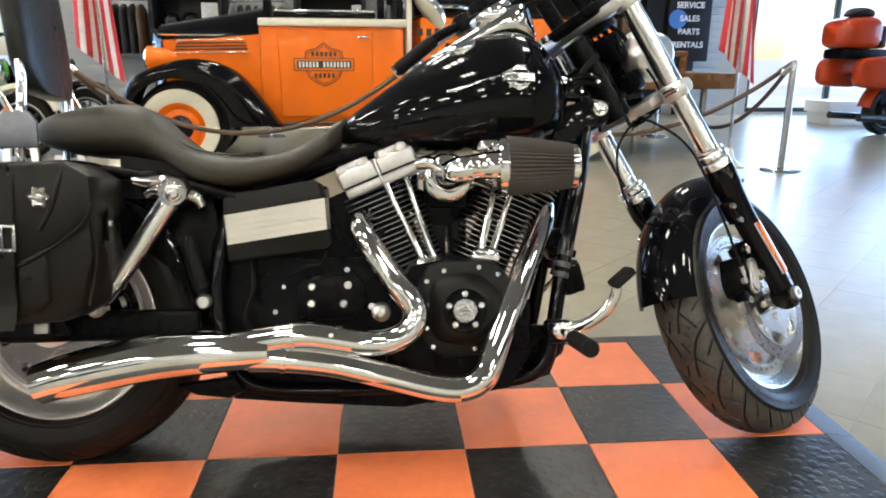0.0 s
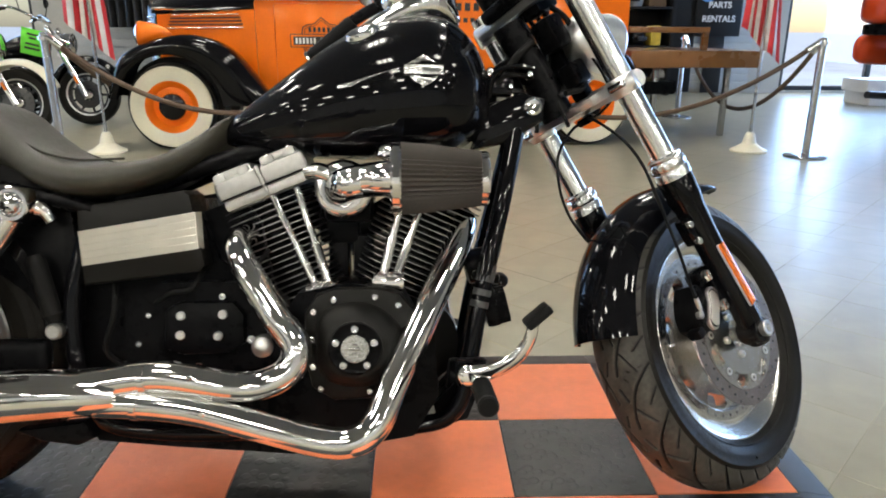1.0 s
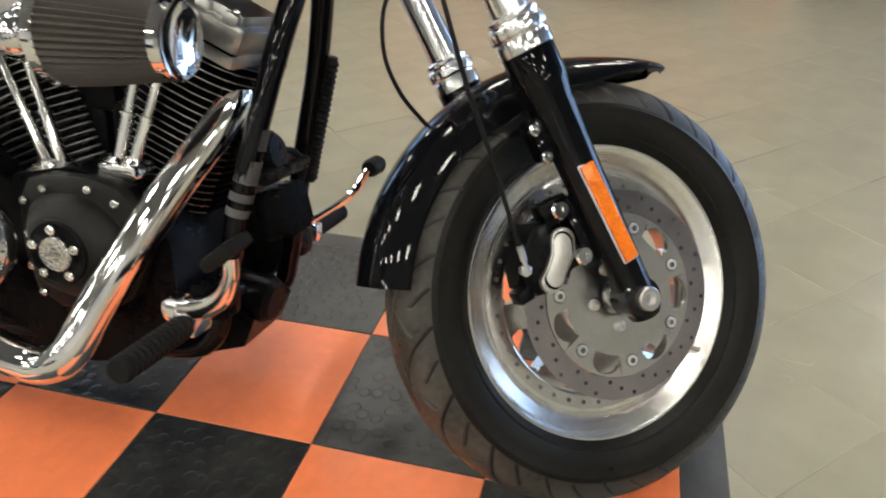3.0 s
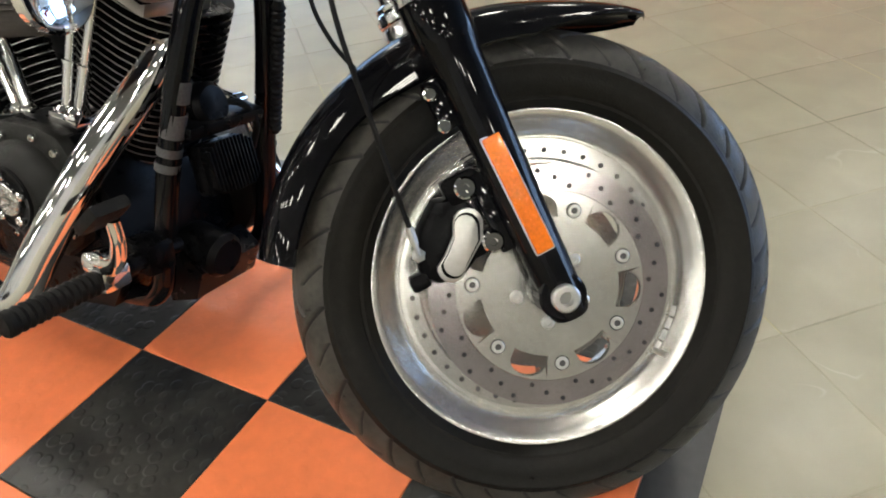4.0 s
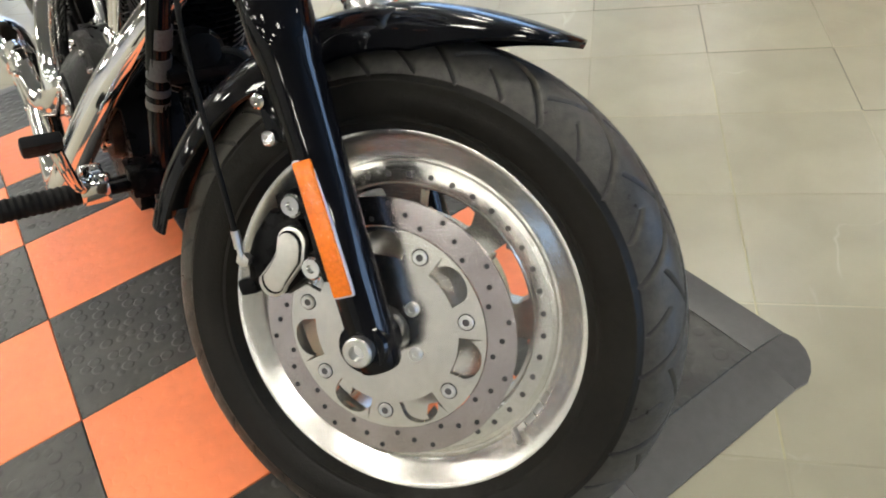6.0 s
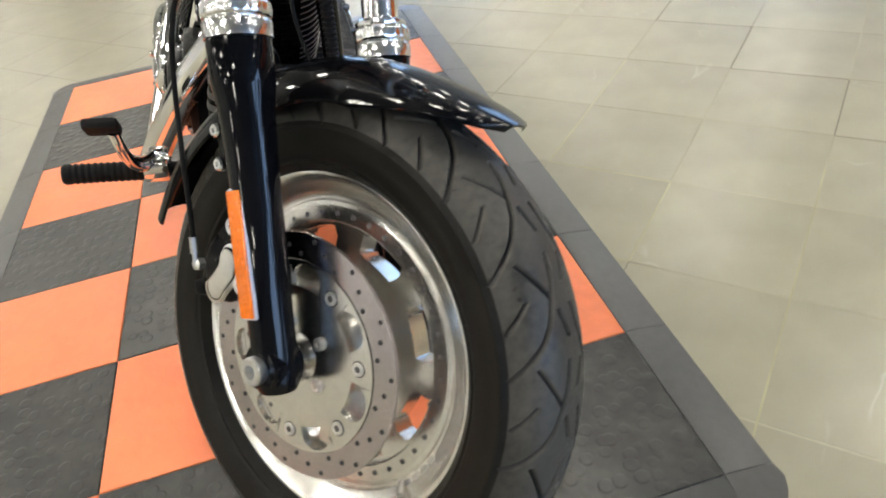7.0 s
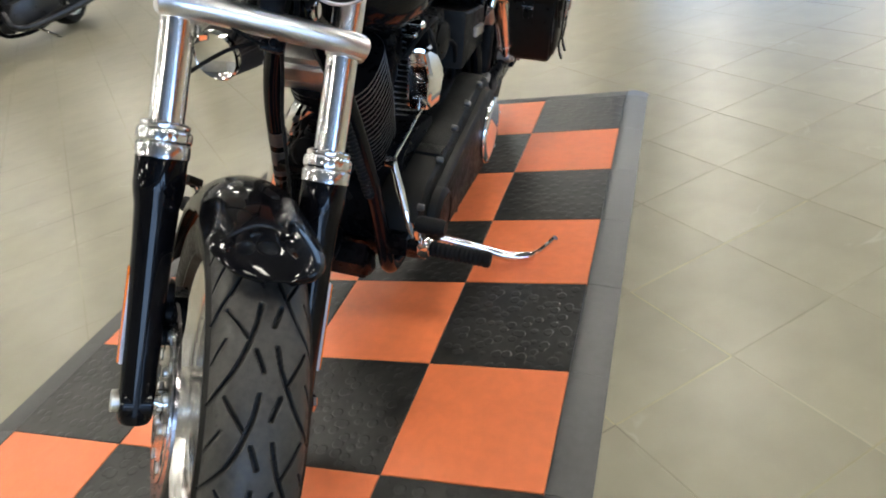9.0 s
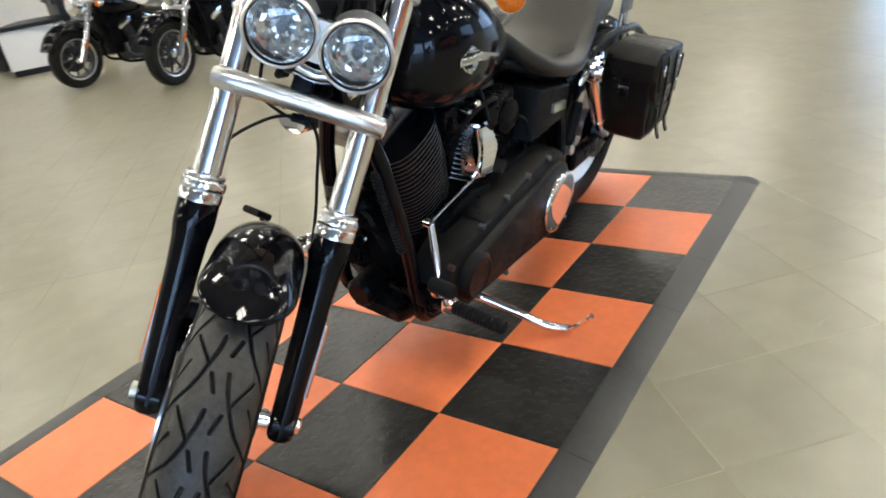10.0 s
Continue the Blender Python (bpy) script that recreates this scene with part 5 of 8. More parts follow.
bm = bmesh.new()
hose_a, hose_b = Vector((1.228, 0.072, 0.625)), Vector((1.172, 0.102, 0.415))
stack(bm, hose_a, hose_b - hose_a, [(0.007, 0.0)] + [(0.0085 + 0.0028 * (k % 2), 0.006 + 0.0048 * k) for k in range(44)] + [(0.006, 0.222)], 14)
body("ribbed_hose", bm, SOFT, "black ribbed rubber hose on the frame")
# cables, hoses and small fittings about the neck
neck_rng = random.Random(21)
for k in range(9):
    y = -0.055 + 0.011 * k
    bm = bmesh.new()
    tube(bm, [(1.165, y, 0.81 + 0.006 * k), (1.19 + neck_rng.uniform(-0.01, 0.015), y * 1.2, 0.855 + neck_rng.uniform(-0.015, 0.02)), (1.225, y * 1.3 + neck_rng.uniform(-0.01, 0.01), 0.88 + neck_rng.uniform(-0.03, 0.03)), (1.262, y, 0.90 + neck_rng.uniform(-0.04, 0.04))], neck_rng.choice((0.004, 0.0055, 0.008)), 8)
    body("neck_cable", bm, SOFT if k % 3 else GLOSS, "black cable at the steering neck")
for p, q, mat in (((1.20, -0.03, 0.845), (0.045, 0.05, 0.04), GLOSS), ((1.235, 0.03, 0.87), (0.04, 0.05, 0.05), BLACK), ((1.17, 0.02, 0.83), (0.05, 0.06, 0.03), BLACK)):
    bm = bmesh.new()
    box(bm, p, q, 0.008)
    body("ignition_switch", bm, mat, "black switch block at the neck")
for p, r in (((1.175, -0.058, 0.868), 0.010), ((1.215, -0.06, 0.84), 0.006), ((1.255, -0.055, 0.865), 0.007)):
    bm = bmesh.new()
    stack(bm, p, (0, -1, 0.1), [(r, -0.02), (r, 0.004), (r * 0.7, 0.007), (r * 0.3, 0.006)], 16)
    body("neck_screw", bm, CHROME, "chrome neck screw")

# engine
EC = Vector((0.885, 0.0, 0.21))
bm = bmesh.new()
slab(bm, [(0.74, 0.20), (0.75, 0.36), (0.80, 0.44), (0.90, 0.46), (1.0, 0.44), (1.06, 0.36), (1.07, 0.24), (1.02, 0.16), (0.84, 0.13)], -0.142, 0.12, 0.015)
body("crankcase", bm, BLACK, "black crankcase")
bm = bmesh.new()
slab(bm, [(0.38, 0.21), (0.40, 0.145), (0.55, 0.130), (0.78, 0.112), (0.87, 0.125), (0.90, 0.2), (0.8, 0.3), (0.45, 0.3)], -0.10, 0.10, 0.02)
body("oil_pan", bm, BLACK, "black oil pan")
bm = bmesh.new()
slab(bm, [(0.47, 0.29), (0.47, 0.42), (0.54, 0.46), (0.70, 0.46), (0.77, 0.42), (0.77, 0.29), (0.70, 0.25), (0.54, 0.25)], -0.125, 0.12, 0.015)
body("gearbox", bm, BLACK, "black gearbox case")
bm = bmesh.new()
slab(bm, [(0.36, 0.25), (0.36, 0.47), (0.42, 0.60), (0.60, 0.62), (0.64, 0.50), (0.76, 0.42), (0.80, 0.25)], -0.085, 0.08, 0.02)
body("oil_tank", bm, BLACK, "black oil tank and inner cover")
bm = bmesh.new()
slab(bm, [(0.60, 0.44), (0.60, 0.59), (0.655, 0.612), (0.70, 0.60), (0.72, 0.57), (0.74, 0.44)], -0.07, 0.07, 0.015)
body("rear_engine_mount", bm, BLACK, "black bracket behind the rear cylinder")
bm = bmesh.new()
slab(bm, [(0.545, 0.335), (0.55, 0.41), (0.58, 0.425), (0.68, 0.425), (0.70, 0.40), (0.70, 0.345), (0.67, 0.325), (0.58, 0.322)], -0.12, -0.142, 0.01)
cover = body("gearbox_cover", bm, BLACK, "black gearbox side cover")
for x, z in ((0.66, 0.401), (0.581, 0.399), (0.65, 0.36), (0.579, 0.362)):
    bm = bmesh.new()
    stack(bm, (x, -0.138, z), (0, -1, 0), [(0.009, 0), (0.009, 0.007), (0.007, 0.009)], 14)
    part("cover_bolt", bm, BRIGHT, cover)
bm = bmesh.new()
slab(bm, [(0.816, 0.405), (0.838, 0.440), (0.875, 0.452), (0.955, 0.452), (0.995, 0.442), (1.022, 0.410), (1.032, 0.340), (1.006, 0.275), (0.955, 0.240), (0.870, 0.236), (0.828, 0.262), (0.814, 0.32)], -0.130, -0.162, 0.010)
cam_cover = body("cam_cover", bm, WRINKLE, "black textured cam cover")
bm = bmesh.new()
dome = []
for r, h in ((1.0, 0.0), (0.97, 0.012), (0.86, 0.024), (0.70, 0.036), (0.62, 0.040)):
    dome.append([(0.914 + r * (0.086 + 0.008 * math.cos(3 * q)) * math.cos(q), -0.158 - h, 0.345 + r * (0.088 + 0.006 * math.cos(2 * q)) * math.sin(q)) for q in (2 * math.pi * k / 48 for k in range(48))])
rings(bm, dome)
part("cover_dome", bm, WRINKLE, cam_cover, "raised middle of the cover", 50)
bm = bmesh.new()
stack(bm, (0.914, -0.194, 0.346), (0, -1, 0), [(0.050, 0), (0.050, 0.006), (0.047, 0.008), (0.044, 0.006), (0.030, 0.006), (0.028, 0.007)], 40)
part("timer_cover", bm, BLACK, cam_cover, "round black timer cover")
bm = bmesh.new()
stack(bm, (0.914, -0.200, 0.346), (0, -1, 0), [(0.0255, 0), (0.026, 0.006), (0.0245, 0.0075), (0.0225, 0.0075), (0.0220, 0.006), (0.0165, 0.006), (0.0160, 0.0075), (0.0145, 0.0075), (0.014, 0.006), (0.004, 0.006)], 40)
part("timer_badge", bm, BADGE, cam_cover, "round silver badge")
for x, z, w, h in ((0.914, 0.346, 0.020, 0.006), (0.914, 0.354, 0.010, 0.003), (0.914, 0.338, 0.010, 0.003)):
    bm = bmesh.new()
    box(bm, (x, -0.2065, z), (w, 0.003, h), 0.0008)
    part("badge_bar", bm, STREAK, cam_cover)
for i in range(5):
    a = radians(90 + 72 * i)
    bm = bmesh.new()
    stack(bm, (0.914 + 0.037 * math.cos(a), -0.200, 0.346 + 0.037 * math.sin(a)), (0, -1, 0), [(0.0075, 0), (0.0075, 0.008), (0.0058, 0.010), (0.004, 0.010), (0.0035, 0.007)], 14)
    part("timer_bolt", bm, CHROME, cam_cover)
for x, z in ((0.872, 0.430), (0.949, 0.436), (0.992, 0.420), (0.834, 0.408), (0.832, 0.355), (0.832, 0.304), (0.846, 0.262), (0.938, 0.256), (0.995, 0.292), (1.014, 0.36)):
    bm = bmesh.new()
    stack(bm, (x, -0.158, z), (0, -1, 0), [(0.0065, 0), (0.0065, 0.010), (0.005, 0.012), (0.0035, 0.012), (0.003, 0.009)], 12)
    part("cover_screw", bm, CHROME, cam_cover)

ROCKER = material("rocker_polish", (0.50, 0.495, 0.48), 0.37, 1.0, grain=0.06, scale=90, stain=0.05, stain_scale=16, flat_gloss=True)
FIN_EDGE = material("fin_edge", (0.33, 0.325, 0.315), 0.4, 1.0, grain=0.1)


def squircle(w, d, n=32, p=2.7):
    out = []
    for k in range(n):
        a = 2 * math.pi * k / n
        c, s = math.cos(a), math.sin(a)
        out.append((w * math.copysign(abs(c) ** (2 / p), c), d * math.copysign(abs(s) ** (2 / p), s)))
    return out


for lean, fins, head in ((-22.0, 18, 0.0), (23.5, 21, 0.035)):
    m = Matrix.Translation(EC) @ pose(0, 0, 0, 0, lean, 0)
    cylinder = new("cylinder")
    cylinder.parent = bike
    tagged(cylinder, "black finned engine cylinder with bright fin edges")
    bm = bmesh.new()
    stack(bm, (0, 0, 0.2), (0, 0, 1), [(0.058, 0), (0.058, 0.26)], 32)
    part("barrel", bm, WRINKLE, cylinder, m=m)
    for k in range(fins):
        bm = bmesh.new()
        z = 0.222 + 0.0125 * k
        w = 0.076 + 0.012 * min(k, 10) / 10
        wx = max(w + 0.013, 0.094)
        loops = [[(x, y, z + dz) for x, y in squircle(wx - e, w - e)] for dz, e in ((0, 0.002), (0.0008, 0), (0.0028, 0), (0.0036, 0.002))]
        rings(bm, loops)
        edges = []
        for k0 in (2, 18):
            lip = squircle(wx + 0.0010, w + 0.0010)[k0:k0 + 13]
            lip += [(x * 0.985, y * 0.985) for x, y in reversed(lip)]
            edge = bmesh.new()
            rings(edge, [[(x, y, z + dz) for x, y in lip] for dz in (0.0009, 0.0026)])
            edges.append(edge)
        fin = part("fin", bm, BLACK, cylinder, m=m)
        for edge in edges:
            part("fin_edge", edge, FIN_EDGE, fin, m=m)
    bm = bmesh.new()
    dy = -0.044
    rx = 0.026 if lean < 0 else -0.006
    box(bm, (rx, dy, 0.448 + head), (0.178, 0.12, 0.022), 0.007)
    for x in (-0.0485, 0.0450):
        box(bm, (x + rx, dy, 0.478 + head), (0.092, 0.13, 0.042), 0.012, seg=3)
    for x in (-0.052, 0.043):
        box(bm, (x + rx, dy, 0.503 + head), (0.078, 0.11, 0.022), 0.009)
    for x in (-0.078, -0.03, 0.022, 0.066):
        box(bm, (x + rx, -0.092, 0.4995 + head), (0.026, 0.030, 0.026), 0.009)
    box(bm, (rx - 0.002, -0.1065, 0.470 + head), (0.008, 0.010, 0.060), 0.003)
    part("rocker_box", bm, ROCKER, cylinder, "satin silver rocker cover", m=m)
    for x, y in ((-0.078, -0.102), (-0.03, -0.102), (0.022, -0.102), (0.066, -0.102)):
        bm = bmesh.new()
        stack(bm, (x + rx, y + 0.010, 0.508 + head), (0, 0, 1), [(0.005, 0), (0.005, 0.0060), (0.004, 0.0075), (0.0025, 0.006)], 12)
        part("rocker_bolt", bm, CHROME, cylinder, m=m)
    bm = bmesh.new()
    slab(bm, [(rx - 0.088, 0.4585 + head), (rx - 0.088, 0.4615 + head), (rx + 0.088, 0.4615 + head), (rx + 0.088, 0.4585 + head)], dy - 0.0655, dy - 0.05)
    part("cover_gasket", bm, BLACK, cylinder, "dark gasket line", m=m)
# odds and ends of the gearbox side
for x, z, r in ((0.659, 0.435, 0.0075), (0.712, 0.352, 0.0095), (0.612, 0.305, 0.007), (0.52, 0.40, 0.006), (0.50, 0.345, 0.007)):
    bm = bmesh.new()
    stack(bm, (x, -0.122, z), (0, -1, 0), [(r, 0), (r, 0.016), (r * 0.8, 0.019), (r * 0.45, 0.019), (r * 0.4, 0.015)], 14)
    body("case_bolt", bm, CHROME, "chrome case bolt")
bm = bmesh.new()
stack(bm, (0.733, -0.12, 0.338), (0, -1, 0), [(0.02, 0), (0.022, 0.01), (0.020, 0.026), (0.014, 0.032), (0.004, 0.034)], 22)
body("starter_end", bm, POLISHED, "polished starter end cap")
bm = bmesh.new()
stack(bm, (0.50, -0.06, 0.385), (0, -1, 0), [(0.045, 0), (0.047, 0.03), (0.044, 0.055), (0.03, 0.062), (0.01, 0.063)], 30)
body("clutch_housing", bm, BLACK, "round black housing on the gearbox")
for pts in (((0.62, -0.09, 0.50), (0.60, -0.13, 0.45), (0.56, -0.13, 0.44), (0.51, -0.115, 0.41)), ((0.74, -0.10, 0.52), (0.71, -0.13, 0.47), (0.735, -0.13, 0.42), (0.74, -0.11, 0.36)), ((0.44, -0.09, 0.47), (0.45, -0.125, 0.40), (0.43, -0.12, 0.33), (0.46, -0.10, 0.29))):
    bm = bmesh.new()
    tube(bm, pts, 0.0055, 8)
    body("vent_hose", bm, SOFT, "black vent hose")
for base, tops in (((0.844, 0.445), ((0.748, 0.625), (0.795, 0.640))), ((0.972, 0.462), ((1.005, 0.64), (1.045, 0.63)))):
    bm = bmesh.new()
    by = -0.100 if base[0] < 0.9 else -0.106
    box(bm, (base[0], by, base[1] - 0.004), (0.062, 0.05, 0.022), 0.006)
    for i, tp in enumerate(tops):
        bx = base[0] + (-0.012 if i == 0 else 0.014)
        stack(bm, (bx, by - 0.004, base[1]), (tp[0] - bx, 0.012, tp[1] - base[1]), [(0.016, 0), (0.017, 0.008), (0.013, 0.014)], 18)
    for k in (-0.024, 0.024):
        bolt(bm, (base[0] + k, by - 0.010, base[1] + 0.005), (0, -0.3, 1), 0.006)
    body("tappet_block", bm, CHROME, "chrome tappet block")
    for i, tp in enumerate(tops):
        bx = base[0] + (-0.012 if i == 0 else 0.014)
        bm = bmesh.new()
        a, b = Vector((bx, by - 0.004, base[1])), Vector((tp[0], -0.092, tp[1]))
        cyl(bm, a, a.lerp(b, 0.45), 0.0095), cyl(bm, a.lerp(b, 0.43), b, 0.0075)
        cyl(bm, a.lerp(b, 0.42), a.lerp(b, 0.45), 0.011)
        body("pushrod_tube", bm, CHROME, "chrome pushrod tube")

bm = bmesh.new()
box(bm, (0.89, 0.0, 0.615), (0.10, 0.12, 0.09), 0.02)
box(bm, (0.87, 0.0, 0.565), (0.085, 0.09, 0.08), 0.02)
box(bm, (0.868, 0.0, 0.50), (0.042, 0.08, 0.09), 0.012)
box(bm, (0.918, 0.0, 0.50), (0.042, 0.08, 0.09), 0.012)
tube(bm, [(0.80, 0, 0.60), (0.89, 0, 0.56), (0.985, 0, 0.60)], 0.03, 16)
body("intake_manifold", bm, BLACK, "black intake manifold between the cylinders")

# exhaust
EXH = new("exhaust")
EXH.parent = bike
tagged(EXH, "polished chrome two-into-one exhaust")
bm = bmesh.new()
tube(bm, [(1.070, -0.02, 0.598), (1.118, -0.032, 0.580), (1.116, -0.066, 0.540), (1.053, -0.145, 0.42), (0.988, -0.210, 0.29), (0.952, -0.242, 0.215), (0.909, -0.247, 0.188), (0.850, -0.244, 0.19), (0.755, -0.236, 0.213), (0.636, -0.228, 0.243), (0.54, -0.228, 0.257), (0.46, -0.228, 0.262)],
     [0.022, 0.024, 0.027, 0.0285, 0.0285, 0.0285, 0.0285, 0.0285, 0.0285, 0.0285, 0.029, 0.030], 22, 8)
part("front_pipe", bm, CHROME, EXH, "chrome front header pipe")
bm = bmesh.new()
tube(bm, [(0.70, -0.08, 0.55), (0.687, -0.126, 0.535), (0.707, -0.158, 0.495), (0.765, -0.186, 0.41), (0.806, -0.198, 0.352), (0.794, -0.206, 0.307), (0.747, -0.214, 0.284), (0.69, -0.225, 0.286), (0.575, -0.227, 0.305), (0.48, -0.228, 0.296), (0.40, -0.229, 0.282)],
     [0.022, 0.024, 0.027, 0.028, 0.028, 0.028, 0.028, 0.028, 0.029, 0.03, 0.032], 22, 8)
part("rear_pipe", bm, CHROME, EXH, "chrome rear header pipe")
bm = bmesh.new()
tube(bm, [(0.50, -0.228, 0.276), (0.45, -0.228, 0.277), (0.36, -0.23, 0.276), (0.26, -0.232, 0.268), (0.14, -0.234, 0.247), (0.085, -0.235, 0.235), (0.04, -0.236, 0.222)], [0.034, 0.041, 0.046, 0.0475, 0.046, 0.044, 0.041], 28, 8)
part("muffler", bm, CHROME, EXH, "chrome tapered muffler")
for c, d, r in (((0.53, -0.228, 0.258), (1, 0, -0.15), 0.0315), ((0.545, -0.2275, 0.303), (1, 0, 0.1), 0.0315)):
    bm = bmesh.new()
    stack(bm, Vector(c), d, [(r - 0.002, -0.006), (r, -0.005), (r, 0.005), (r - 0.002, 0.006)], 28)
    part("pipe_clamp", bm, CHROME, EXH, "steel clamp band")
for x, z in ((0.65, 0.245), (0.63, 0.31)):
    bm = bmesh.new()
    stack(bm, (x, -0.253, z), (0, -1, 0), [(0.006, 0), (0.006, 0.005), (0.004, 0.007)], 10)
    part("shield_screw", bm, CHROME, EXH)
bm = bmesh.new()
slab(bm, [(0.30, 0.20), (0.42, 0.215), (0.44, 0.185), (0.41, 0.17), (0.34, 0.18)], -0.17, -0.20, 0.006)
part("muffler_bracket", bm, BLACK, EXH)

# air cleaner
AIR = new("air_cleaner")
AIR.parent = bike
tagged(AIR, "cone air filter on a chrome intake elbow")
bm = bmesh.new()
n = 88
loops = []
for x, r in ((1.000, 0.0615), (1.05, 0.0575), (1.085, 0.053), (1.118, 0.0490), (1.141, 0.0460)):
    loops.append([(x, -0.220 + math.cos(2 * math.pi * k / n) * (r + (0.0030 if k % 2 else -0.0022)), 0.655 + math.sin(2 * math.pi * k / n) * (r + (0.0030 if k % 2 else -0.0022))) for k in range(n)])
rings(bm, loops)
part("filter_cone", bm, FILTER, AIR, "pleated brown grey filter gauze", 12)
bm = bmesh.new()
stack(bm, (0.982, -0.220, 0.655), (1, 0, 0), [(0.034, 0), (0.062, 0.001), (0.0655, 0.005), (0.0655, 0.017), (0.063, 0.020)], 44)
part("filter_ring", bm, CHROME, AIR, "chrome filter ring")
bm = bmesh.new()
stack(bm, (1.139, -0.218, 0.655), (1, 0, 0), [(0.0465, 0), (0.0490, 0.003), (0.0490, 0.013), (0.0455, 0.017), (0.042, 0.015), (0.030, 0.010), (0.012, 0.0075), (0.002, 0.007)], 44)
part("filter_cap", bm, CHROME, AIR, "dished chrome filter end cap")
bm = bmesh.new()
tube(bm, [(1.0, -0.221, 0.655), (0.968, -0.221, 0.655), (0.935, -0.204, 0.652), (0.908, -0.205, 0.647), (0.893, -0.178, 0.642), (0.888, -0.140, 0.639), (0.888, -0.09, 0.638)], [0.0335, 0.0315, 0.0305, 0.0305, 0.0315, 0.034, 0.040], 28, 6)
part("intake_elbow", bm, CHROME, AIR, "bent chrome intake elbow")
bm = bmesh.new()
stack(bm, (0.888, -0.098, 0.638), (0, -1, 0), [(0.045, 0), (0.054, 0.002), (0.0565, 0.010), (0.055, 0.020), (0.050, 0.026), (0.043, 0.028), (0.038, 0.026)], 44)
tube(bm, [(0.862, -0.112, 0.664), (0.838, -0.115, 0.672), (0.815, -0.112, 0.668)], [0.018, 0.017, 0.012], 14)
slab(bm, [(0.95, 0.70), (0.96, 0.726), (1.015, 0.732), (1.03, 0.705), (0.98, 0.685)], -0.07, -0.13, 0.01)
part("back_plate", bm, CHROME, AIR, "round chrome intake flange")

BOLT_DARK = material("dark_bolt", (0.11, 0.11, 0.11), 0.3, 1.0, grain=0.1)
# primary drive, left side
def hull(c0, r0, c1, r1, n=12):
    dx, dz = c1[0] - c0[0], c1[1] - c0[1]
    base, off = math.atan2(dz, dx), math.acos((r0 - r1) / math.hypot(dx, dz))
    b, o = math.degrees(base), math.degrees(off)
    return arc(c0[0], c0[1], r0, b + o, b + 360 - o, n * 2) + arc(c1[0], c1[1], r1, b - o, b + o, n)


bm = bmesh.new()
slab(bm, hull((0.575, 0.312), 0.145, (1.02, 0.296), 0.100), 0.09, 0.186, 0.022)
primary = body("primary_cover", bm, WRINKLE, "black textured primary drive cover")
bm = bmesh.new()
slab(bm, hull((0.57, 0.310), 0.115, (1.0, 0.294), 0.062), 0.178, 0.206, 0.02)
part("cover_bulge", bm, WRINKLE, primary)
bm = bmesh.new()
stack(bm, (0.548, 0.202, 0.301), (0, 1, 0), [(0.090, 0), (0.092, 0.005), (0.092, 0.011), (0.090, 0.014), (0.084, 0.0165), (0.06, 0.019), (0.03, 0.0203), (0.004, 0.0207)], 72)
part("derby_cover", bm, CHROME, primary, "round chrome clutch cover")
for i in range(5):
    a = radians(20 + 72 * i)
    bm = bmesh.new()
    bolt(bm, (0.548 + 0.082 * math.cos(a), 0.2165, 0.301 + 0.082 * math.sin(a)), (0, 1, 0), 0.0045, 0.003, 12)
    part("derby_screw", bm, SATIN, primary)
for x, z in ((0.955, 0.405), (0.835, 0.43), (0.72, 0.445), (0.60, 0.45), (1.09, 0.36), (1.115, 0.29), (1.07, 0.22), (0.95, 0.195), (0.80, 0.185), (0.48, 0.25), (0.475, 0.38)):
    bm = bmesh.new()
    stack(bm, (x, 0.176, z), (0, 1, 0), [(0.0075, 0), (0.0075, 0.012), (0.0055, 0.015), (0.0045, 0.015), (0.004, 0.012)], 12)
    part("primary_bolt", bm, BOLT_DARK, primary)
bm = bmesh.new()
stack(bm, (1.0, 0.190, 0.294), (0, 1, 0), [(0.066, 0), (0.064, 0.014), (0.056, 0.022), (0.050, 0.024), (0.047, 0.021), (0.030, 0.021), (0.004, 0.022)], 40)
part("sprocket_cover", bm, WRINKLE, primary, "round raised boss on the primary cover")
for x0, x1 in ((0.90, 0.945), (0.80, 0.845), (0.70, 0.745)):
    bm = bmesh.new()
    box(bm, ((x0 + x1) / 2, 0.150, 0.408), (x1 - x0, 0.06, 0.012), 0.004)
    part("cover_rib", bm, WRINKLE, primary)
bm = bmesh.new()
rings(bm, [[(0.922, 0.092, 0.498), (0.850, 0.100, 0.498), (0.856, 0.150, 0.498), (0.914, 0.142, 0.498)],
           [(0.928, 0.092, 0.575), (0.846, 0.100, 0.575), (0.852, 0.160, 0.575), (0.920, 0.150, 0.575)],
           [(0.914, 0.092, 0.632), (0.856, 0.100, 0.632), (0.862, 0.138, 0.632), (0.906, 0.130, 0.632)]])
bmesh.ops.bevel(bm, geom=list(bm.edges), offset=0.007, segments=2, affect="EDGES")
body("horn_cover", bm, CHROME, "chrome horn cover")

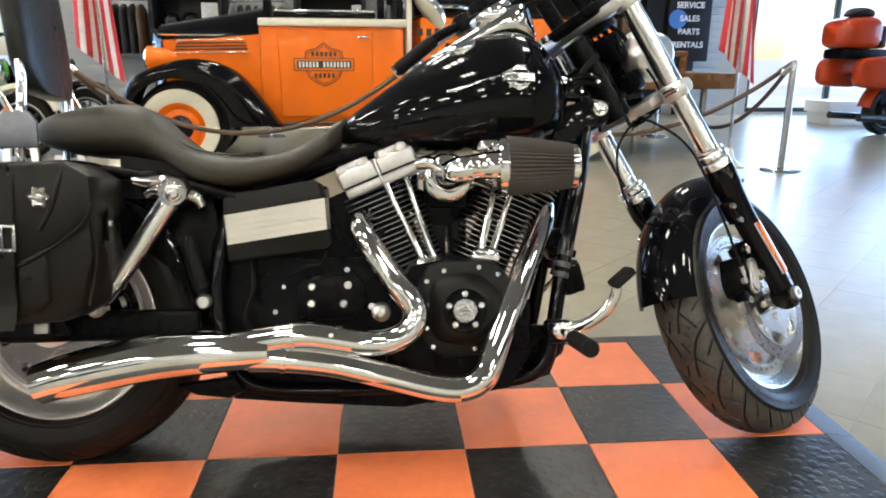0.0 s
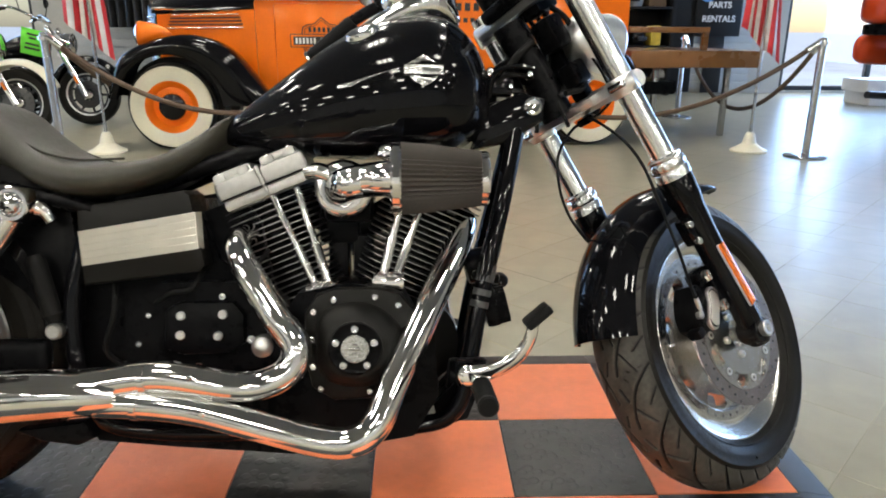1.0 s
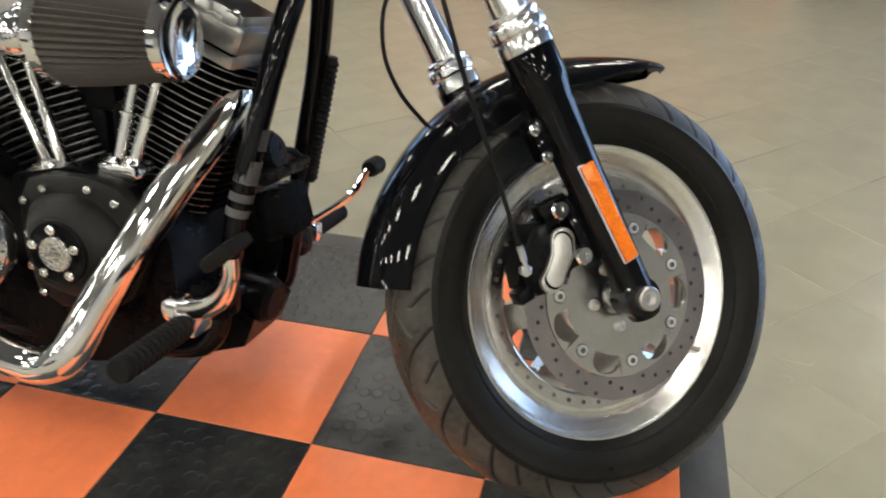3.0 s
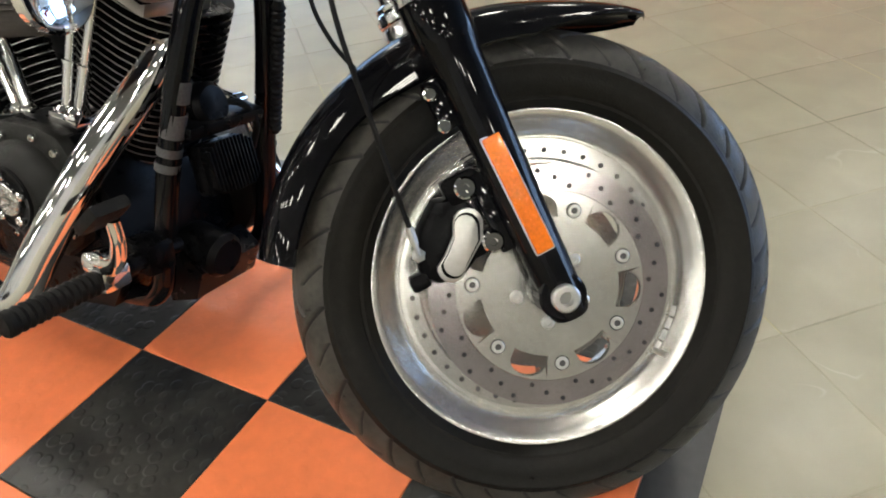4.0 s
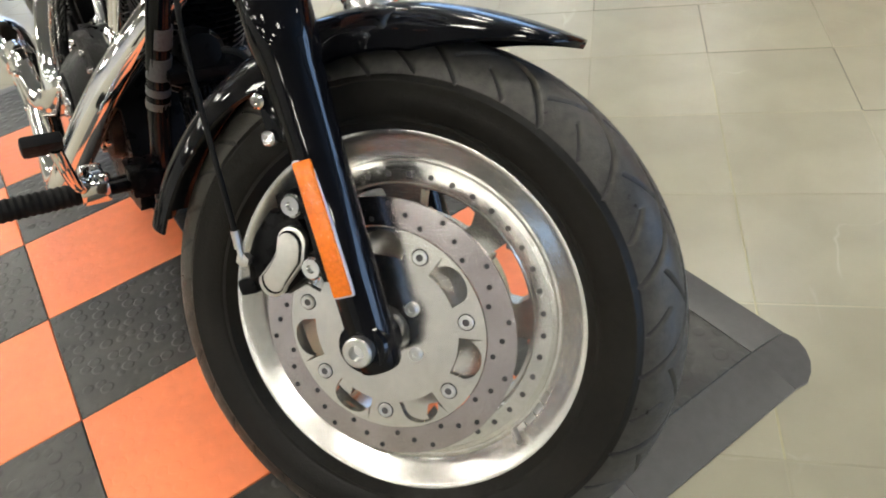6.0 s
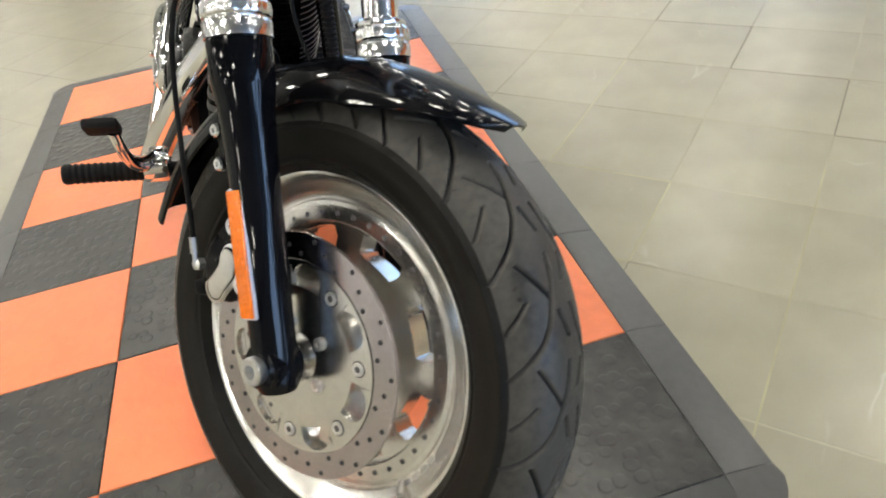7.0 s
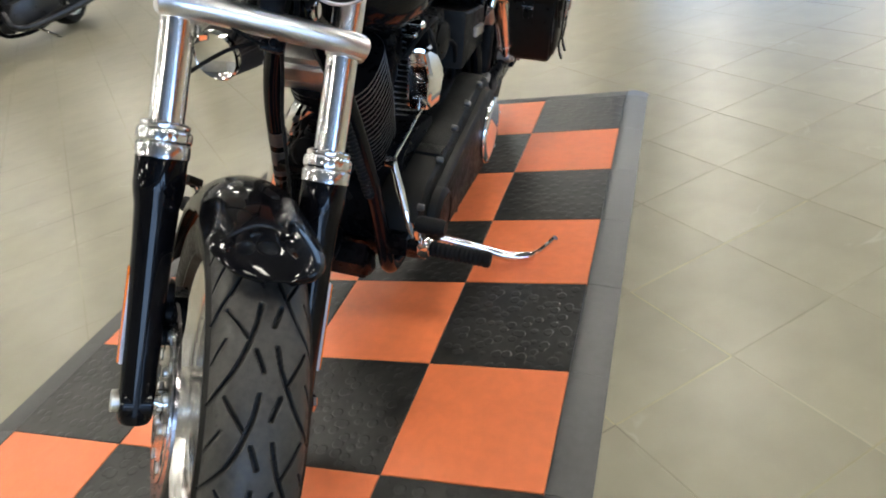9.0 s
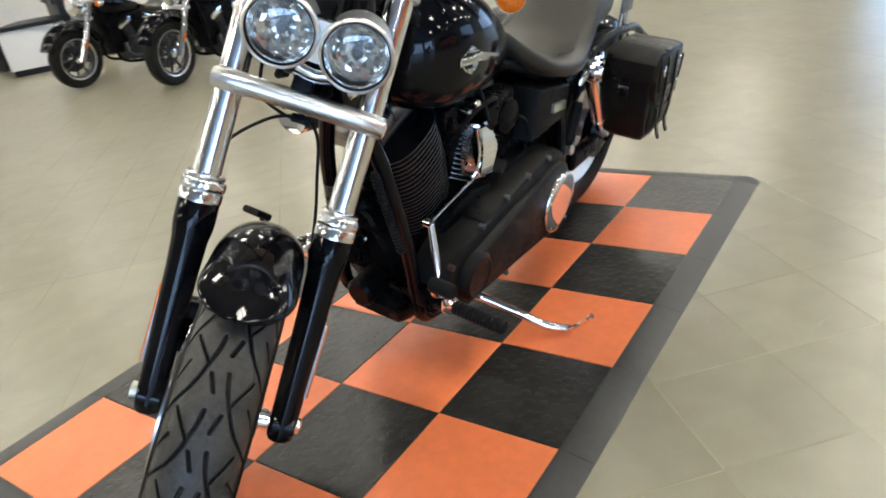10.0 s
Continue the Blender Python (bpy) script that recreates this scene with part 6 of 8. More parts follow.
# voltage regulator, oil cooler front
bm = bmesh.new()
box(bm, (0, 0, 0), (0.032, 0.088, 0.078), 0.010, pose(1.178, -0.030, 0.397, 0, -14, 0))
regulator = body("voltage_regulator", bm, BLACK, "black finned voltage regulator")
for k in range(13):
    bm = bmesh.new()
    h = 0.076 - 0.010 * max(0, abs(k - 6) - 4)
    box(bm, (0, 0, 0), (0.022, 0.0030, h), 0.0011, pose(1.178, -0.030, 0.397, 0, -14, 0) @ pose(0.023, -0.042 + 0.0070 * k, 0))
    part("fin", bm, BLACK, regulator)
for y in (-0.072, 0.012):
    bm = bmesh.new()
    bolt(bm, (1.188, y * 0.9, 0.424), (1, 0, 0.2), 0.007, 0.008)
    part("regulator_bolt", bm, CHROME, regulator)
bm = bmesh.new()
box(bm, (0, 0, 0), (0.055, 0.15, 0.02), 0.006, pose(1.165, -0.015, 0.462, 0, 10, 0))
body("regulator_bracket", bm, BLACK, "black bracket above the regulator")
bm = bmesh.new()
tube(bm, [(1.14, -0.05, 0.46), (1.168, -0.03, 0.485), (1.182, 0.02, 0.48), (1.186, 0.045, 0.445), (1.165, 0.055, 0.40)], 0.0055, 10)
body("regulator_lead", bm, SOFT, "black regulator lead")
bm = bmesh.new()
stack(bm, (1.125, -0.03, 0.475), (1, 0, 0.25), [(0.02, 0), (0.034, 0.004), (0.036, 0.012), (0.034, 0.05), (0.026, 0.058), (0.01, 0.06)], 28)
body("sensor_housing", bm, BLACK, "round black housing in front of the engine")
# left side: coil and cables between the heads, hose to the frame
bm = bmesh.new()
box(bm, (0.765, 0.085, 0.625), (0.13, 0.06, 0.09), 0.018)
stack(bm, (0.74, 0.10, 0.60), (0.1, 1, 0), [(0.045, 0), (0.047, 0.006), (0.044, 0.022), (0.02, 0.028)], 28)
body("ignition_coil", bm, BLACK, "black ignition coil beside the rear cylinder")
for k, pts in enumerate((((0.80, 0.10, 0.64), (0.84, 0.13, 0.68), (0.90, 0.12, 0.67), (0.93, 0.09, 0.62)), ((0.72, 0.10, 0.60), (0.66, 0.125, 0.57), (0.62, 0.12, 0.52), (0.60, 0.11, 0.46)), ((0.86, 0.10, 0.70), (0.88, 0.14, 0.64), (0.84, 0.13, 0.58), (0.80, 0.11, 0.53)))):
    bm = bmesh.new()
    tube(bm, pts, 0.005 + 0.0015 * (k == 0), 8)
    body("ignition_lead", bm, SOFT, "black ignition lead")
bm = bmesh.new()
for p, r in (((0.905, 0.115, 0.685), 0.009), ((0.925, 0.105, 0.668), 0.007), ((0.89, 0.105, 0.66), 0.006)):
    stack(bm, p, (0.2, 1, 0.1), [(r, -0.02), (r, 0.008), (r * 0.7, 0.011)], 12)
body("cable_clamp", bm, CHROME, "chrome cable clamps under the tank")
bm = bmesh.new()
tube(bm, [(0.012, 0.005, 0.548), (-0.02, 0.022, 0.545), (-0.075, 0.04, 0.515), (-0.105, 0.055, 0.455), (-0.105, 0.07, 0.395), (-0.088, 0.08, 0.34), (-0.07, 0.085, 0.30)], 0.0032, 10)
in_steer("fork_hose", bm, SOFT, "black hose hanging behind the fork")
bm = bmesh.new()
stack(bm, (1.09, -0.03, 0.25), (1, 0, -0.15), [(0.035, 0), (0.038, 0.01), (0.038, 0.07), (0.03, 0.08)], 28)
body("oil_filter", bm, BLACK, "black oil filter")
bm = bmesh.new()
slab(bm, [(1.07, 0.15), (1.06, 0.20), (1.11, 0.25), (1.15, 0.22), (1.13, 0.17)], -0.07, 0.07, 0.01)
body("front_engine_mount", bm, BLACK, "black front engine mount")

# foot controls
for s in (-1, 1):
    px, pz = (1.142, 0.286) if s < 0 else (1.125, 0.285)
    bm = bmesh.new()
    cyl(bm, (px, 0.10 * s, pz), (px, 0.20 * s, pz), 0.014)
    box(bm, (px - 0.01, 0.145 * s, pz), (0.06, 0.05, 0.05), 0.01)
    body("peg_mount", bm, BLACK, "black foot peg mount")
    bm = bmesh.new()
    box(bm, (px, (0.205 if s > 0 else 0.220) * s, pz), (0.035, 0.03 if s > 0 else 0.045, 0.035), 0.008)
    stack(bm, (px, 0.205 * s, pz + 0.016), (0, 0, 1), [(0.012, 0), (0.012, 0.006), (0.008, 0.008)], 14)
    body("peg_clevis", bm, CHROME, "chrome peg clevis")
    bm = bmesh.new()
    stack(bm, (px, (0.215 if s > 0 else 0.238) * s, pz), (0, s, 0), [(0.014, 0)] + [(0.0160 + 0.0020 * (k % 2), 0.005 + 0.0051 * k) for k in range(24)] + [(0.0178, 0.130), (0.015, 0.134)], 22)
    body("foot_peg", bm, SOFT, "black ribbed rubber foot peg", 20)
bm = bmesh.new()
arm = spline([(1.12, -0.222, 0.300), (1.165, -0.236, 0.312), (1.205, -0.248, 0.338), (1.226, -0.256, 0.372), (1.232, -0.262, 0.405)], 8)
loops = []
for i, p in enumerate(arm):
    d = (arm[min(i + 1, len(arm) - 1)] - arm[max(i - 1, 0)]).normalized()
    n = Vector((-d.z, 0, d.x)).normalized()
    w = 0.0165 - 0.007 * i / len(arm)
    loops.append([p + n * (w * math.cos(a)) + Vector((0, 0.009 * math.sin(a), 0)) for a in (2 * math.pi * k / 14 for k in range(14))])
rings(bm, loops)
stack(bm, (1.12, -0.200, 0.300), (0, -1, 0), [(0.016, 0), (0.019, 0.006), (0.019, 0.030), (0.014, 0.034), (0.006, 0.035)], 22)
pedal = body("brake_pedal", bm, CHROME, "flat curved chrome brake pedal")
bm = bmesh.new()
box(bm, (0, 0, 0), (0.054, 0.052, 0.018), 0.007, pose(1.236, -0.276, 0.417, 0, -40, 0))
part("pedal_pad", bm, SOFT, pedal, "black rubber pedal pad")
bm = bmesh.new()
tube(bm, [(1.085, 0.12, 0.452), (1.09, 0.135, 0.40), (1.10, 0.155, 0.34), (1.115, 0.175, 0.298)], [0.008, 0.010, 0.011, 0.012], 12)
stack(bm, (1.085, 0.105, 0.452), (0, 1, 0), [(0.012, 0), (0.012, 0.02)], 14)
shift = body("shift_lever", bm, CHROME, "chrome gear shift lever")
bm = bmesh.new()
tube(bm, [(1.085, 0.118, 0.455), (0.87, 0.118, 0.495)], 0.0036, 10, smooth=False)
part("shift_rod", bm, CHROME, shift, "chrome shift rod")
bm = bmesh.new()
tube(bm, [(1.125, 0.19, 0.305), (1.20, 0.210, 0.362), (1.233, 0.222, 0.413)], 0.007, 10)
part("toe_lever", bm, CHROME, shift)
bm = bmesh.new()
stack(bm, (1.234, 0.220, 0.415), (0, 1, 0), [(0.014, 0)] + [(0.016 + 0.0015 * (k % 2), 0.006 + 0.006 * k) for k in range(8)] + [(0.014, 0.058)], 18)
part("toe_peg", bm, SOFT, shift, "black rubber toe peg")

# side stand
BI = BIKE.inverted()
bm = bmesh.new()
tube(bm, [BI @ Vector(p) for p in ((0.20, 0.17, 0.185), (0.15, 0.25, 0.132), (0.11, 0.34, 0.075), (0.08, 0.405, 0.030), (0.05, 0.46, 0.012))], [0.013, 0.012, 0.011, 0.013, 0.012], 12)
stand = body("side_stand", bm, CHROME, "chrome side stand resting on the mat")
bm = bmesh.new()
tube(bm, [BI @ Vector(p) for p in ((0.06, 0.45, 0.014), (0.062, 0.49, 0.04), (0.071, 0.529, 0.079))], 0.007, 10)
part("stand_tang", bm, CHROME, stand)

# passenger backrest
sissy = new("sissy_bar")
sissy.parent = bike
sissy.location = (0.045, 0, 0)
tagged(sissy, "chrome sissy bar with black padded backrest")
bm = bmesh.new()
tube(bm, [(-0.085, -0.112, 0.62), (-0.082, -0.113, 0.72), (-0.075, -0.112, 0.86), (-0.10, -0.09, 1.0), (-0.11, 0.0, 1.05), (-0.10, 0.09, 1.0), (-0.075, 0.112, 0.86), (-0.082, 0.113, 0.72), (-0.085, 0.112, 0.62)], 0.010, 14)
part("bar", bm, CHROME, sissy)
for s in (-1, 1):
    bm = bmesh.new()
    slab(bm, [(-0.040, 0.71), (-0.042, 0.765), (-0.058, 0.788), (-0.108, 0.790), (-0.125, 0.772), (-0.125, 0.71)], 0.118 * s, 0.126 * s, 0.003)
    part("side_plate", bm, PLATE_STEEL, sissy, "grey steel side plate")
    for x0, x1 in ((-0.052, -0.035), (-0.105, -0.112)):
        bm = bmesh.new()
        slab(bm, [(x0 - 0.008, 0.716), (x0 + 0.008, 0.716), (x1 + 0.008, 0.60), (x1 - 0.008, 0.60)], 0.114 * s, 0.122 * s, 0.002)
        part("plate_leg", bm, SATIN, sissy, "bright steel leg of the side plate")
bm = bmesh.new()
rings(bm, [[(x - 0.13 * (z - 0.85), y, z) for x, y in [(-0.075 + 0.028 * c, w * s) for c, s in [(math.copysign(abs(math.cos(a)) ** 0.6, math.cos(a)), math.copysign(abs(math.sin(a)) ** 0.6, math.sin(a))) for a in (2 * math.pi * k / 24 for k in range(24))]]]
           for z, w in ((0.84, 0.07), (0.85, 0.10), (0.90, 0.12), (1.00, 0.125), (1.10, 0.12), (1.16, 0.10), (1.18, 0.06))])
part("pad", bm, LEATHER, sissy, "black padded backrest", 60)

# ---- showroom things ----
ORANGE = material("orange_car_paint", (0.88, 0.175, 0.006), 0.35, coat=0.35, spec=0.2, grain=0.03, stain=0.06, stain_scale=2)
CREAM = material("cream_paint", (0.72, 0.68, 0.55), 0.3, coat=0.3, grain=0.04, stain=0.08, stain_scale=3)
WOOD = material("varnished_wood", (0.20, 0.085, 0.024), 0.3, coat=0.4, grain=0.1, scale=9, stain=0.16, stain_scale=1.6)
CAR_GLASS = glass("car_glass", (0.75, 0.8, 0.8))
ROPE = material("rope_velour", (0.09, 0.055, 0.035), 0.7, grain=0.25, scale=90, bump=0.2)
BRUSHED = material("brushed_post", (0.5, 0.5, 0.5), 0.25, 1.0, grain=0.1, scale=150)
FLAG_RED = material("flag_red", (0.55, 0.03, 0.04), 0.75, grain=0.12, scale=20)
FLAG_WHITE = material("flag_white", (0.75, 0.73, 0.70), 0.75, grain=0.08, scale=20)
FLAG_BLUE = material("flag_blue", (0.03, 0.05, 0.2), 0.75, grain=0.12, scale=20)
SLAT = material("slatwall", (0.33, 0.34, 0.34), 0.5, grain=0.06, stain=0.08, stain_scale=1)
DARK = material("dark_fixture", (0.010, 0.010, 0.011), 0.45, grain=0.15, stain=0.15, stain_scale=2, spec=0.2)
RED_PAINT = material("red_orange_paint", (0.45, 0.045, 0.008), 0.3, coat=0.35, spec=0.2, grain=0.04, stain=0.06, stain_scale=3)
LIME = material("lime_card", (0.16, 0.75, 0.05), 0.6, grain=0.06)
WHITE_PAINT = material("white_paint", (0.7, 0.7, 0.7), 0.45, grain=0.05, stain=0.06, stain_scale=2)
INK = material("dark_ink", (0.03, 0.025, 0.02), 0.6, grain=0.1)
JACKET = material("jacket_cloth", (0.02, 0.02, 0.022), 0.7, grain=0.3, scale=30, bump=0.3, bump_scale=40)


DARK_ALLOY = material("dark_engine_alloy", (0.05, 0.05, 0.052), 0.35, 0.7, grain=0.15, scale=40, stain=0.2, stain_scale=8)


def wheel_thing(parent, m, r, half, rim_mat, wall_mat=None, spokes=0):
    w = new("wheel")
    w.parent = parent
    w.matrix_local = m
    bm = bmesh.new()
    hoop(bm, (0, 0, 0), AXIS, [(r * 0.68, -half * 0.7), (r * 0.76, -half), (r * 0.9, -half), (r * 0.98, -half * 0.6), (r, 0), (r * 0.98, half * 0.6), (r * 0.9, half), (r * 0.76, half), (r * 0.68, half * 0.7)], 48)
    part("tyre", bm, SIDEWALL, w)
    if wall_mat:
        bm = bmesh.new()
        hoop(bm, (0, 0, 0), AXIS, [(r * 0.64, -half * 0.98), (r * 0.70, -half * 1.04), (r * 0.90, -half * 1.04), (r * 0.91, -half * 0.98)], 48)
        part("white_wall", bm, wall_mat, w, "cream white-wall band")
    bm = bmesh.new()
    hoop(bm, (0, 0, 0), AXIS, [(r * 0.68, -half * 0.85), (r * 0.70, -half * 0.8), (r * 0.64, -half * 0.3), (r * 0.64, half * 0.3), (r * 0.70, half * 0.8), (r * 0.68, half * 0.85), (r * 0.58, half * 0.5), (r * 0.58, -half * 0.5)], 48)
    part("rim", bm, rim_mat, w)
    if spokes:
        for side_y in (-1, 1):
            bm = bmesh.new()
            hoop(bm, (0, 0, 0), AXIS, [(r * 0.685, side_y * half * 0.86), (r * 0.70, side_y * half * 0.90), (r * 0.655, side_y * half * 0.80), (r * 0.65, side_y * half * 0.70)], 48)
            part("rim_lip", bm, POLISHED, w, "polished rim lip")
        bm = bmesh.new()
        hoop(bm, (0, 0, 0), AXIS, [(r * 0.20, -half * 0.75), (r * 0.45, -half * 0.75), (r * 0.45, -half * 0.68), (r * 0.20, -half * 0.68)], 40)
        part("brake_disc", bm, BOLT_DARK, w, "dark brake disc")
    bm = bmesh.new()
    stack(bm, (0, -half * 0.9, 0), AXIS, [(r * 0.08, 0), (r * 0.13, half * 0.1), (r * 0.13, half * 1.7), (r * 0.08, half * 1.8)], 24)
    part("hub", bm, CHROME, w)
    for i in range(spokes):
        a = 2 * math.pi * i / spokes
        bm = bmesh.new()
        tube(bm, [(r * 0.1 * math.cos(a), 0, r * 0.1 * math.sin(a)), (r * 0.62 * math.cos(a), 0, r * 0.62 * math.sin(a))], [0.016, 0.011], 8, smooth=False)
        part("spoke", bm, DARK_ALLOY, w)
    return w


def show_bike(label, m, paint, fender_paint, bags=False, trunk=False, shield=False, bars=True):
    """A parked cruiser: x ahead, origin between the tyres' feet."""
    b = thing("parked_motorcycle", label, "motorcycle", m, "parked motorcycles")
    wheel_thing(b, pose(0.82, 0, 0.30), 0.30, 0.055, DARK_ALLOY, None, 9)
    rear = -0.80 if not trunk else -0.36
    wheel_thing(b, pose(rear, 0, 0.30), 0.30, 0.075, DARK_ALLOY, None, 9)

    def fend(name, cx, a0, a1, w):
        bm = bmesh.new()
        o, i = [], []
        for k in range(25):
            a = radians(a0 + (a1 - a0) * k / 24)
            ro, ri = [], []
            for q in range(9):
                th = (-1 + q / 4) * radians(84)
                y, r = w * math.sin(th), 0.365 - 0.06 * (1 - math.cos(th))
                ro.append((cx + r * math.cos(a), y, 0.32 + r * math.sin(a)))
                ri.append((cx + (r - 0.005) * math.cos(a), y * 0.95, 0.32 + (r - 0.005) * math.sin(a)))
            o.append(ro), i.append(ri)
        rings(bm, [p + list(reversed(q)) for p, q in zip(o, i)])
        part(name, bm, fender_paint, b, "", 60)
    fend("front_fender", 0.82, 20, 165, 0.085)
    fend("rear_fender", rear, 15, 175, 0.11)
    for s in (-1, 1):
        bm = bmesh.new()
        cyl(bm, (0.83, 0.11 * s, 0.28), (0.70, 0.11 * s, 0.55), 0.032, 0.034)
        cyl(bm, (0.70, 0.11 * s, 0.55), (0.52, 0.11 * s, 0.95), 0.026)
        part("fork_leg", bm, CHROME, b)
        bm = bmesh.new()
        box(bm, (0, 0, 0), (0.02, 0.012, 0.07), 0.003, pose(0.755, 0.147 * s, 0.44, 0, -25, 0))
        part("reflector", bm, AMBER, b)
        bm = bmesh.new()
        tube(bm, [(0.55, 0.24 * s, 0.83), (0.55, 0.15 * s, 0.84)], 0.008, 8, smooth=False)
        stack(bm, (0.53, 0.24 * s, 0.83), (1, 0, 0), [(0.02, 0), (0.032, 0.02), (0.032, 0.05)], 16)
        part("turn_signal", bm, CHROME, b)
        bm = bmesh.new()
        stack(bm, (0.58, 0.24 * s, 0.83), (1, 0, 0), [(0.031, 0), (0.024, 0.014), (0.01, 0.018)], 16)
        part("turn_signal_lens", bm, AMBER, b)
        bm = bmesh.new()
        tube(bm, [(0.28, 0.14 * s, 0.36), (0.30, 0.2 * s, 0.25), (0.10, 0.22 * s, 0.20), (-0.4, 0.23 * s, 0.21), (-0.95, 0.235 * s, 0.24)], [0.024, 0.026, 0.028, 0.042, 0.045], 14)
        part("exhaust_pipe", bm, DARK_ALLOY, b)
        if bags:
            bm = bmesh.new()
            sections(bm, smooth_rows([(-1.15, 0.05, 0.42, 0.62), (-1.05, 0.10, 0.36, 0.70), (-0.75, 0.12, 0.34, 0.72), (-0.50, 0.11, 0.36, 0.70), (-0.42, 0.05, 0.45, 0.65)], 3), 20, 3.4)
            part("saddlebag", bm, paint, b, "", 60, Matrix.Translation((0, 0.30 * s, 0.24 if trunk else 0.0)))
    bm = bmesh.new()
    box(bm, (0.56, 0, 0.85), (0.07, 0.26, 0.04), 0.012), box(bm, (0.63, 0, 0.68), (0.07, 0.26, 0.035), 0.012)
    part("fork_bridge", bm, SILVER, b)
    bm = bmesh.new()
    stack(bm, (0.58, 0, 0.80), (1, 0, 0), [(0.03, 0), (0.085, 0.03), (0.10, 0.09), (0.10, 0.13), (0.09, 0.135)], 28)
    part("headlamp", bm, CHROME, b)
    bm = bmesh.new()
    stack(bm, (0.705, 0, 0.80), (1, 0, 0), [(0.09, 0), (0.07, 0.012), (0.02, 0.018)], 28)
    part("headlamp_lens", bm, REFLECTOR, b)
    bm = bmesh.new()
    sections(bm, smooth_rows([(-0.12, 0.03, 0.66, 0.70), (0.0, 0.09, 0.64, 0.76), (0.2, 0.14, 0.64, 0.86), (0.38, 0.14, 0.66, 0.90), (0.48, 0.05, 0.72, 0.84)], 4), 24, 2.4)
    part("fuel_tank", bm, paint, b, "", 60)
    bm = bmesh.new()
    sections(bm, smooth_rows([(-0.95, 0.06, 0.70, 0.74), (-0.75, 0.12, 0.66, 0.78), (-0.5, 0.13, 0.62, 0.76), (-0.3, 0.16, 0.58, 0.67), (-0.1, 0.11, 0.62, 0.70)], 4), 22, 3)
    part("seat", bm, VINYL, b, "", 60)
    for lean in (-22, 23):
        mm = pose(0.02, 0, 0.15, 0, lean, 0)
        bm = bmesh.new()
        for k in range(12):
            rings(bm, [[(x, y, 0.2 + 0.018 * k + dz) for x, y in squircle(0.085, 0.09)] for dz in (0, 0.008)])
        stack(bm, (0, 0, 0.18), (0, 0, 1), [(0.065, 0), (0.065, 0.24)], 20)
        tagged(part("cylinder", bm, DARK_ALLOY, b, m=mm), "finned engine cylinder")
        bm = bmesh.new()
        box(bm, (0, 0, 0.44), (0.18, 0.17, 0.06), 0.015)
        part("rocker_box", bm, CHROME, b, m=mm)
    bm = bmesh.new()
    slab(bm, [(-0.5, 0.18), (-0.5, 0.38), (-0.2, 0.42), (0.15, 0.40), (0.25, 0.30), (0.22, 0.17)], -0.13, 0.15, 0.02)
    part("engine_case", bm, DARK_ALLOY, b)
    bm = bmesh.new()
    slab(bm, [(-0.50, 0.36), (-0.52, 0.62), (-0.10, 0.63), (0.30, 0.66), (0.46, 0.80), (0.42, 0.45), (0.34, 0.25), (-0.2, 0.30)], -0.075, 0.075, 0.02)
    part("frame_body", bm, BLACK, b)
    bm = bmesh.new()
    stack(bm, (0.05, -0.13, 0.55), (0, -1, 0), [(0.08, 0), (0.095, 0.015), (0.095, 0.05), (0.08, 0.06), (0.02, 0.065)], 30)
    part("air_cleaner", bm, CHROME, b)
    for s in (-1, 1):
        bm = bmesh.new()
        tube(bm, [(0.45, 0.03 * s, 0.85), (0.40, 0.09 * s, 0.5), (0.32, 0.12 * s, 0.18), (-0.3, 0.13 * s, 0.15), (-0.5, 0.13 * s, 0.4)], 0.018, 10)
        part("frame_tube", bm, BLACK, b)
    if bars:
        bm = bmesh.new()
        tube(bm, [(0.15, -0.42, 1.05), (0.30, -0.33, 1.10), (0.45, -0.15, 1.02), (0.48, 0, 1.0), (0.45, 0.15, 1.02), (0.30, 0.33, 1.10), (0.15, 0.42, 1.05)], 0.013, 12)
        part("handlebar", bm, CHROME, b)
        for s in (-1, 1):
            bm = bmesh.new()
            stack(bm, (0.27, 0.35 * s, 1.09), (-0.8, 0.55 * s, -0.25), [(0.017, 0), (0.018, 0.12), (0.012, 0.125)], 14)
            part("grip", bm, SOFT, b)
            bm = bmesh.new()
            tube(bm, [(0.36, 0.28 * s, 1.09), (0.36, 0.32 * s, 1.17), (0.34, 0.36 * s, 1.22)], 0.005, 8)
            stack(bm, (0.33, 0.38 * s, 1.23), (-1, 0, 0), [(0.03, -0.02), (0.055, 0), (0.05, 0.002)], 20)
            part("mirror", bm, BLACK, b)
    if trunk:
        bm = bmesh.new()
        sections(bm, smooth_rows([(-1.30, 0.10, 1.00, 1.20), (-1.22, 0.24, 0.95, 1.28), (-0.95, 0.27, 0.93, 1.32), (-0.80, 0.24, 0.95, 1.30), (-0.76, 0.12, 1.0, 1.24)], 4), 24, 3.4)
        part("tour_trunk", bm, paint, b, "red orange touring trunk", 60, Matrix.Translation((0, 0, 0.1)))
        bm = bmesh.new()
        box(bm, (-0.72, 0, 1.18), (0.07, 0.42, 0.26), 0.03)
        part("trunk_backrest", bm, VINYL, b)
        bm = bmesh.new()
        box(bm, (-0.90, 0, 0.985), (0.62, 0.40, 0.12), 0.03)
        part("trunk_rack", bm, BLACK, b)
        bm = bmesh.new()
        sections(bm, smooth_rows([(-1.12, 0.06, 1.41, 1.44), (-1.0, 0.16, 1.41, 1.52), (-0.85, 0.14, 1.41, 1.50), (-0.78, 0.05, 1.41, 1.44)], 3), 16, 2.4)
        part("trunk_cushion", bm, DARK, b)
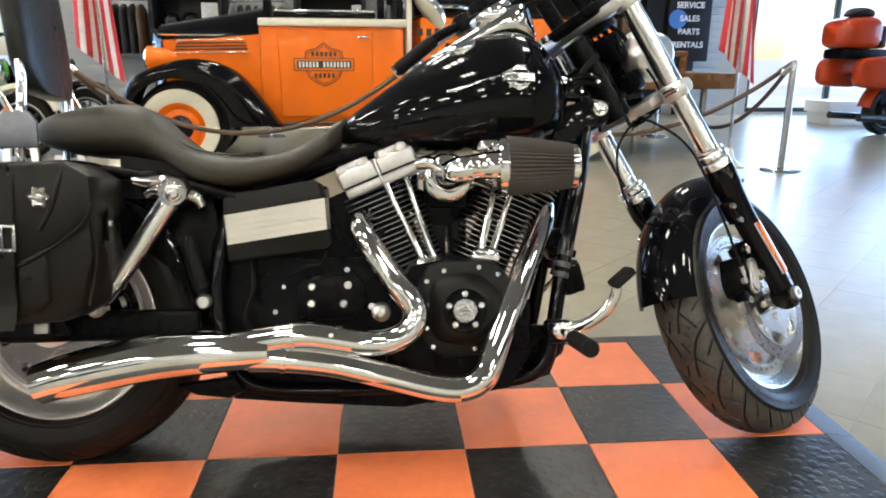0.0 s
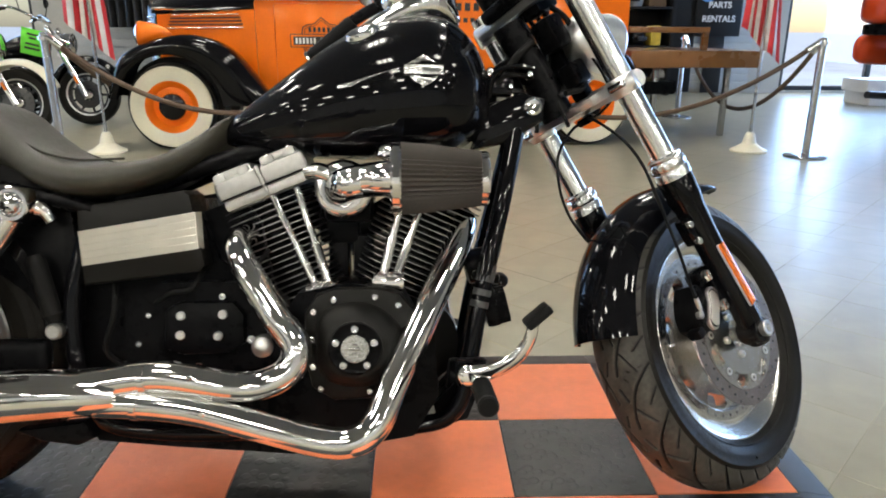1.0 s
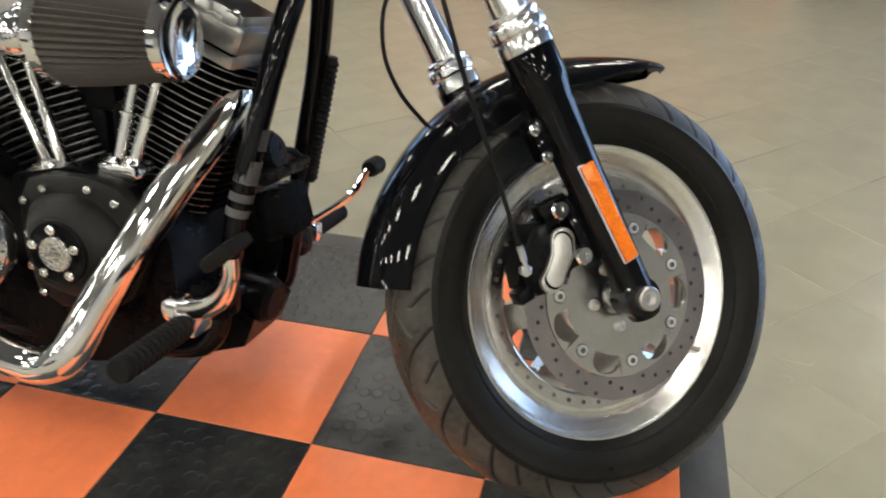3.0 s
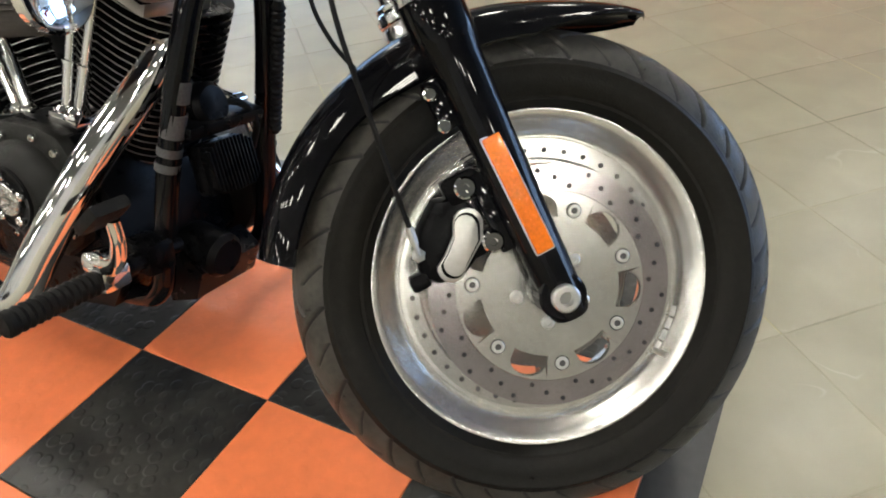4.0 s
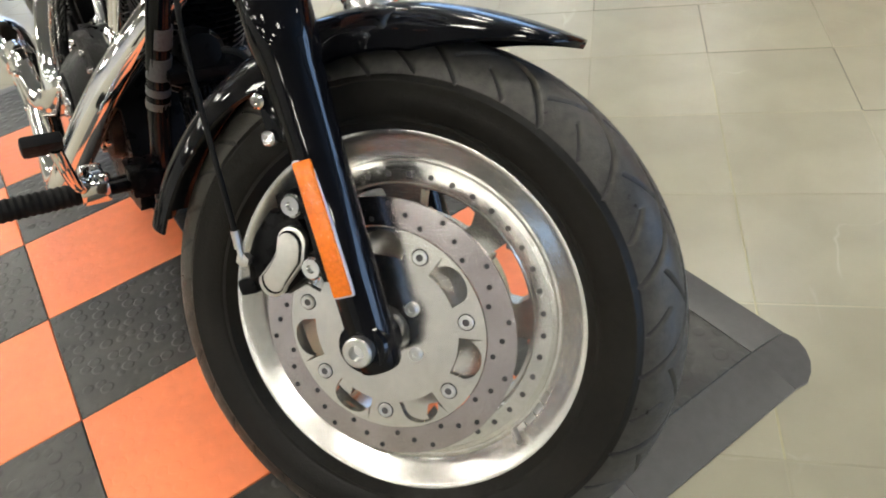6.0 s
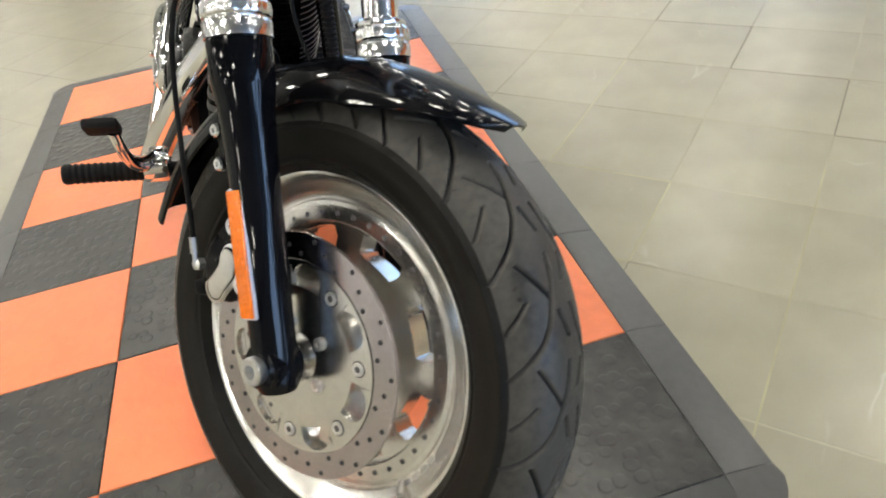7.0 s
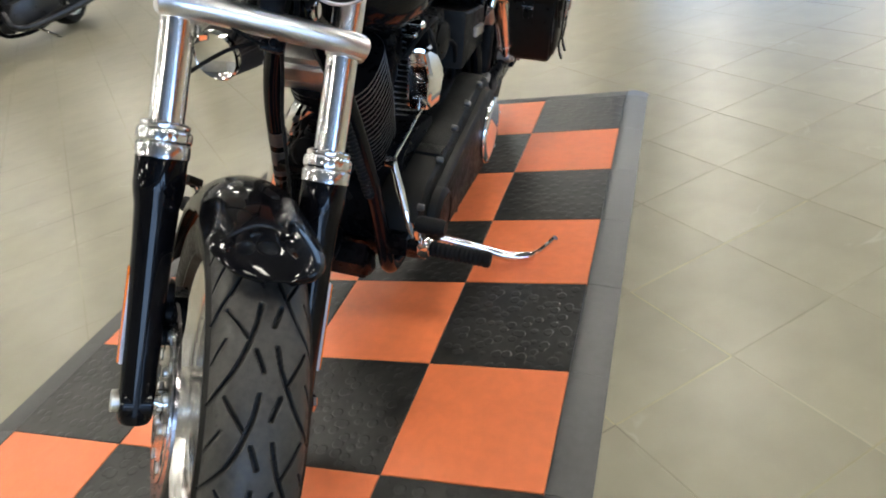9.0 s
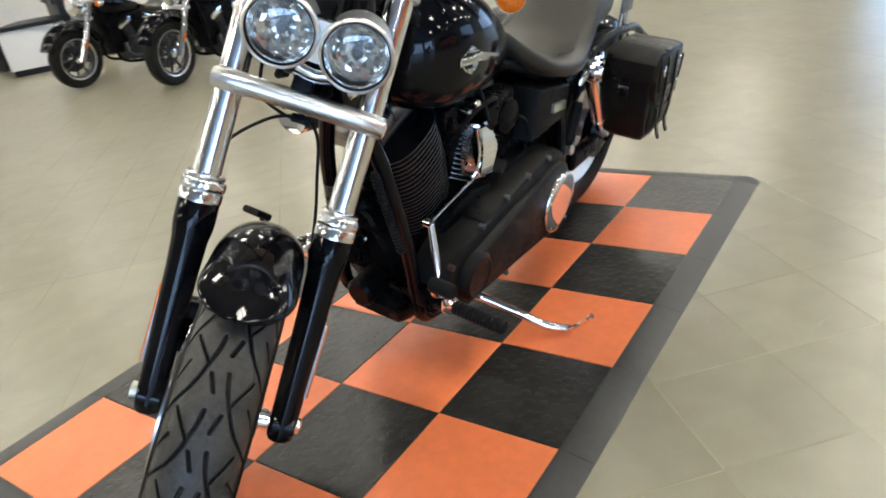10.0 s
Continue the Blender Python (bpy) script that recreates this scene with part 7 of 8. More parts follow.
    if shield:
        bm = bmesh.new()
        rings(bm, [[(0.55 + 0.10 * (y / 0.3) ** 2 * -1 - 0.25 * (z - 0.95), y, z) for y in (-0.28, -0.15, 0, 0.15, 0.28)] + [(0.545 + 0.10 * (y / 0.3) ** 2 * -1 - 0.25 * (z - 0.95), y, z) for y in (0.28, 0.15, 0, -0.15, -0.28)] for z in (0.95, 1.15, 1.35)])
        part("windshield", bm, CAR_GLASS, b)
    bm = bmesh.new()
    tube(bm, [(-0.05, 0.15, 0.16), (-0.12, 0.24, 0.08), (-0.18, 0.32, 0.0)], 0.012, 8)
    part("side_stand", bm, CHROME, b)
    return b


show_bike("black chrome cruiser motorcycle parked on the tile floor", pose(-3.39, -6.38, FLOOR_Z, -8, 0, 5), GLOSS, GLOSS)
show_bike("black cruiser motorcycle parked at the end of the row", pose(-3.35, -2.87, FLOOR_Z, -8, 0, 30), GLOSS, GLOSS)
show_bike("black cruiser motorcycle with chrome fork parked beside another", pose(-3.42, -4.89, FLOOR_Z, -8, 0, 10), GLOSS, GLOSS, bags=True)
show_bike("dark cruiser motorcycle with cream fenders near the window", pose(-4.13, 5.20, FLOOR_Z, -6, 0, 4), GLOSS, CREAM)
show_bike("dark cruiser motorcycle parked behind the rope posts", pose(-3.88, 6.02, FLOOR_Z, -6, 0, 4), GLOSS, GLOSS)
show_bike("red orange touring motorcycle with hard trunk and saddlebags", pose(6.62, 7.0, FLOOR_Z + 0.0, 0, 0, 8), RED_PAINT, RED_PAINT, bags=True, trunk=True, shield=True)
tag = thing("price_card", "lime green card hanging on a parked motorcycle", "card", pose(-3.30, 5.62, 0.80, 8, 14, 6))
bm = bmesh.new()
box(bm, (0, 0, 0), (0.20, 0.003, 0.24), 0.001)
part("card", bm, LIME, tag)
for z, w in ((0.07, 0.1), (0.035, 0.06), (-0.02, 0.12), (-0.06, 0.13)):
    bm = bmesh.new()
    box(bm, (0, -0.003, z), (w, 0.002, 0.018))
    part("bar", bm, INK, tag)

# vintage truck: x from the front wheel to the rear, y from the near side across, z up
truck = thing("vintage_truck", "orange and black vintage pickup truck with whitewall tyres and wooden bed", "truck", pose(-1.79, 4.54, FLOOR_Z, 0, 0, 5))
for x in (0.08, 3.55):
    for y, turn in ((0.02, 0), (1.42, 180)):
        w = new("wheel")
        w.parent = truck
        w.matrix_local = pose(x, y, 0.345, 0, 0, turn)
        r, h = 0.345, 0.08
        bm = bmesh.new()
        stack(bm, (0, 0.098, 0), AXIS, [(0.36, 0), (0.385, 0.004), (0.385, 0.30), (0.36, 0.304)], 40)
        part("wheel_well", bm, DARK, w, "dark inner wheel arch")
        bm = bmesh.new()
        hoop(bm, (0, 0, 0), AXIS, [(r * 0.62, -h * 0.7), (r * 0.74, -h), (r * 0.9, -h * 0.95), (r * 0.98, -h * 0.6), (r, 0), (r * 0.98, h * 0.6), (r * 0.9, h), (r * 0.62, h * 0.7)], 56)
        part("tyre", bm, SIDEWALL, w)
        bm = bmesh.new()
        hoop(bm, (0, 0, 0), AXIS, [(r * 0.60, -h * 0.9), (r * 0.66, -h * 1.05), (r * 0.91, -h * 1.03), (r * 0.93, -h * 0.85)], 56)
        part("white_wall", bm, CREAM, w, "cream white-wall band")
        bm = bmesh.new()
        stack(bm, (0, -h * 0.35, 0), (0, -1, 0), [(r * 0.63, -0.05), (r * 0.63, 0.035), (r * 0.60, 0.045), (r * 0.53, 0.03), (r * 0.45, -0.005), (r * 0.36, 0.0), (r * 0.30, 0.015)], 48)
        part("rim", bm, ORANGE, w, "orange pressed steel rim")
        bm = bmesh.new()
        stack(bm, (0, -h * 0.4, 0), (0, -1, 0), [(r * 0.31, 0), (r * 0.29, 0.035), (r * 0.2, 0.055), (r * 0.05, 0.06)], 36)
        part("hub_cap", bm, GLOSS, w, "black domed hub cap")


def truck_fender(x0, points):
    bm = bmesh.new()
    line = spline([(x, 0, z) for x, z in points], 5)
    cx = x0
    loops = []
    for p in line:
        dx, dz = (p.x - cx), (p.z - 0.345)
        L = math.hypot(dx, dz)
        u = Vector((dx / L, 0, dz / L))
        k = max(L - 0.405, 0.04)
        prof = [(-0.055, -k), (-0.075, -k), (-0.095, -k * 0.8), (-0.10, -k * 0.45), (-0.085, -0.03), (-0.04, 0.0), (0.06, 0.008), (0.18, 0.0), (0.34, -0.06), (0.34, -0.075), (0.18, -0.015), (0.06, -0.008), (-0.03, -0.02), (-0.075, -k * 0.45)]
        loops.append([(p.x + u.x * o, y, p.z + u.z * o) for y, o in prof])
    rings(bm, loops)
    part("fender", bm, GLOSS, truck, "gloss black swept fender", 60)


truck_fender(0.08, [(-0.40, 0.42), (-0.36, 0.55), (-0.25, 0.75), (0.03, 0.87), (0.3, 0.89), (0.56, 0.79), (0.77, 0.54), (0.90, 0.36)])
truck_fender(3.55, [(3.07, 0.40), (3.12, 0.60), (3.28, 0.78), (3.55, 0.86), (3.82, 0.78), (3.98, 0.58), (4.03, 0.42)])


def truck_box(name, c, s, mat, label="", bevel=0.02):
    bm = bmesh.new()
    box(bm, c, s, bevel)
    return part(name, bm, mat, truck, label)


bm = bmesh.new()
rings(bm, [[(x, 0.72 - w, 0.55), (x, 0.72 - w, zs), (x, 0.72 - w * 0.97, zs + 0.005), (x, 0.72 + w * 0.97, zs + 0.005), (x, 0.72 + w, zs), (x, 0.72 + w, 0.55)] for x, w, zs in ((-0.08, 0.30, 1.055), (0.3, 0.40, 1.07), (0.74, 0.50, 1.10))])
part("hood_side", bm, ORANGE, truck, "orange hood side")
bm = bmesh.new()
rings(bm, [[(x, 0.72 + w * math.cos(a), zs + 0.012 + hgt * math.sin(a)) for a in (math.pi * k / 14 for k in range(15))] for x, w, zs, hgt in ((-0.12, 0.30, 1.055, 0.13), (0.3, 0.405, 1.07, 0.18), (0.78, 0.505, 1.10, 0.24))])
part("hood_top", bm, GLOSS, truck, "gloss black hood top", 60)
for k in range(5):
    bm = bmesh.new()
    box(bm, (0, 0, 0), (0.66 - 0.02 * k, 0.022, 0.010), 0.004, pose(0.33, 0.314, 0.955 + 0.026 * k, 0, -1, -13.7))
    part("louver", bm, CHROME if k in (0, 4) else INK, truck)
bm = bmesh.new()
rings(bm, [[(-0.10 - d, 0.72 - w, 0.45), (-0.10 - d, 0.72 - w, 1.02), (-0.10 - d, 0.72 - w * 0.6, 1.14), (-0.10 - d, 0.72 + w * 0.6, 1.14), (-0.10 - d, 0.72 + w, 1.02), (-0.10 - d, 0.72 + w, 0.45)] for d, w in ((-0.10, 0.31), (0.0, 0.29), (0.10, 0.12))])
part("grille", bm, GLOSS, truck, "black grille shell")
for k in range(7):
    bm = bmesh.new()
    tube(bm, [(-0.02, 0.41, 0.80 + 0.04 * k), (-0.14, 0.50, 0.80 + 0.04 * k), (-0.205, 0.62, 0.80 + 0.04 * k)], 0.005, 8)
    part("grille_bar", bm, CHROME, truck)
for y in (0.10, 1.34):
    bm = bmesh.new()
    stack(bm, (0.10, y, 0.90), (-1, 0, 0), [(0.01, 0), (0.05, 0.04), (0.085, 0.12), (0.10, 0.20), (0.105, 0.235), (0.10, 0.245)], 28)
    lamp = part("headlamp", bm, ORANGE, truck, "orange headlamp bowl", 50)
    bm = bmesh.new()
    stack(bm, (-0.145, y, 0.90), (-1, 0, 0), [(0.1, 0), (0.075, 0.02), (0.02, 0.028)], 28)
    part("lens", bm, REFLECTOR, lamp)
truck_box("cab", (1.36, 0.72, 0.775), (1.24, 1.06, 0.83), ORANGE, "orange cab body", 0.04)
truck_box("door", (1.30, 0.185, 0.78), (0.80, 0.03, 0.74), ORANGE, "orange cab door", 0.02)
truck_box("belt_line", (1.38, 0.18, 1.205), (1.28, 0.05, 0.065), CREAM, "cream belt line", 0.015)
truck_box("hood_line", (0.34, 0.30, 1.098), (0.86, 0.03, 0.016), CHROME, "", 0.008)
for x in (0.82, 1.78, 1.94):
    truck_box("pillar", (x, 0.22, 1.43), (0.06, 0.07, 0.40), GLOSS, "", 0.015)
truck_box("window_frame", (1.30, 0.19, 1.265), (0.86, 0.04, 0.05), GLOSS, "", 0.015)
truck_box("window_trim", (1.30, 0.17, 1.30), (0.84, 0.02, 0.02), CHROME, "", 0.006)
truck_box("roof", (1.38, 0.72, 1.68), (1.30, 1.12, 0.12), GLOSS, "gloss black roof", 0.05)
truck_box("cab_back", (1.95, 0.72, 1.42), (0.05, 1.02, 0.42), GLOSS, "", 0.02)
truck_box("windscreen", (0.80, 0.72, 1.42), (0.012, 0.96, 0.38), CAR_GLASS, "", 0)
truck_box("door_handle", (1.62, 0.155, 1.09), (0.10, 0.02, 0.018), CHROME, "", 0.006)
truck_box("running_board", (1.95, 0.10, 0.335), (2.3, 0.30, 0.035), GLOSS, "black running board", 0.012)
truck_box("running_board_trim", (1.95, -0.055, 0.335), (2.3, 0.012, 0.025), CHROME, "", 0.004)
truck_box("rear_post", (2.02, 0.16, 1.05), (0.045, 0.05, 1.3), CREAM, "cream post", 0.01)
truck_box("cargo_body", (3.02, 0.75, 0.90), (1.80, 1.16, 0.72), ORANGE, "orange cargo body", 0.03)
truck_box("cargo_top", (3.02, 0.75, 1.50), (1.80, 1.12, 0.46), GLOSS, "black cargo top", 0.05)
truck_box("tail_platform", (4.58, 0.75, 0.715), (1.24, 1.16, 0.15), WOOD, "varnished wooden tail platform", 0.012)
truck_box("tail_rail", (4.30, 0.20, 0.965), (0.74, 0.06, 0.05), WOOD, "", 0.008)
truck_box("tail_rail_post", (4.64, 0.20, 0.87), (0.05, 0.05, 0.16), WOOD, "", 0.006)
truck_box("chassis", (2.2, 0.72, 0.45), (4.6, 0.7, 0.12), BLACK, "", 0.02)
for x in (4.3, 5.0):
    truck_box("platform_leg", (x, 0.4, 0.32), (0.05, 0.05, 0.64), BRUSHED, "", 0.006)
bm = bmesh.new()
sh = [(1.115, 0.912), (1.125, 0.965), (1.16, 0.985), (1.215, 0.992), (1.28, 1.045), (1.345, 0.992), (1.40, 0.985), (1.435, 0.965), (1.445, 0.912)]
sh2 = [(1.125, 0.804), (1.435, 0.804), (1.41, 0.745), (1.35, 0.70), (1.28, 0.672), (1.21, 0.70), (1.15, 0.745)]
for outline in (sh, sh2):
    for k0, k1 in ((1.0, 0.95), (0.88, 0.85)):
        o0, o1 = ([(1.28 + (x - 1.28) * k, 0.86 + (z - 0.86) * k) for x, z in outline] for k in (k0, k1))
        vs = [[bm.verts.new((x, 0.166, z)) for x, z in o] for o in (o0, o1)]
        vb = [[bm.verts.new((x, 0.171, z)) for x, z in o] for o in (o0, o1)]
        bridge(bm, vs[0], vs[1]), bridge(bm, vs[0], vb[0]), bridge(bm, vs[1], vb[1])
part("door_emblem", bm, INK, truck, "dark shield emblem outline")
truck_box("emblem_border", (1.28, 0.1685, 0.858), (0.515, 0.006, 0.108), INK, "", 0.002)
truck_box("emblem_edge", (1.28, 0.1660, 0.858), (0.500, 0.006, 0.095), ORANGE, "", 0.002)
truck_box("emblem_band", (1.28, 0.1635, 0.858), (0.465, 0.006, 0.066), INK, "dark emblem band", 0.002)
for k in range(15):
    if k != 6:
        truck_box("emblem_bar", (1.074 + 0.0295 * k, 0.1597, 0.858), (0.017, 0.004, 0.046), FLAG_WHITE, "", 0)
for k in range(6):
    truck_box("emblem_bar", (1.185 + 0.038 * k, 0.1645, 0.945), (0.022, 0.004, 0.038), INK, "", 0)
for k in range(5):
    truck_box("emblem_bar", (1.205 + 0.0375 * k, 0.1645, 0.765), (0.022, 0.004, 0.038), INK, "", 0)
for k in range(12):
    truck_box("side_bar", (2.12 + 0.075 * k, 0.165, 1.135), (0.046, 0.004, 0.062), INK, "", 0)
for k in range(9):
    truck_box("side_bar", (2.36 + 0.06 * k, 0.165, 1.03), (0.036, 0.004, 0.036), INK, "", 0)

# rope posts and ropes
POSTS = {"a": (-2.45, 4.15), "b": (0.23, 4.05), "c": (3.36, 4.20), "d": (3.25, 6.8), "e": (-1.35, 7.0)}
post0 = thing("rope_post", "brushed steel rope post on a round flat base", "rope post", pose(*POSTS["a"], FLOOR_Z), "rope posts")
bm = bmesh.new()
stack(bm, (0, 0, 0), (0, 0, 1), [(0.165, 0), (0.165, 0.008), (0.15, 0.016), (0.04, 0.022), (0.032, 0.03)], 40)
part("base", bm, BRUSHED, post0)
bm = bmesh.new()
stack(bm, (0, 0, 0.02), (0, 0, 1), [(0.029, 0), (0.029, 0.88), (0.026, 0.895), (0.01, 0.90)], 28)
part("pole", bm, BRUSHED, post0)
bm = bmesh.new()
hoop(bm, (0, 0, 0.875), (0, 0, 1), [(0.03, -0.012), (0.045, -0.012), (0.045, 0.012), (0.03, 0.012)], 28)
part("hook_ring", bm, CHROME, post0)
for k in ("b", "c", "d", "e"):
    copy_thing(post0, pose(*POSTS[k], FLOOR_Z))
for p, q, sag in (("a", "b", 0.52), ("b", "c", 0.55), ("c", "d", 0.62), ("a", "e", 0.62)):
    a, b = Vector((*POSTS[p], 0.85)), Vector((*POSTS[q], 0.85))
    d = (b - a).normalized() * 0.05
    rope = thing("barrier_rope", "brown velour barrier rope sagging between two posts", "rope", group="barrier ropes")
    bm = bmesh.new()
    pts = [(a + d).lerp(b - d, f) - Vector((0, 0, sag * 4 * f * (1 - f))) for f in (i / 14 for i in range(15))]
    tube(bm, pts, 0.019, 12, 3)
    part("cord", bm, ROPE, rope)
    for e, f in ((pts[0], pts[1]), (pts[-1], pts[-2])):
        bm = bmesh.new()
        g = (f - e).normalized()
        cyl(bm, e - g * 0.03, e + g * 0.09, 0.024)
        part("end_cap", bm, CHROME, rope)

# flags
for fx, fy, turn in ((-2.22, 4.42, 15), (3.02, 4.47, -10)):
    fl = thing("flag", "red and white striped flag hanging on a floor stand", "flag", pose(fx, fy, FLOOR_Z, 0, 0, turn), "flags")
    bm = bmesh.new()
    stack(bm, (0, 0, 0), (0, 0, 1), [(0.145, 0), (0.145, 0.015), (0.11, 0.03), (0.055, 0.07), (0.042, 0.13), (0.028, 0.16)], 36)
    part("stand", bm, CREAM, fl, "cream conical stand")
    bm = bmesh.new()
    cyl(bm, (0, 0, 0.15), (0, 0, 2.3), 0.013)
    part("pole", bm, BRUSHED, fl)

    def fold(u, z):
        return Vector((-0.02 + u * (0.16 + 0.12 * (2.2 - z)), 0.05 * math.sin(u * 9 + z * 2.1) + 0.02 * math.sin(u * 21), z - 0.35 * u * (1 - 0.3 * math.sin(z * 3))))
    n = 9
    for k in range(n):
        u0, u1 = -0.5 + k / n, -0.5 + (k + 1) / n
        bm = bmesh.new()
        loops = []
        for i in range(19):
            z = 2.2 - 1.35 * i / 18
            row = [fold(u0 + (u1 - u0) * q / 3, z) for q in range(4)]
            loops.append([tuple(p) for p in row] + [(p.x, p.y + 0.004, p.z) for p in reversed(row)])
        rings(bm, loops)
        part("stripe", bm, FLAG_RED if k % 2 == 0 else FLAG_WHITE, fl, "", 70)
    bm = bmesh.new()
    loops = []
    for i in range(9):
        z = 2.24 - 0.45 * i / 8
        row = [fold(-0.5 + q / 10, z) + Vector((0, -0.012, 0)) for q in range(11)]
        loops.append([tuple(p) for p in row] + [(p.x, p.y + 0.004, p.z) for p in reversed(row)])
    rings(bm, loops)
    part("canton", bm, FLAG_BLUE, fl, "dark blue canton", 70)

# wall display behind the truck
panel = thing("slatwall_panel", "grey slatted display panel on the wall", "display panel", kind="structure")
for k in range(22):
    bm = bmesh.new()
    box(bm, (0.3, NY - 0.02, 0.10 + 0.12 * k), (10.6, 0.03, 0.112), 0.004)
    part("slat", bm, SLAT, panel)
for x in (-2.9, -0.8, 1.4, 3.6):
    rack = thing("display_shelf", "dark display shelf unit with boxes and bags", "shelf", pose(x, NY - 0.35, FLOOR_Z), "display shelves")
    for dx in (-0.5, 0.5):
        bm = bmesh.new()
        box(bm, (dx, 0, 1.1), (0.06, 0.5, 2.2), 0.008)
        part("upright", bm, DARK, rack)
    bm = bmesh.new()
    box(bm, (0, 0.265, 1.1), (1.06, 0.02, 2.2), 0.004)
    part("back_panel", bm, DARK, rack)
    for z in (0.12, 0.72, 1.28, 1.85):
        bm = bmesh.new()
        box(bm, (0, 0, z), (0.94, 0.5, 0.035), 0.006)
        part("shelf", bm, DARK, rack)
rnd = random.Random(4)
STOCK = [material("stock_" + n, c, 0.4, grain=0.15, scale=12, stain=0.15, stain_scale=4) for n, c in (("black", (0.015, 0.015, 0.015)), ("grey", (0.2, 0.2, 0.2)), ("white", (0.55, 0.55, 0.52)), ("brown", (0.1, 0.06, 0.03)), ("yellow", (0.6, 0.42, 0.05)))]
for x in (-2.9, -0.8, 1.4, 3.6):
    for z in (0.1215, 0.7215, 1.2815):
        cx = x - 0.4
        while cx < x + 0.34:
            w = rnd.uniform(0.16, 0.3)
            if rnd.random() < 0.45:
                helm = thing("helmet", "glossy dark motorcycle helmet on a shelf", "helmet", pose(cx + 0.13, NY - 0.4, z + 0.002 + FLOOR_Z + 0.016, 0, 0, rnd.uniform(-30, 30)), "helmets")
                bm = bmesh.new()
                stack(bm, (0, 0, 0), (0, 0, 1), [(0.10, 0), (0.125, 0.04), (0.135, 0.10), (0.13, 0.16), (0.105, 0.21), (0.06, 0.24), (0.01, 0.25)], 24)
                part("shell", bm, GLOSS if rnd.random() < 0.7 else STOCK[1], helm)
                bm = bmesh.new()
                box(bm, (0, -0.125, 0.10), (0.16, 0.04, 0.06), 0.015)
                part("visor", bm, DARK, helm)
                cx += 0.3
            else:
                bag = thing("stock_box", "plain boxed stock on a display shelf", "box", pose(cx + w / 2, NY - 0.38, z + 0.002, 0, 0, 0), "stock boxes")
                h = rnd.uniform(0.15, 0.4)
                bm = bmesh.new()
                box(bm, (0, 0, h / 2), (w - 0.02, 0.3, h), 0.02)
                part("carton", bm, rnd.choice(STOCK), bag)
                cx += w
for x in (-3.95, -1.9, 0.3, 2.5):
    rail = thing("jacket_rail", "steel wall rail with dark jackets on hangers", "clothes rail", pose(x, NY - 0.4, FLOOR_Z), "jacket rails")
    bm = bmesh.new()
    cyl(bm, (-0.42, 0, 1.72), (0.42, 0, 1.72), 0.014)
    for dx in (-0.4, 0.4):
        cyl(bm, (dx, 0, 1.72), (dx, 0.36, 1.72), 0.012)
    part("rail", bm, BRUSHED, rail)
    for k in range(7):
        jx = -0.36 + 0.12 * k
        bm = bmesh.new()
        loops = []
        for z, hw, th in ((1.66, 0.05, 0.02), (1.60, 0.20, 0.035), (1.5, 0.25, 0.045), (1.2, 0.23, 0.05), (0.98, 0.24, 0.05), (0.95, 0.22, 0.045)):
            loops.append([(jx + th * math.cos(a) * (1 + 0.15 * math.sin(3 * a + k)), hw * math.sin(a), z) for a in (2 * math.pi * q / 20 for q in range(20))])
        rings(bm, loops)
        part("jacket", bm, JACKET if k % 3 else STOCK[(k + 1) % 4], rail, "dark jacket on a hanger", 60)

dark_panel = thing("wall_panel", "dark wall panel beside the sign board", "wall panel", kind="structure")
bm = bmesh.new()
box(bm, (4.37, NY - 0.06, 1.2), (0.54, 0.04, 2.4), 0.006)
part("panel", bm, DARK, dark_panel)

# sign board
sign = thing("sign_board", "black standing sign board with white lettering", "sign", pose(4.97, NY - 0.12, 0.86))
bm = bmesh.new()
box(bm, (0, 0.03, -0.43), (0.30, 0.03, 0.88), 0.006)
part("stand", bm, DARK, sign)
bm = bmesh.new()
box(bm, (0, 0, 0.55), (0.72, 0.04, 1.1), 0.006)
part("board", bm, DARK, sign)
for k, word in enumerate(("RENTALS", "PARTS", "SALES", "SERVICE")):
    cu = bpy.data.curves.new(word.lower(), "FONT")
    cu.body, cu.size, cu.align_x, cu.extrude, cu.offset = word, 0.128, "CENTER", 0.003, 0.003
    t = new("word", cu)
    t.parent = sign
    t.matrix_local = pose(0, -0.026, 0.22 + 0.205 * k, 90)
    cu.materials.append(WHITE_PAINT)
bm = bmesh.new()
stack(bm, (-0.2, -0.022, 0.66), (0, -1, 0), [(0.15, 0), (0.15, 0.002)], 24)
part("blue_disc", bm, material("sign_blue", (0.05, 0.18, 0.5), 0.5, grain=0.1), sign)

# display blocks and counter
for k, (dx, dz) in enumerate(((0, 0), (-0.06, 0.172))):
    blk = thing("display_block", "white display plinth slab by the window", "plinth", pose(6.72 + dx, 8.45, FLOOR_Z + dz), "plinth slabs")
    bm = bmesh.new()
    box(bm, (0, 0, 0.085), (0.68, 0.6, 0.168), 0.008)
    part("slab", bm, WHITE_PAINT, blk)
counter = thing("sales_counter", "pale grey sales counter with dark plinth and dark top", "counter", pose(-3.75, -9.1, FLOOR_Z, 0, 0, -40))
bm = bmesh.new()
box(bm, (0, 0, 0.33), (0.7, 1.3, 0.50), 0.01)
part("counter_body", bm, WHITE_PAINT, counter)
bm = bmesh.new()
box(bm, (0, 0, 0.04), (0.66, 1.26, 0.08), 0.004)
part("plinth", bm, DARK, counter)
bm = bmesh.new()
box(bm, (0, 0, 0.605), (0.8, 1.4, 0.05), 0.01)
part("counter_top", bm, DARK, counter)
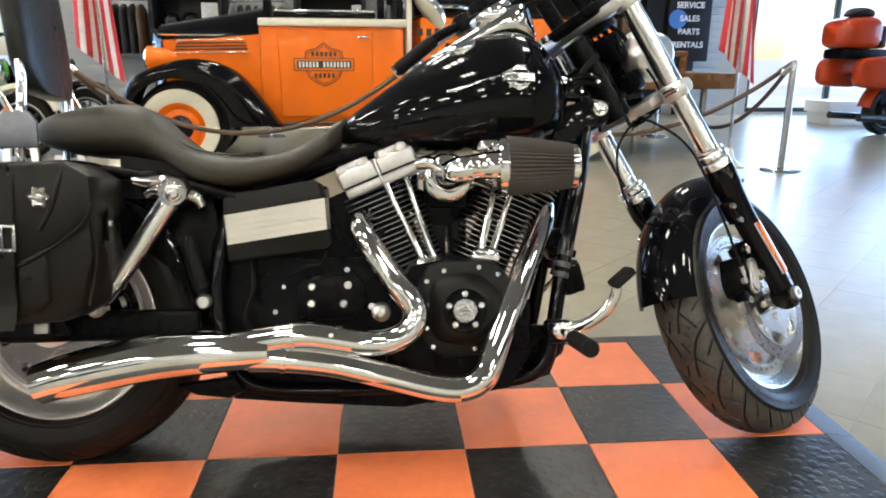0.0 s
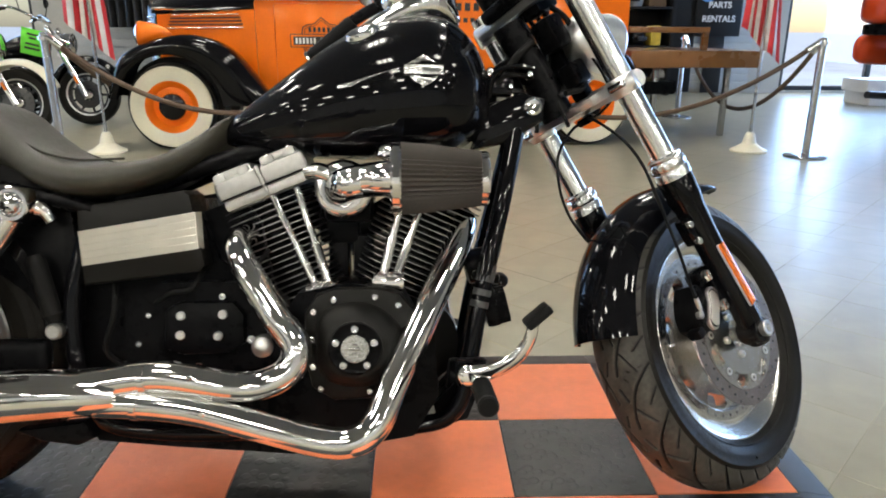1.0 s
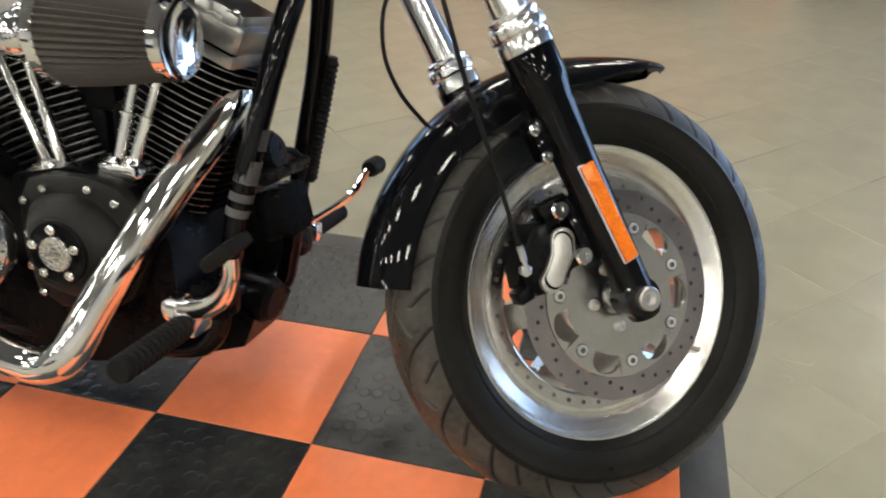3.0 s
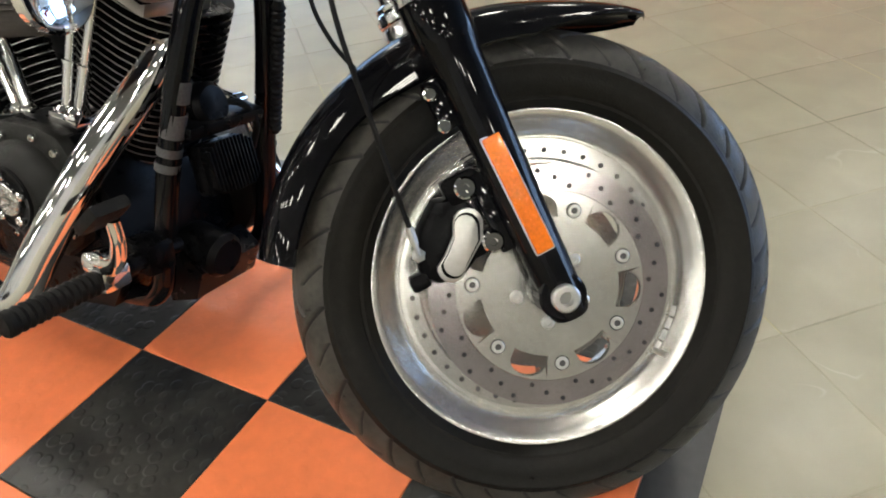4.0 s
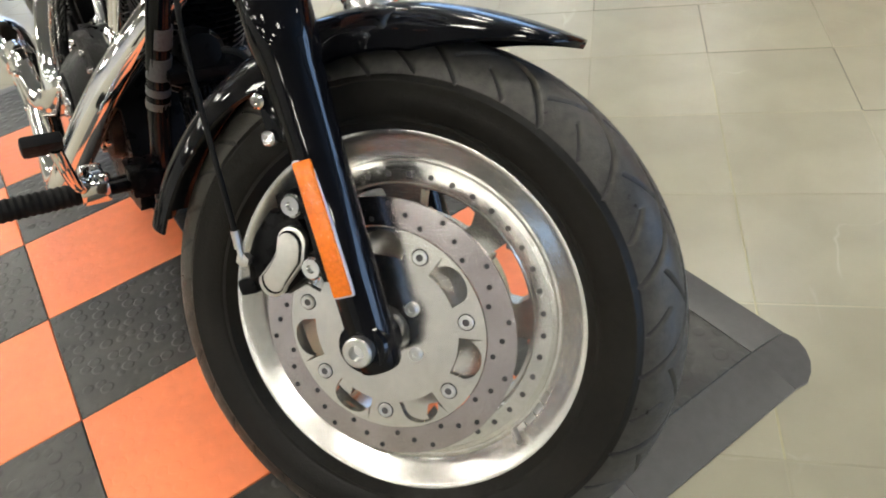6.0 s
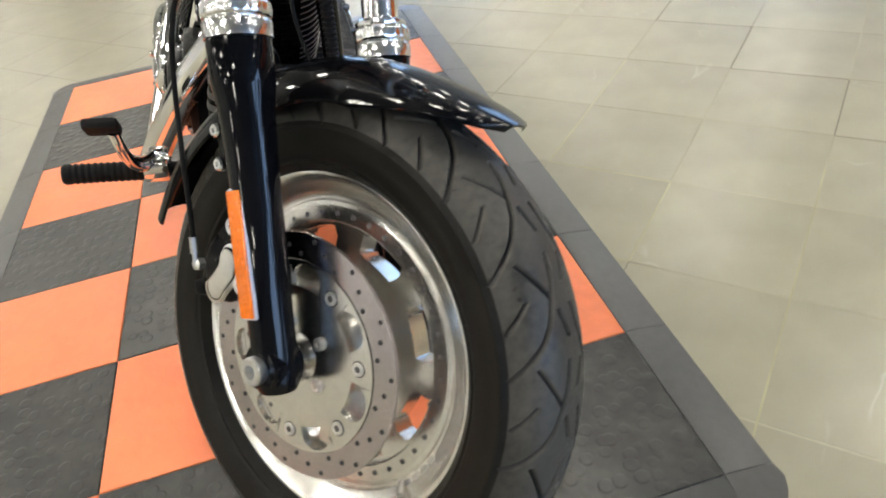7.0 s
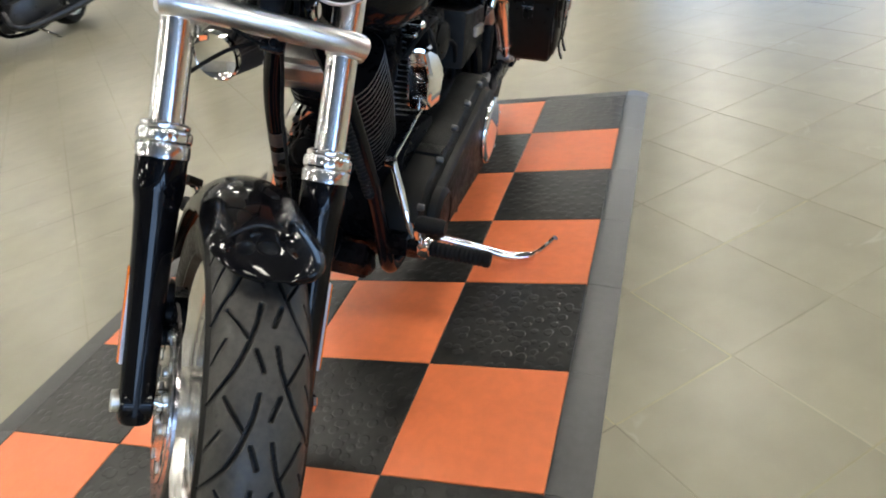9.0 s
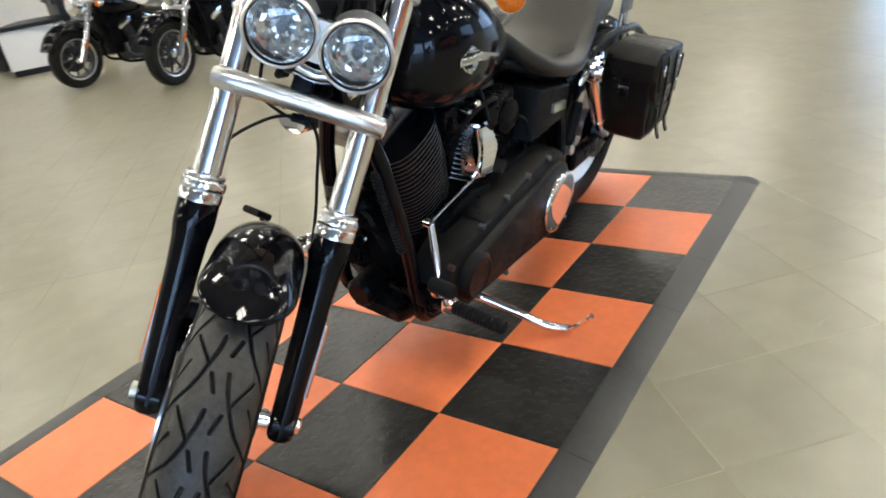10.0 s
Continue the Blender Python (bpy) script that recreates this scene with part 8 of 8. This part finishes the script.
case = thing("display_case", "dark low display case with a pale top edge", "display case", pose(-3.86, -10.45, FLOOR_Z, 0, 0, -4))
bm = bmesh.new()
box(bm, (0, 0, 0.26), (0.66, 1.2, 0.52), 0.01)
part("case_body", bm, DARK, case)
bm = bmesh.new()
box(bm, (0, 0, 0.545), (0.70, 1.24, 0.05), 0.008)
part("case_top", bm, WHITE_PAINT, case, "pale top slab")
bm = bmesh.new()
box(bm, (0.336, 0.1, 0.24), (0.012, 0.5, 0.10), 0.004)
part("case_panel", bm, SLAT, case, "grey front panel")
rack = thing("clothes_shelf", "dark shelf stacked with folded dark clothing", "shelf", pose(-4.75, -9.9, FLOOR_Z, 0, 0, -25))
bm = bmesh.new()
box(bm, (0, 0, 0.62), (0.5, 2.6, 1.24), 0.01)
part("shelf_body", bm, DARK, rack)
fold_rng = random.Random(12)
for k in range(9):
    for level in (0.78, 1.04):
        bm = bmesh.new()
        h = fold_rng.uniform(0.09, 0.17)
        box(bm, (0.255, -1.12 + 0.28 * k, level + h / 2), (0.10, 0.23, h), 0.02)
        part("folded_cloth", bm, fold_rng.choice((JACKET, JACKET, INK, SLAT, ROPE)), rack)

# ---- floor tiles, laid diagonally ----
TS = 0.2965
S0, D0 = 0.912, -0.390
C45 = math.sqrt(0.5)
JOINT = 0.0036
me_tile = tile_mesh("floor_tile", TS - JOINT, TS - JOINT, 0.0045, 0.0005, FLOOR_TILE)
rest = bmesh.new()
count = 0
for i in range(-70, 70):
    for j in range(-70, 70):
        s, d = S0 + TS * (i + 0.5), D0 + TS * (j + 0.5)
        x, y = (s + d) * C45, (s - d) * C45
        if not (WX + 0.25 < x < EX - 0.25 and SY + 0.25 < y < NY - 0.25) or (abs(x) < 0.85 and abs(y) < 0.4):
            continue
        if abs(x - 0.6) < 2.15 and -0.9 < y < 3.4 and count < 300 and (y > 0.3 or x > 0.9):
            o = new("floor_tile", me_tile)
            o.parent = floor
            o.matrix_local = pose(x, y, FLOOR_Z - 0.0045, 0, 0, 45)
            count += 1
        else:
            h = (TS - JOINT) / 2 * math.sqrt(2)
            rest.faces.new([rest.verts.new((x + h * a, y + h * b, FLOOR_Z)) for a, b in ((1, 0), (0, 1), (-1, 0), (0, -1))])


def joint_line(name, mat, s0, d0, s1, d1, label):
    """A run of grout of its own colour, between two corners of the tile grid."""
    (x0, y0), (x1, y1) = (((S0 + TS * a + D0 + TS * b) * C45, (S0 + TS * a - D0 - TS * b) * C45) for a, b in ((s0, d0), (s1, d1)))
    bm = bmesh.new()
    L = math.hypot(x1 - x0, y1 - y0)
    box(bm, (0, 0, 0), (L - JOINT, JOINT - 0.0003, 0.002), m=pose((x0 + x1) / 2, (y0 + y1) / 2, FLOOR_Z - 0.0013, 0, 0, math.degrees(math.atan2(y1 - y0, x1 - x0))))
    part(name, bm, mat, floor, label)


# a stepped seam where two batches of tile meet, and joints filled with paler grout
for k in range(-5, 5):
    joint_line("grout_joint", GROUT_DARK, k + 1, k - 2, k + 1, k - 1, "dark grout joint")
    joint_line("grout_joint", GROUT_DARK, k, k - 2, k + 1, k - 2, "dark grout joint")
for s0, d0, s1, d1 in ((1, -0.5, 1, 3), (0, 0, 0, 1), (-1, -2, -1, 0), (0, 1, -1, 1), (0, 0, -1, 0), (5, 0, 5, 5), (3, 2, 3, 6), (2, 4, 6, 4), (4, 0, 4, 3)):
    joint_line("grout_joint", GROUT_PALE, s0, d0, s1, d1, "pale yellowish grout joint")
me = bpy.data.meshes.new("floor_tiles")
rest.to_mesh(me)
rest.free()
me.materials.append(FLOOR_TILE)
ob = new("floor_tiles", me)
ob.parent = floor
tagged(ob, "grey beige floor tiles", kind="stuff")
